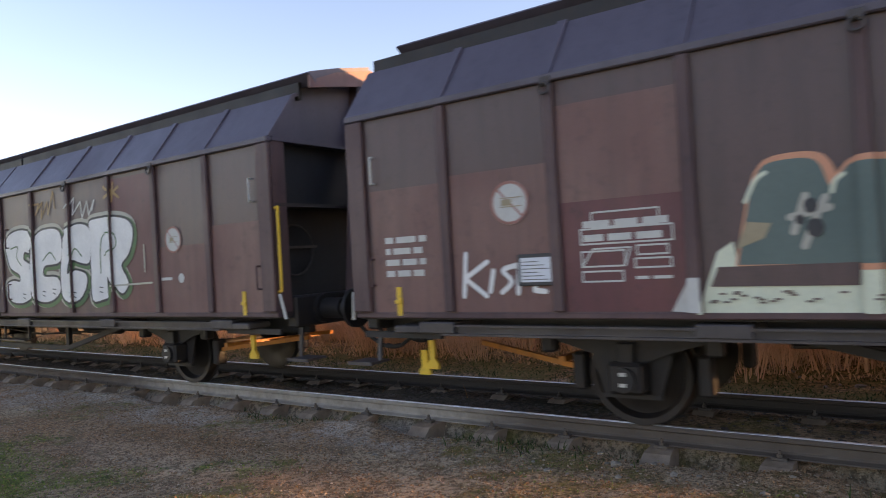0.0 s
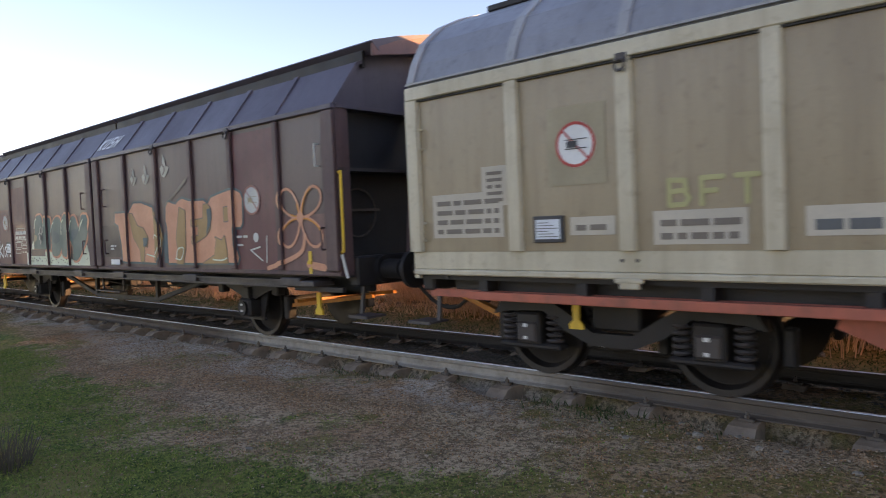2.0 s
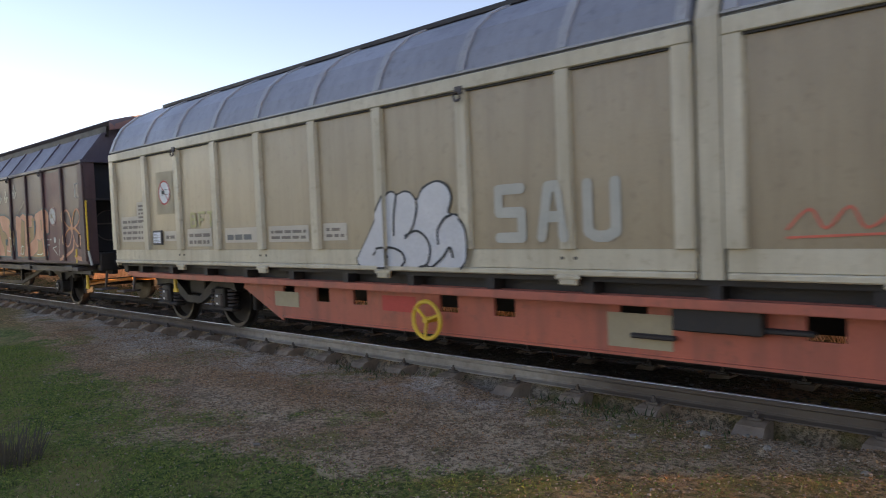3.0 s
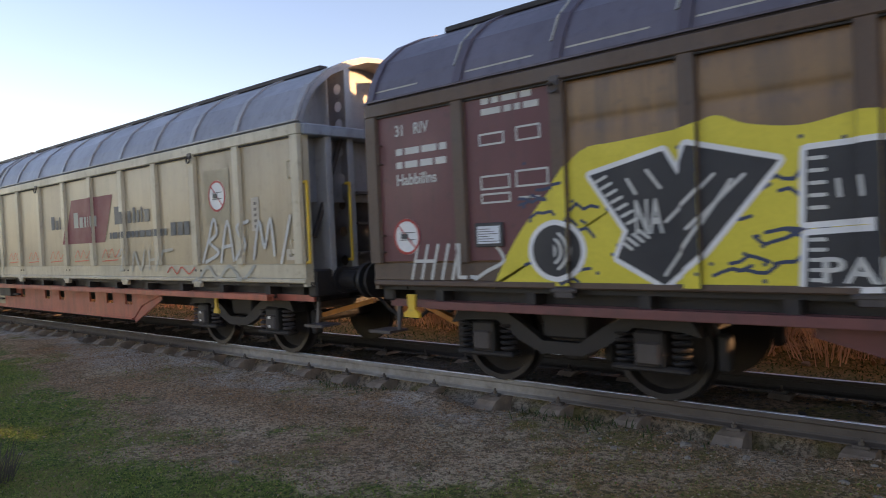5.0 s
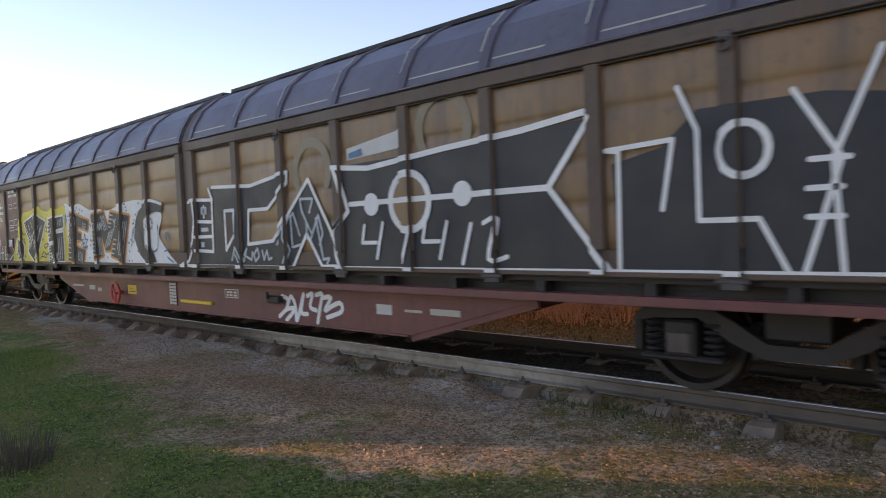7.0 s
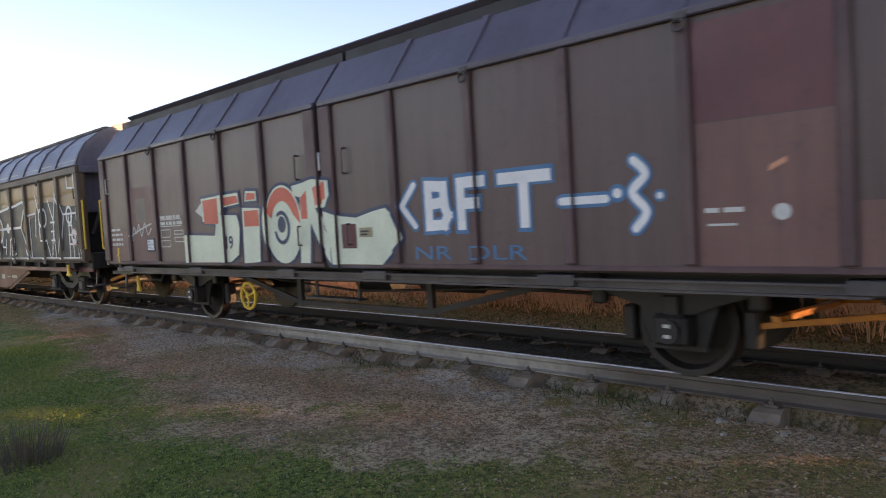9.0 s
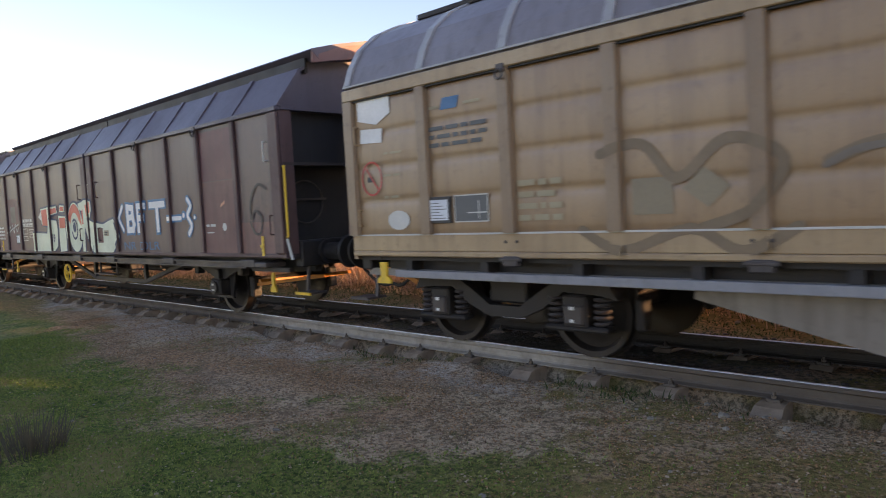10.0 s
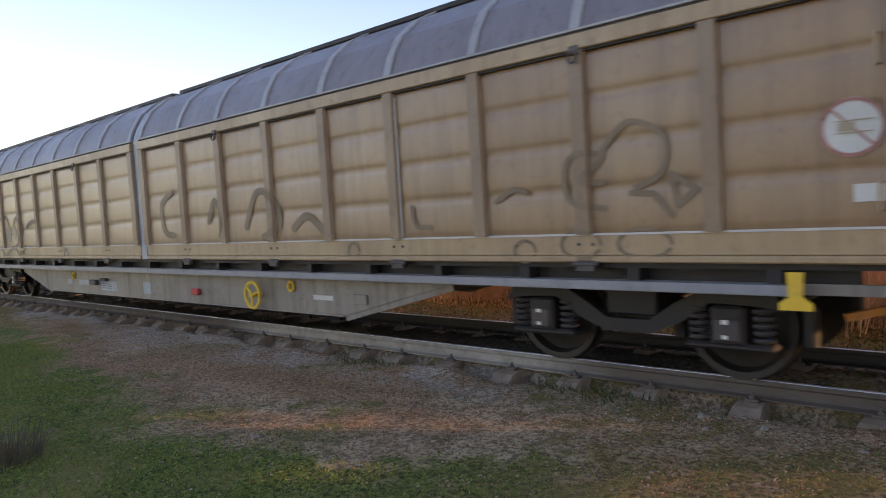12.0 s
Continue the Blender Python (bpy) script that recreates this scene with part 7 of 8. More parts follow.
s4.paint("white_line", stroke([[(1.27, 1.16), (1.36, 1.35), (1.52, 1.14)], [(1.45, 1.35), (1.60, 1.14), (1.69, 1.33), (1.61, 1.24), (1.81, 1.17), (1.84, 1.28)], [(1.87, 1.24), (1.97, 1.33), (2.01, 1.22), (1.91, 1.15), (1.87, 1.24)], [(2.09, 1.30), (2.13, 1.17), (2.21, 1.30), (2.25, 1.17), (2.32, 1.20)], [(2.46, 1.38), (2.75, 1.72), (2.79, 1.76)], [(2.65, 1.14), (2.76, 1.30), (2.66, 1.46), (2.69, 1.66)], [(2.82, 1.38), (2.81, 1.74), (2.87, 1.79), (3.00, 1.49)], [(3.01, 1.37), (2.82, 1.34)], [(3.04, 1.95), (3.07, 1.80), (3.25, 1.52)], [(3.04, 1.96), (3.31, 1.95), (3.23, 1.78)], [(3.24, 1.45), (3.41, 1.74), (3.49, 1.51), (3.42, 1.37)], [(3.36, 1.70), (3.48, 1.18), (3.60, 1.20), (3.55, 1.13)], [(3.16, 1.64), (3.15, 1.45)]], 0.034), PALE_BLUE, 5)
s4.paint("white_line", poly(rect(0.42, 0.6, 1.86, 1.98), rect(0.4, 0.62, 1.6, 1.66), rect(0.38, 0.48, 1.36, 1.44)), PALE_BLUE, 5)
s4.paint("white_line", stroke([[(3.82, 2.26), (4.01, 1.76), (3.67, 1.49)], [(4.05, 1.84), (6.9, 1.85)], [(3.75, 2.3), (4.4, 2.24), (5.6, 2.34), (6.6, 2.4), (7.3, 2.48)], [(7.35, 2.42), (6.9, 1.85), (7.5, 1.1)]], 0.06), WHITE, 5)
s4.paint("white_ring", stroke([disc(5.07, 1.82, 0.3, 0.31, 24) + [(5.37, 1.82)]], 0.08), WHITE, 6)
s4.paint("ring_field", poly(disc(5.07, 1.82, 0.27, 0.28)), OCHRE_DARK, 5)
s4.paint("white_dot", poly(disc(4.44, 1.82, 0.13, 0.13)), WHITE, 6)
s4.paint("white_dot", poly(disc(5.85, 1.86, 0.13, 0.13)), WHITE, 6)
s4.paint("white_line", stroke([[(4.3, 1.58), (4.25, 1.38), (4.5, 1.38)], [(4.62, 1.6), (4.5, 1.2)], [(5.1, 1.55), (4.95, 1.15)], [(5.3, 1.58), (5.25, 1.38), (5.5, 1.38)], [(5.62, 1.58), (5.5, 1.2)], [(5.95, 1.55), (5.82, 1.15)], wavy([(6.15, 1.55), (6.3, 1.58), (6.2, 1.2), (6.4, 1.22)], 3)], 0.045), WHITE, 6)
s4.paint("white_line", stroke([[(7.6, 1.1), (7.62, 2.1), (7.5, 2.12), (8.1, 2.15), (8.0, 1.6)], [(8.15, 2.55), (8.3, 2.2), (8.3, 1.5), (8.75, 1.5), (8.95, 1.1)], [(9.0, 2.4), (9.3, 1.9), (9.05, 1.1)], [(9.55, 2.6), (9.25, 1.9), (9.3, 1.1)], [(9.6, 2.5), (9.95, 2.0), (9.6, 1.2)], [(9.95, 2.05), (10.75, 2.05)], [(10.25, 2.0), (10.2, 1.1)], [(10.4, 2.0), (10.45, 1.1)], [(10.8, 2.5), (10.7, 2.05), (10.85, 1.1), (3.9, 1.08)], [(9.1, 1.9), (9.35, 1.9)], [(9.08, 1.7), (9.3, 1.7)], [(9.08, 1.5), (9.3, 1.5)], [(10.2, 1.8), (10.42, 1.8)], [(10.2, 1.6), (10.42, 1.6)], [(10.2, 1.4), (10.42, 1.4)], [(10.3, 2.9), (10.3, 2.6), (10.85, 2.55), (10.85, 2.85)]], 0.042), WHITE, 5)
for cx, rx in ((8.65, 0.18), (10.3, 0.16)):
    s4.paint("white_ring", stroke([disc(cx, 2.02, rx, rx * 1.1, 16) + [(cx + rx, 2.02)]], 0.06), WHITE, 6)
hump_sign(s4, 10.5, 1.55, 0.19)
s4.paint("old_panel", poly([(4.02, 2.36), (4.98, 2.42), (4.98, 2.62), (4.02, 2.5)]), OFFWHITE, 1)
s4.paint("old_panel", poly([(4.06, 2.38), (4.3, 2.4), (4.3, 2.48), (4.06, 2.44)]), BLUE, 4)
for k in range(2):
    s4.paint("faded_letters", stroke([disc(3.3 + 2.3 * k, 2.3 + 0.25 * k, 0.35, 0.36, 16, -30, 260)], 0.12), BUFF_SHADE, 1)
hand_wheel(van_four, -3.12, -1.42, 0.52, 0.19, RED_PAINT)
fy = -1.279
for x0, x1, z0, z1, m_ in ((-2.88, -2.5, 0.50, 0.67, YELLOW), (-5.75, -5.12, 0.57, 0.61, PALE_TAG), (-4.8, -4.5, 0.52, 0.61, PALE_TAG), (-4.36, -4.16, 0.5, 0.57, PALE_TAG), (4.25, 4.52, 0.52, 0.64, OFFWHITE), (5.15, 5.6, 0.56, 0.63, PALE_TAG), (4.74, 5.02, 0.57, 0.6, PALE_TAG)):
    part("frame_label", boxes((x0, x1, fy - 0.002, fy, z0, z1)), m_, van_four)
part("label_print", boxes((-2.8, -2.56, fy - 0.005, fy - 0.003, 0.54, 0.555), (-2.8, -2.66, fy - 0.005, fy - 0.003, 0.6, 0.61)), PRINT, van_four)
gp = part("grid_plate", boxes((-1.14, -0.88, fy - 0.012, fy, 0.37, 0.77)), MAROON_FRAME, van_four)
bm = bmesh.new()
for i in range(3):
    for j in range(7):
        box(bm, -1.125 + 0.083 * i, -1.06 + 0.083 * i, fy - 0.016, fy - 0.0125, 0.39 + 0.054 * j, 0.43 + 0.054 * j)
part("grid_text", bm, OFFWHITE, gp)
part("yellow_bar", boxes((-0.68, 0.35, -1.33, -1.28, 0.44, 0.49), bevel=0.008), YELLOW, van_four, "yellow lever bar")
part("valve", boxes((2.0, 2.3, -1.37, -1.28, 0.56, 0.66), (2.02, 2.08, -1.40, -1.36, 0.62, 0.72), bevel=0.015), DARK_STEEL, van_four)
bm = frame_lines(0.72, 1.1, 0.58, 0.7, 0.012)
bm2 = bars(0.76, 1.06, 0.6, 0.69, 2, 31)
s4f = Side(van_four, 1.276, [], 0)
s4f.paint("data_frame", bm, OFFWHITE, 1)
s4f.paint("data_text", bm2, OFFWHITE, 1)
s4f.paint("silver_tag", stroke([wavy(p, 4) for p in ([(2.27, 0.66), (2.41, 0.61), (2.36, 0.47), (2.48, 0.66), (2.58, 0.54), (2.60, 0.33), (2.78, 0.70), (2.71, 0.46), (2.85, 0.44)], [(2.19, 0.37), (2.38, 0.48), (2.56, 0.49), (2.35, 0.32)], [(2.86, 0.68), (2.98, 0.71), (2.92, 0.54), (3.05, 0.50)], [(3.06, 0.70), (3.19, 0.72), (3.15, 0.58), (3.07, 0.34)], [(3.21, 0.67), (3.37, 0.68), (3.24, 0.51), (3.39, 0.57), (3.56, 0.62), (3.58, 0.51), (3.28, 0.42)])], 0.06), WHITE, 2, "white tag on the girder")
jack_bracket(van_four, -10.35, -1.5, 0.72, 0.96, 0.11)
jack_bracket(van_four, 10.2, -1.5, 0.72, 0.96, 0.11)

rr = random.Random(77)
for s_ in (-1, 1):
    for a, b in zip(OFF_B, OFF_B[1:]):
        x0, x1 = sorted((s_ * (a + 0.08), s_ * (b - 0.08)))
        part("worn_roof_seam", boxes((x0, x0 + (x1 - x0) * rr.uniform(0.5, 1.0), -1.405, -1.385, 3.135, 3.15)), PALE_TAG, van_four)
        part("worn_roof_edge", beam(bmesh.new(), (x1, -1.375, 3.24), (x1, -1.23, 3.50), 0.02, 0.012), PALE_TAG, van_four)
        part("worn_roof_edge", beam(bmesh.new(), (x1, -1.19, 3.53), (x1, -0.97, 3.72), 0.02, 0.012), PALE_TAG, van_four)

# wagon 5: cream and coral letters
van_five, s5 = two_axle_wagon("dark brown sliding-wall wagon with cream and coral graffiti", 5)
s5.paint("faded_patch", poly(rect(-6.68, -5.84, 1.06, 1.6)), BROWN_FADED, 1)
s5.paint("faded_patch", poly(rect(-5.72, -4.74, 1.06, 2.35)), BROWN_FADED, 1)
s5.paint("grey_patch", poly(rect(-5.5, -5.1, 1.75, 2.15)), DARK_TAG, 2)
s5.paint("faded_patch", poly(rect(4.74, 5.72, 2.15, 2.9)), BROWN_RED, 1)
s5.paint("faded_patch", poly(rect(4.74, 5.72, 1.06, 2.14)), BROWN_FADED, 1)
s5.paint("faded_patch", poly(rect(5.84, 6.72, 1.06, 1.5)), BROWN_FADED, 1)
s5.paint("wagon_number", bars(-6.64, -6.15, 1.34, 1.7, 4, 41, 0.5), OFFWHITE, 2, "white stencilled wagon number")
s5.paint("scrawl_tag", stroke([wavy([(-5.7, 1.42), (-5.62, 1.66), (-5.5, 1.55), (-5.4, 1.7), (-5.3, 1.5), (-5.15, 1.72), (-5.05, 1.52), (-4.9, 1.62)], 4), wavy([(-5.75, 1.5), (-5.4, 1.6), (-4.9, 1.7)], 4)], 0.03), OFFWHITE, 4)
card_holder(s5, -5.06, -4.8, 1.24, 1.44)
s5.paint("data_text", bars(-4.54, -3.75, 1.66, 1.86, 2, 42, 0.55), OFFWHITE, 3)
for x0, x1, z0, z1 in ((-4.54, -3.8, 1.64, 1.75), (-4.54, -4.2, 1.46, 1.58), (-4.54, -4.22, 1.3, 1.4), (-4.05, -3.75, 1.5, 1.56), (-4.05, -3.75, 1.38, 1.45)):
    s5.paint("data_frame", frame_lines(x0, x1, z0, z1, 0.014), OFFWHITE, 3)
LETTER_O = disc(-0.9, 1.56, 0.43, 0.52, 28)
CREAM_S = [(-3.69, 1.48), (-2.73, 1.45), (-2.67, 1.62), (-3.07, 1.67), (-3.08, 2.02), (-2.51, 2.04), (-2.00, 2.05), (-1.97, 1.89), (-2.40, 1.86), (-2.44, 1.75), (-2.06, 1.73), (-2.00, 1.54), (-2.07, 1.16), (-2.31, 1.05), (-3.70, 1.04)]
CREAM_I = [(-1.91, 1.40), (-1.90, 1.83), (-1.45, 1.80), (-1.51, 1.06), (-1.93, 1.03)]
CREAM_DOT = [(-1.82, 1.91), (-1.78, 2.06), (-1.51, 2.04), (-1.51, 1.91)]
CREAM_N = [(-0.65, 2.05), (-0.35, 2.08), (-0.14, 2.10), (0.18, 2.06), (0.19, 1.89), (0.09, 1.74), (-0.10, 1.74), (0.16, 1.33), (0.15, 1.05), (-0.03, 1.25), (-0.21, 1.56), (-0.27, 1.05), (-0.54, 1.05), (-0.47, 1.89), (-0.63, 1.93)]
CREAM_TAIL = [(-0.01, 1.71), (0.32, 1.62), (0.63, 1.59), (0.92, 1.65), (1.15, 1.68), (1.29, 1.57), (1.41, 1.34), (1.35, 1.27), (1.05, 1.04), (0.18, 1.04), (0.16, 1.29)]
for outline in (CREAM_S, CREAM_I, CREAM_DOT, CREAM_N, CREAM_TAIL, LETTER_O):
    s5.paint("graffiti_outline", stroke([outline + [outline[0]]], 0.085), BLUEBLACK, 3)
    s5.paint("graffiti_letter", poly(outline), CREAM, 4, "cream graffiti letter with a navy edge")
for pts in ([(-3.04, 1.99), (-2.51, 2.01), (-2.52, 1.62), (-3.02, 1.64)], [(-2.43, 2.00), (-2.02, 2.01), (-1.99, 1.91), (-2.40, 1.88)], [(-0.46, 1.89), (-0.27, 2.01), (-0.29, 1.61), (-0.47, 1.62)], [(-0.13, 1.99), (0.11, 2.06), (0.12, 1.85), (-0.09, 1.76)], rect(-1.86, -1.48, 1.56, 1.78), [(-1.79, 1.93), (-1.75, 2.03), (-1.54, 2.01), (-1.54, 1.93)], disc(-0.9, 1.56, 0.4, 0.49, 16, 0, 170) + disc(-0.9, 1.56, 0.26, 0.31, 12, 165, -150)):
    s5.paint("coral_field", poly(pts), CORAL, 5, "coral red graffiti fill")
s5.paint("graffiti_eye", stroke([disc(-0.92, 1.52, 0.16, 0.2, 18, 200, 300)], 0.05), BLUEBLACK, 6)
s5.paint("graffiti_eye", poly(disc(-0.92, 1.56, 0.09, 0.11, 14)), BLUEBLACK, 6)
s5.paint("graffiti_words", words("19", -2.4, -2.2, 1.24, 1.44, 0.02), BLUEBLACK, 6)
s5.paint("arrow_tip", poly([(-3.28, 1.84), (-3.08, 1.74), (-3.08, 1.96)]), OFFWHITE, 4)
s5.paint("tail_panel", poly(rect(0.35, 0.62, 1.23, 1.52)), BROWN_RED, 6)
s5.paint("tail_panel", poly(rect(0.68, 0.91, 1.36, 1.47)), BUFF_TAG, 6)
s5.paint("tail_text", bars(0.7, 0.89, 1.38, 1.45, 2, 44), PRINT, 7)
for ch, x0, x1 in (("B", 1.78, 2.16), ("F", 2.24, 2.62), ("T", 2.78, 3.4)):
    s5.paint("letter_edge", letter(ch, x0 - 0.035, x1 + 0.035, 1.36, 1.97, 0.175, square=True), BLUE, 2)
    s5.paint("graffiti_letter", letter(ch, x0, x1, 1.4, 1.93, 0.11, square=True), WHITE, 3, "white block letter with a blue edge")
for lay, mt, w in ((2, BLUE, 0.13), (3, WHITE, 0.07)):
    s5.paint("graffiti_chevron", stroke([[(1.62, 1.9), (1.42, 1.68), (1.62, 1.46)]], w), mt, lay)
    s5.paint("graffiti_dash", stroke([[(3.5, 1.62), (3.95, 1.62)]], w), mt, lay)
    s5.paint("graffiti_wriggle", stroke([wavy([(4.22, 1.92), (4.32, 1.8), (4.2, 1.66), (4.32, 1.5), (4.22, 1.36)], 5)], w), mt, lay)
    s5.paint("graffiti_dot", poly(disc(4.06, 1.66, w * 0.6), disc(4.44, 1.62, w * 0.4)), mt, lay)
s5.paint("blue_tag", words("NR  DLR", 1.6, 3.1, 1.1, 1.24, 0.0), BLUE, 2)
s5.paint("small_text", bars(4.8, 5.14, 1.46, 1.52, 1, 45), OFFWHITE, 3)
s5.paint("small_text", bars(4.82, 5.06, 1.36, 1.39, 1, 46), OFFWHITE, 3)
s5.paint("small_mark", poly(disc(5.36, 1.45, 0.06)), OFFWHITE, 3)
s5.paint("scrape", poly([(5.27, 1.74), (5.4, 1.8), (5.4, 1.84), (5.29, 1.79)]), SALMON, 3)
s5.paint("dark_tag", stroke([wavy([(6.1, 1.5), (6.2, 1.35), (6.35, 1.35), (6.4, 1.55), (6.25, 1.66), (6.12, 1.55), (6.15, 1.85), (6.35, 2.02), (6.55, 1.95)], 5)], 0.04), BLACK_TAG, 3)
part("white_strip", boxes((-0.06, -0.02, -1.51, -1.49, 2.2, 2.42)), WHITE, van_five)
hand_wheel(van_five, -2.25, -1.3, 0.53, 0.19, YELLOW)
jack_bracket(van_five, -6.2, -1.25, 0.46, 0.68, 0.07)

# wagon 6: dusty tan on a grey frame
van_six, s6 = four_axle_wagon("dusty tan ribbed sliding-wall wagon on a grey frame", OFF_B, TAN, TAN_RIB, CREAM_BAND, DUSTY_ROOF, GREY_STRAP, GREY_FRAME, BLUE_GREY, True, (5.0, 6.8, 0.34), GREY_ROOF, bogie_shift=-0.13)
s6.origin = -0.14
s6.paint("white_patch", poly([(-10.62, 2.62), (-10.3, 2.55), (-10.05, 2.66), (-10.06, 2.86), (-10.2, 2.85), (-10.25, 2.95), (-10.62, 2.93)]), WHITE, 2, "rough white painted patch")
s6.paint("white_patch", poly([(-10.6, 2.36), (-10.22, 2.34), (-10.2, 2.5), (-10.58, 2.52)]), WHITE, 2)
s6.paint("white_patch", poly(disc(-10.0, 1.45, 0.18, 0.11, 14)), OFFWHITE, 2)
s6.paint("sign_ring", stroke([disc(-10.42, 1.94, 0.17, 0.19, 22) + [(-10.25, 1.94)], [(-10.52, 2.06), (-10.32, 1.82)]], 0.022), RED_PAINT, 3, "faded round sign")
s6.paint("sign_ring_mark", poly(rect(-10.5, -10.4, 1.9, 1.96)), PRINT, 3)
card_holder(s6, -9.62, -9.34, 1.42, 1.66)
part("slate_board", boxes((-9.27, -8.82, -1.436, -1.431, 1.41, 1.68)), LABEL_GREY, van_six, "dark slate data board")
s6.paint("slate_lines", stroke([[(-9.13, 1.41), (-8.68, 1.41), (-8.68, 1.68), (-9.13, 1.68), (-9.13, 1.41)], [(-8.95, 1.5), (-8.7, 1.5)], [(-8.8, 1.44), (-8.8, 1.62)]], 0.012), OFFWHITE, 3)
s6.paint("operator_mark", poly([(-9.28, 2.58), (-9.04, 2.58), (-9.0, 2.70), (-9.24, 2.70)]), BLUE, 2, "blue operator mark")
for x0, x1, z0, z1, rows, sd in ((-9.44, -9.3, 2.6, 2.66, 1, 1), (-8.95, -8.7, 2.6, 2.66, 1, 2), (-9.45, -8.65, 2.2, 2.46, 3, 3), (-8.3, -7.8, 1.4, 1.84, 4, 4), (-10.22, -9.9, 1.95, 2.0, 1, 5), (-10.22, -9.95, 1.7, 1.76, 1, 6), (-10.2, -9.9, 2.2, 2.25, 1, 7)):
    s6.paint("data_text", bars(x0, x1, z0, z1, rows, sd + 60, 0.5), BUFF_TAG if sd != 3 else LABEL_GREY, 2)
s6.paint("smudge", poly(rect(-7.1, -6.74, 1.42, 1.72)), BUFF_SHADE, 2)
s6.paint("smudge", poly([(-6.66, 1.62), (-6.48, 1.78), (-6.28, 1.62), (-6.45, 1.46)]), BUFF_SHADE, 2)
old = [wavy([(-7.4, 1.95), (-7.0, 2.0), (-6.7, 1.7), (-6.3, 1.98), (-5.9, 1.8), (-6.1, 1.45), (-6.5, 1.3)], 5), wavy([(-5.6, 1.75), (-5.3, 1.85), (-4.9, 1.85)], 4), wavy([(-7.6, 1.3), (-7.2, 1.12), (-6.6, 1.3), (-6.2, 1.12), (-5.8, 1.3)], 5)]
s6.paint("faded_graffiti", stroke(old, 0.09), SMOKE_TAG, 2, "faded grey graffiti line")
s6.paint("dark_graffiti", stroke([wavy([(-5.62, 1.72), (-5.4, 1.82), (-5.0, 1.84)], 4), wavy([(-3.5, 1.12), (-3.38, 1.24), (-3.26, 1.14), (-3.36, 1.06), (-3.5, 1.12)], 4)], 0.05), DARK_TAG, 3)
s6.origin = 0.0
old = [wavy([(1.1, 2.1), (0.75, 1.9), (0.8, 1.5), (1.1, 1.42)], 5), wavy([(2.2, 1.6), (2.4, 1.9), (2.6, 1.6), (2.5, 1.4)], 5), wavy([(3.2, 1.5), (3.5, 1.95), (3.9, 1.85), (4.0, 1.5), (3.6, 1.35)], 5), wavy([(4.3, 1.45), (4.6, 1.6), (4.9, 1.4)], 4)]
s6.paint("faded_graffiti", stroke(old, 0.1), SMOKE_TAG, 2)
new_tag = [wavy([(6.45, 1.62), (6.5, 1.42), (6.7, 1.4)], 4), wavy([(7.6, 1.62), (7.8, 1.72), (7.95, 1.68)], 4), wavy([(8.75, 1.5), (8.4, 1.6), (8.42, 1.95), (8.75, 1.95), (8.55, 1.75), (8.75, 1.72)], 5), wavy([(8.75, 2.0), (9.0, 2.2), (9.3, 2.05), (9.28, 1.78), (9.05, 1.66)], 5), [(9.0, 1.62), (9.2, 1.6), (9.35, 1.42)], [(9.35, 1.75), (9.55, 1.62), (9.4, 1.5), (9.35, 1.75)]]
s6.paint("dark_graffiti", stroke(new_tag, 0.055), SMOKE_TAG, 3, "dark grey graffiti scrawl")
loops = [disc(7.9, 1.14, 0.12, 0.1, 14), disc(8.5, 1.2, 0.2, 0.12, 14), disc(9.1, 1.2, 0.24, 0.12, 16), disc(5.45, 1.16, 0.1, 0.09, 12)]
s6.paint("faded_graffiti", stroke(loops, 0.03), SMOKE_TAG, 3)
hump_sign(s6, 10.62, 1.96, 0.2, faded=True)
s6.paint("white_patch", poly(rect(10.62, 10.82, 1.46, 1.58)), OFFWHITE, 2)
s6.paint("paint_streak", poly(rect(6.10, 6.128, 1.3, 2.85), rect(6.272, 6.30, 1.3, 2.8)), OFFWHITE, 4)
hand_wheel(van_six, 3.2, -1.42, 0.55, 0.18, YELLOW)
part("red_lamp_box", boxes((1.3, 1.5, -1.34, -1.277, 0.47, 0.57), bevel=0.012), RED_PAINT, van_six, "small red box on the girder")
bm = ring(bmesh.new(), (-3.62, -1.30, 0.68), 0.06, 0.02, 16)
part("yellow_ring", bm, YELLOW, van_six, "small yellow ring", True)
bm = ring(bmesh.new(), (3.95, -1.30, 0.68), 0.06, 0.02, 16)
part("yellow_ring", bm, YELLOW, van_six, "small yellow ring", True)
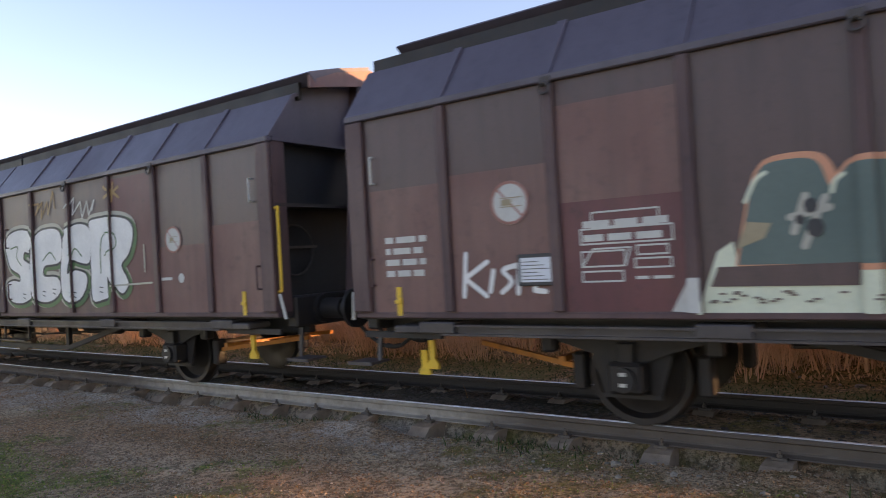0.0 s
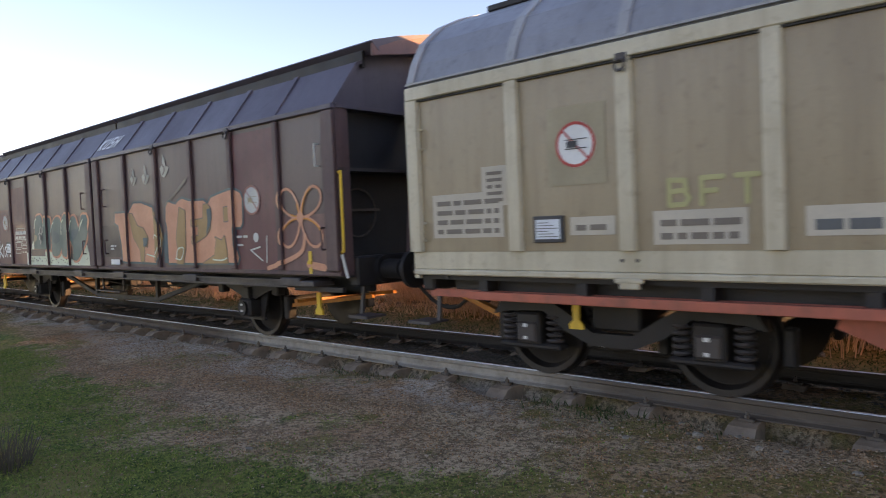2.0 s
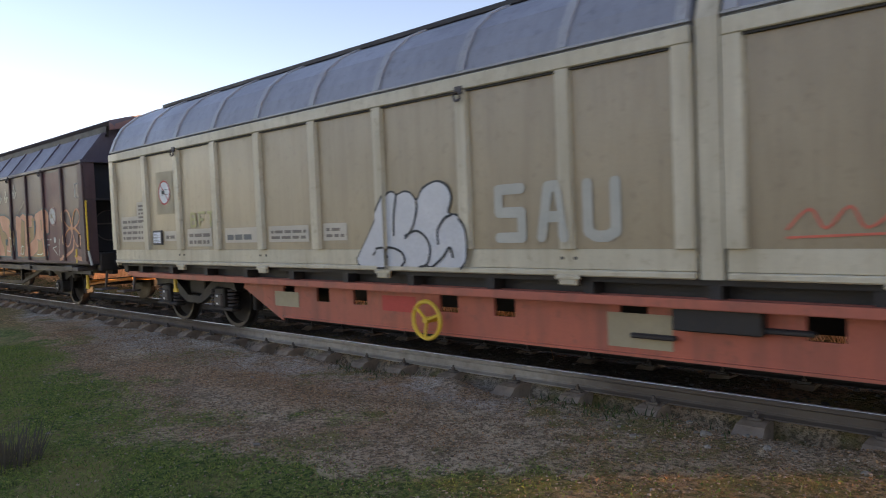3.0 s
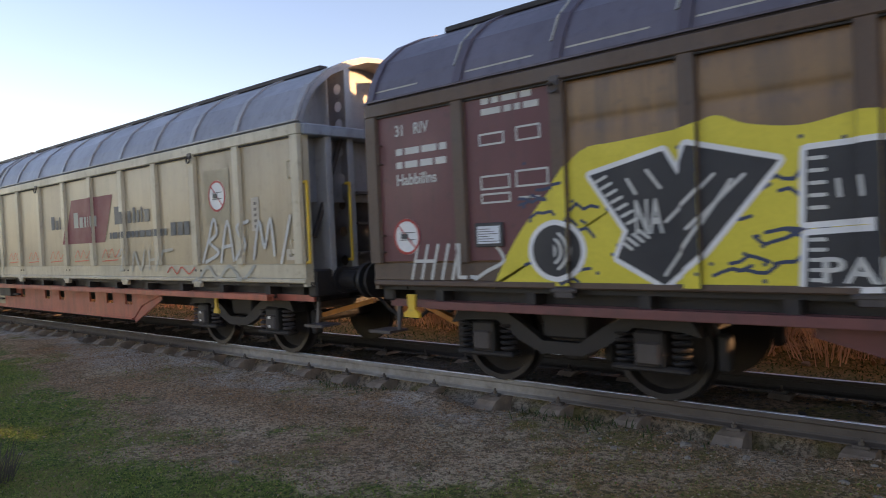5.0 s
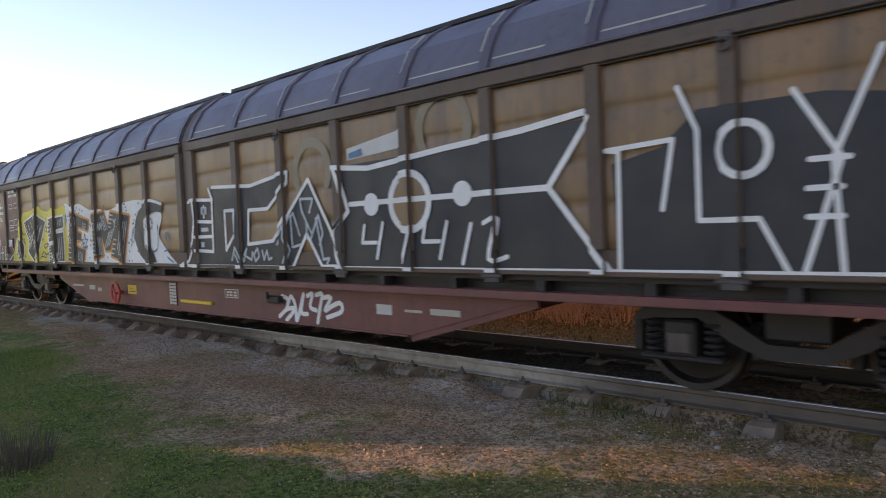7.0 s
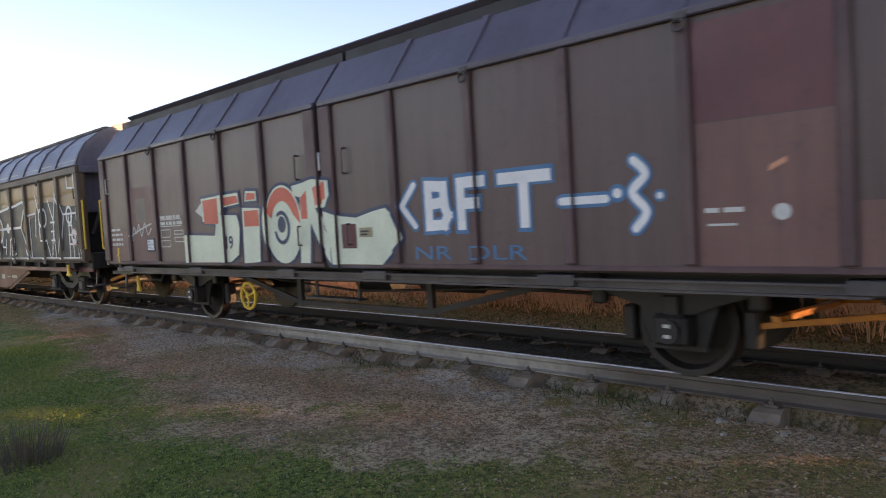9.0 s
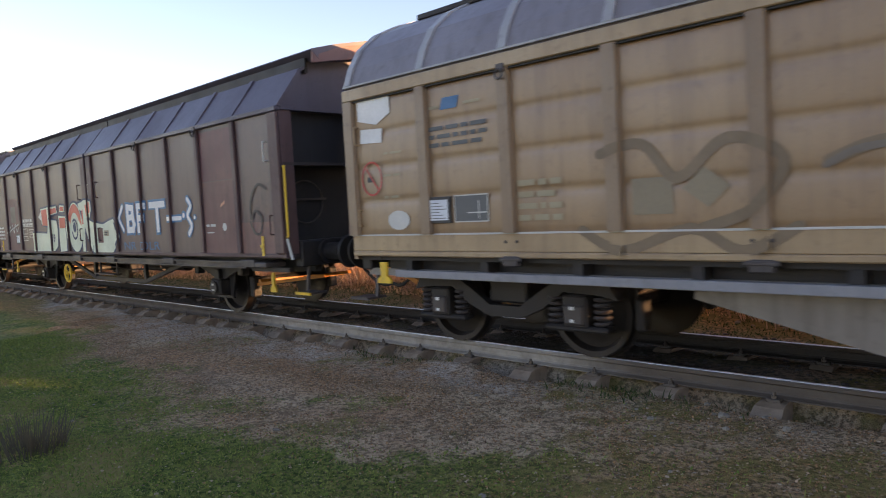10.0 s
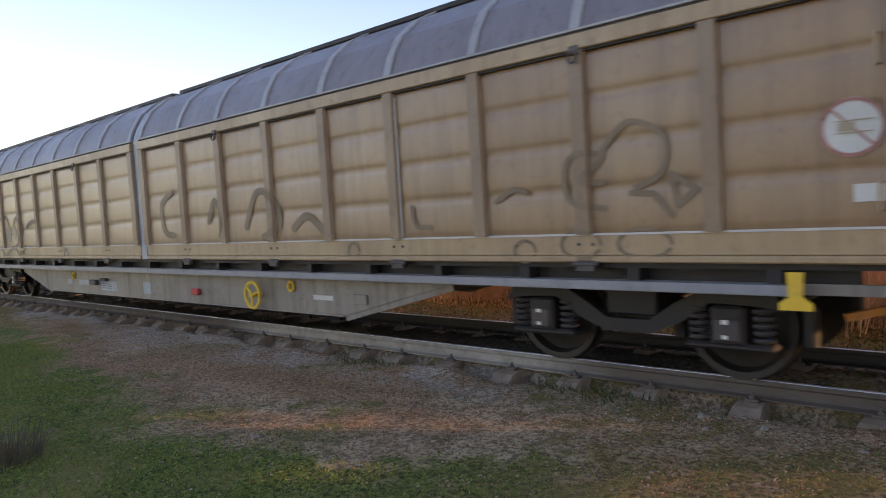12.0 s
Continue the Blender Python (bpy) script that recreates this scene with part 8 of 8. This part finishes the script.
part("valve", boxes((-2.7, -2.4, -1.36, -1.28, 0.52, 0.62), (-2.2, -1.95, -1.36, -1.28, 0.6, 0.66), bevel=0.015), MID_STEEL, van_six)
for x0, x1, z0, z1, m_ in ((-4.0, -3.75, 0.5, 0.6, BLUE_GREY), (-3.4, -2.7, 0.5, 0.6, BLUE_GREY), (-2.3, -1.6, 0.42, 0.6, BLUE_GREY), (-0.5, -0.2, 0.42, 0.62, BLUE_GREY), (4.4, 4.8, 0.52, 0.58, OFFWHITE)):
    part("frame_patch", boxes((x0, x1, -1.281, -1.277, z0, z1)), m_, van_six)
s6f = Side(van_six, 1.281, [], 0)
s6f.paint("data_text", bars(-2.26, -1.8, 0.46, 0.58, 3, 71, 0.4), LABEL_GREY, 1)
part("girder_box", boxes((5.24, 5.46, -1.31, -1.277, 0.5, 0.62), bevel=0.006), GREY_FRAME, van_six)
jack_bracket(van_six, -10.35, -1.5, 0.74, 0.98, 0.11)
jack_bracket(van_six, 10.26, -1.5, 0.72, 0.99, 0.11)

# the train goes on: an unseen wagon, added to shade the ground
unseen_van, s7 = two_axle_wagon("unseen dark brown wagon added to block the low sun", 7)

# where each wagon's middle stands at the start, and how far the train has come
WAGONS = [(van_one, -13.2), (van_two, 1.87), (van_three, 20.93), (van_four, 44.1), (van_five, 63.42), (van_six, 82.69), (unseen_van, 101.75)]
TRAVEL = [(0, -0.200), (0.5, 3.639), (1, 7.466), (1.5, 11.352), (2, 15.242), (2.5, 19.162), (4.5, 34.883), (5, 38.821), (5.5, 42.768), (6, 46.779), (6.5, 50.751), (8.5, 66.561), (9, 70.491), (9.5, 74.442), (10, 78.404), (10.5, 82.372), (11, 86.401), (11.5, 90.426), (12, 94.459)]


def motions():
    for wagon, start in WAGONS:
        walk(wagon, [(t, pose(start - d, YC, 0.003)) for t, d in TRAVEL])
    times, dist = [t for t, _ in TRAVEL], [d for _, d in TRAVEL]
    steps = [k / 15 for k in range(181)]
    turned = [-math.degrees(float(np.interp(t, times, dist)) / WHEEL_R) for t in steps]
    for axle, x in rolling:
        walk(axle, [(t, pose(x, 0, WHEEL_R, 0, a, 0)) for t, a in zip(steps, turned)])


motions()
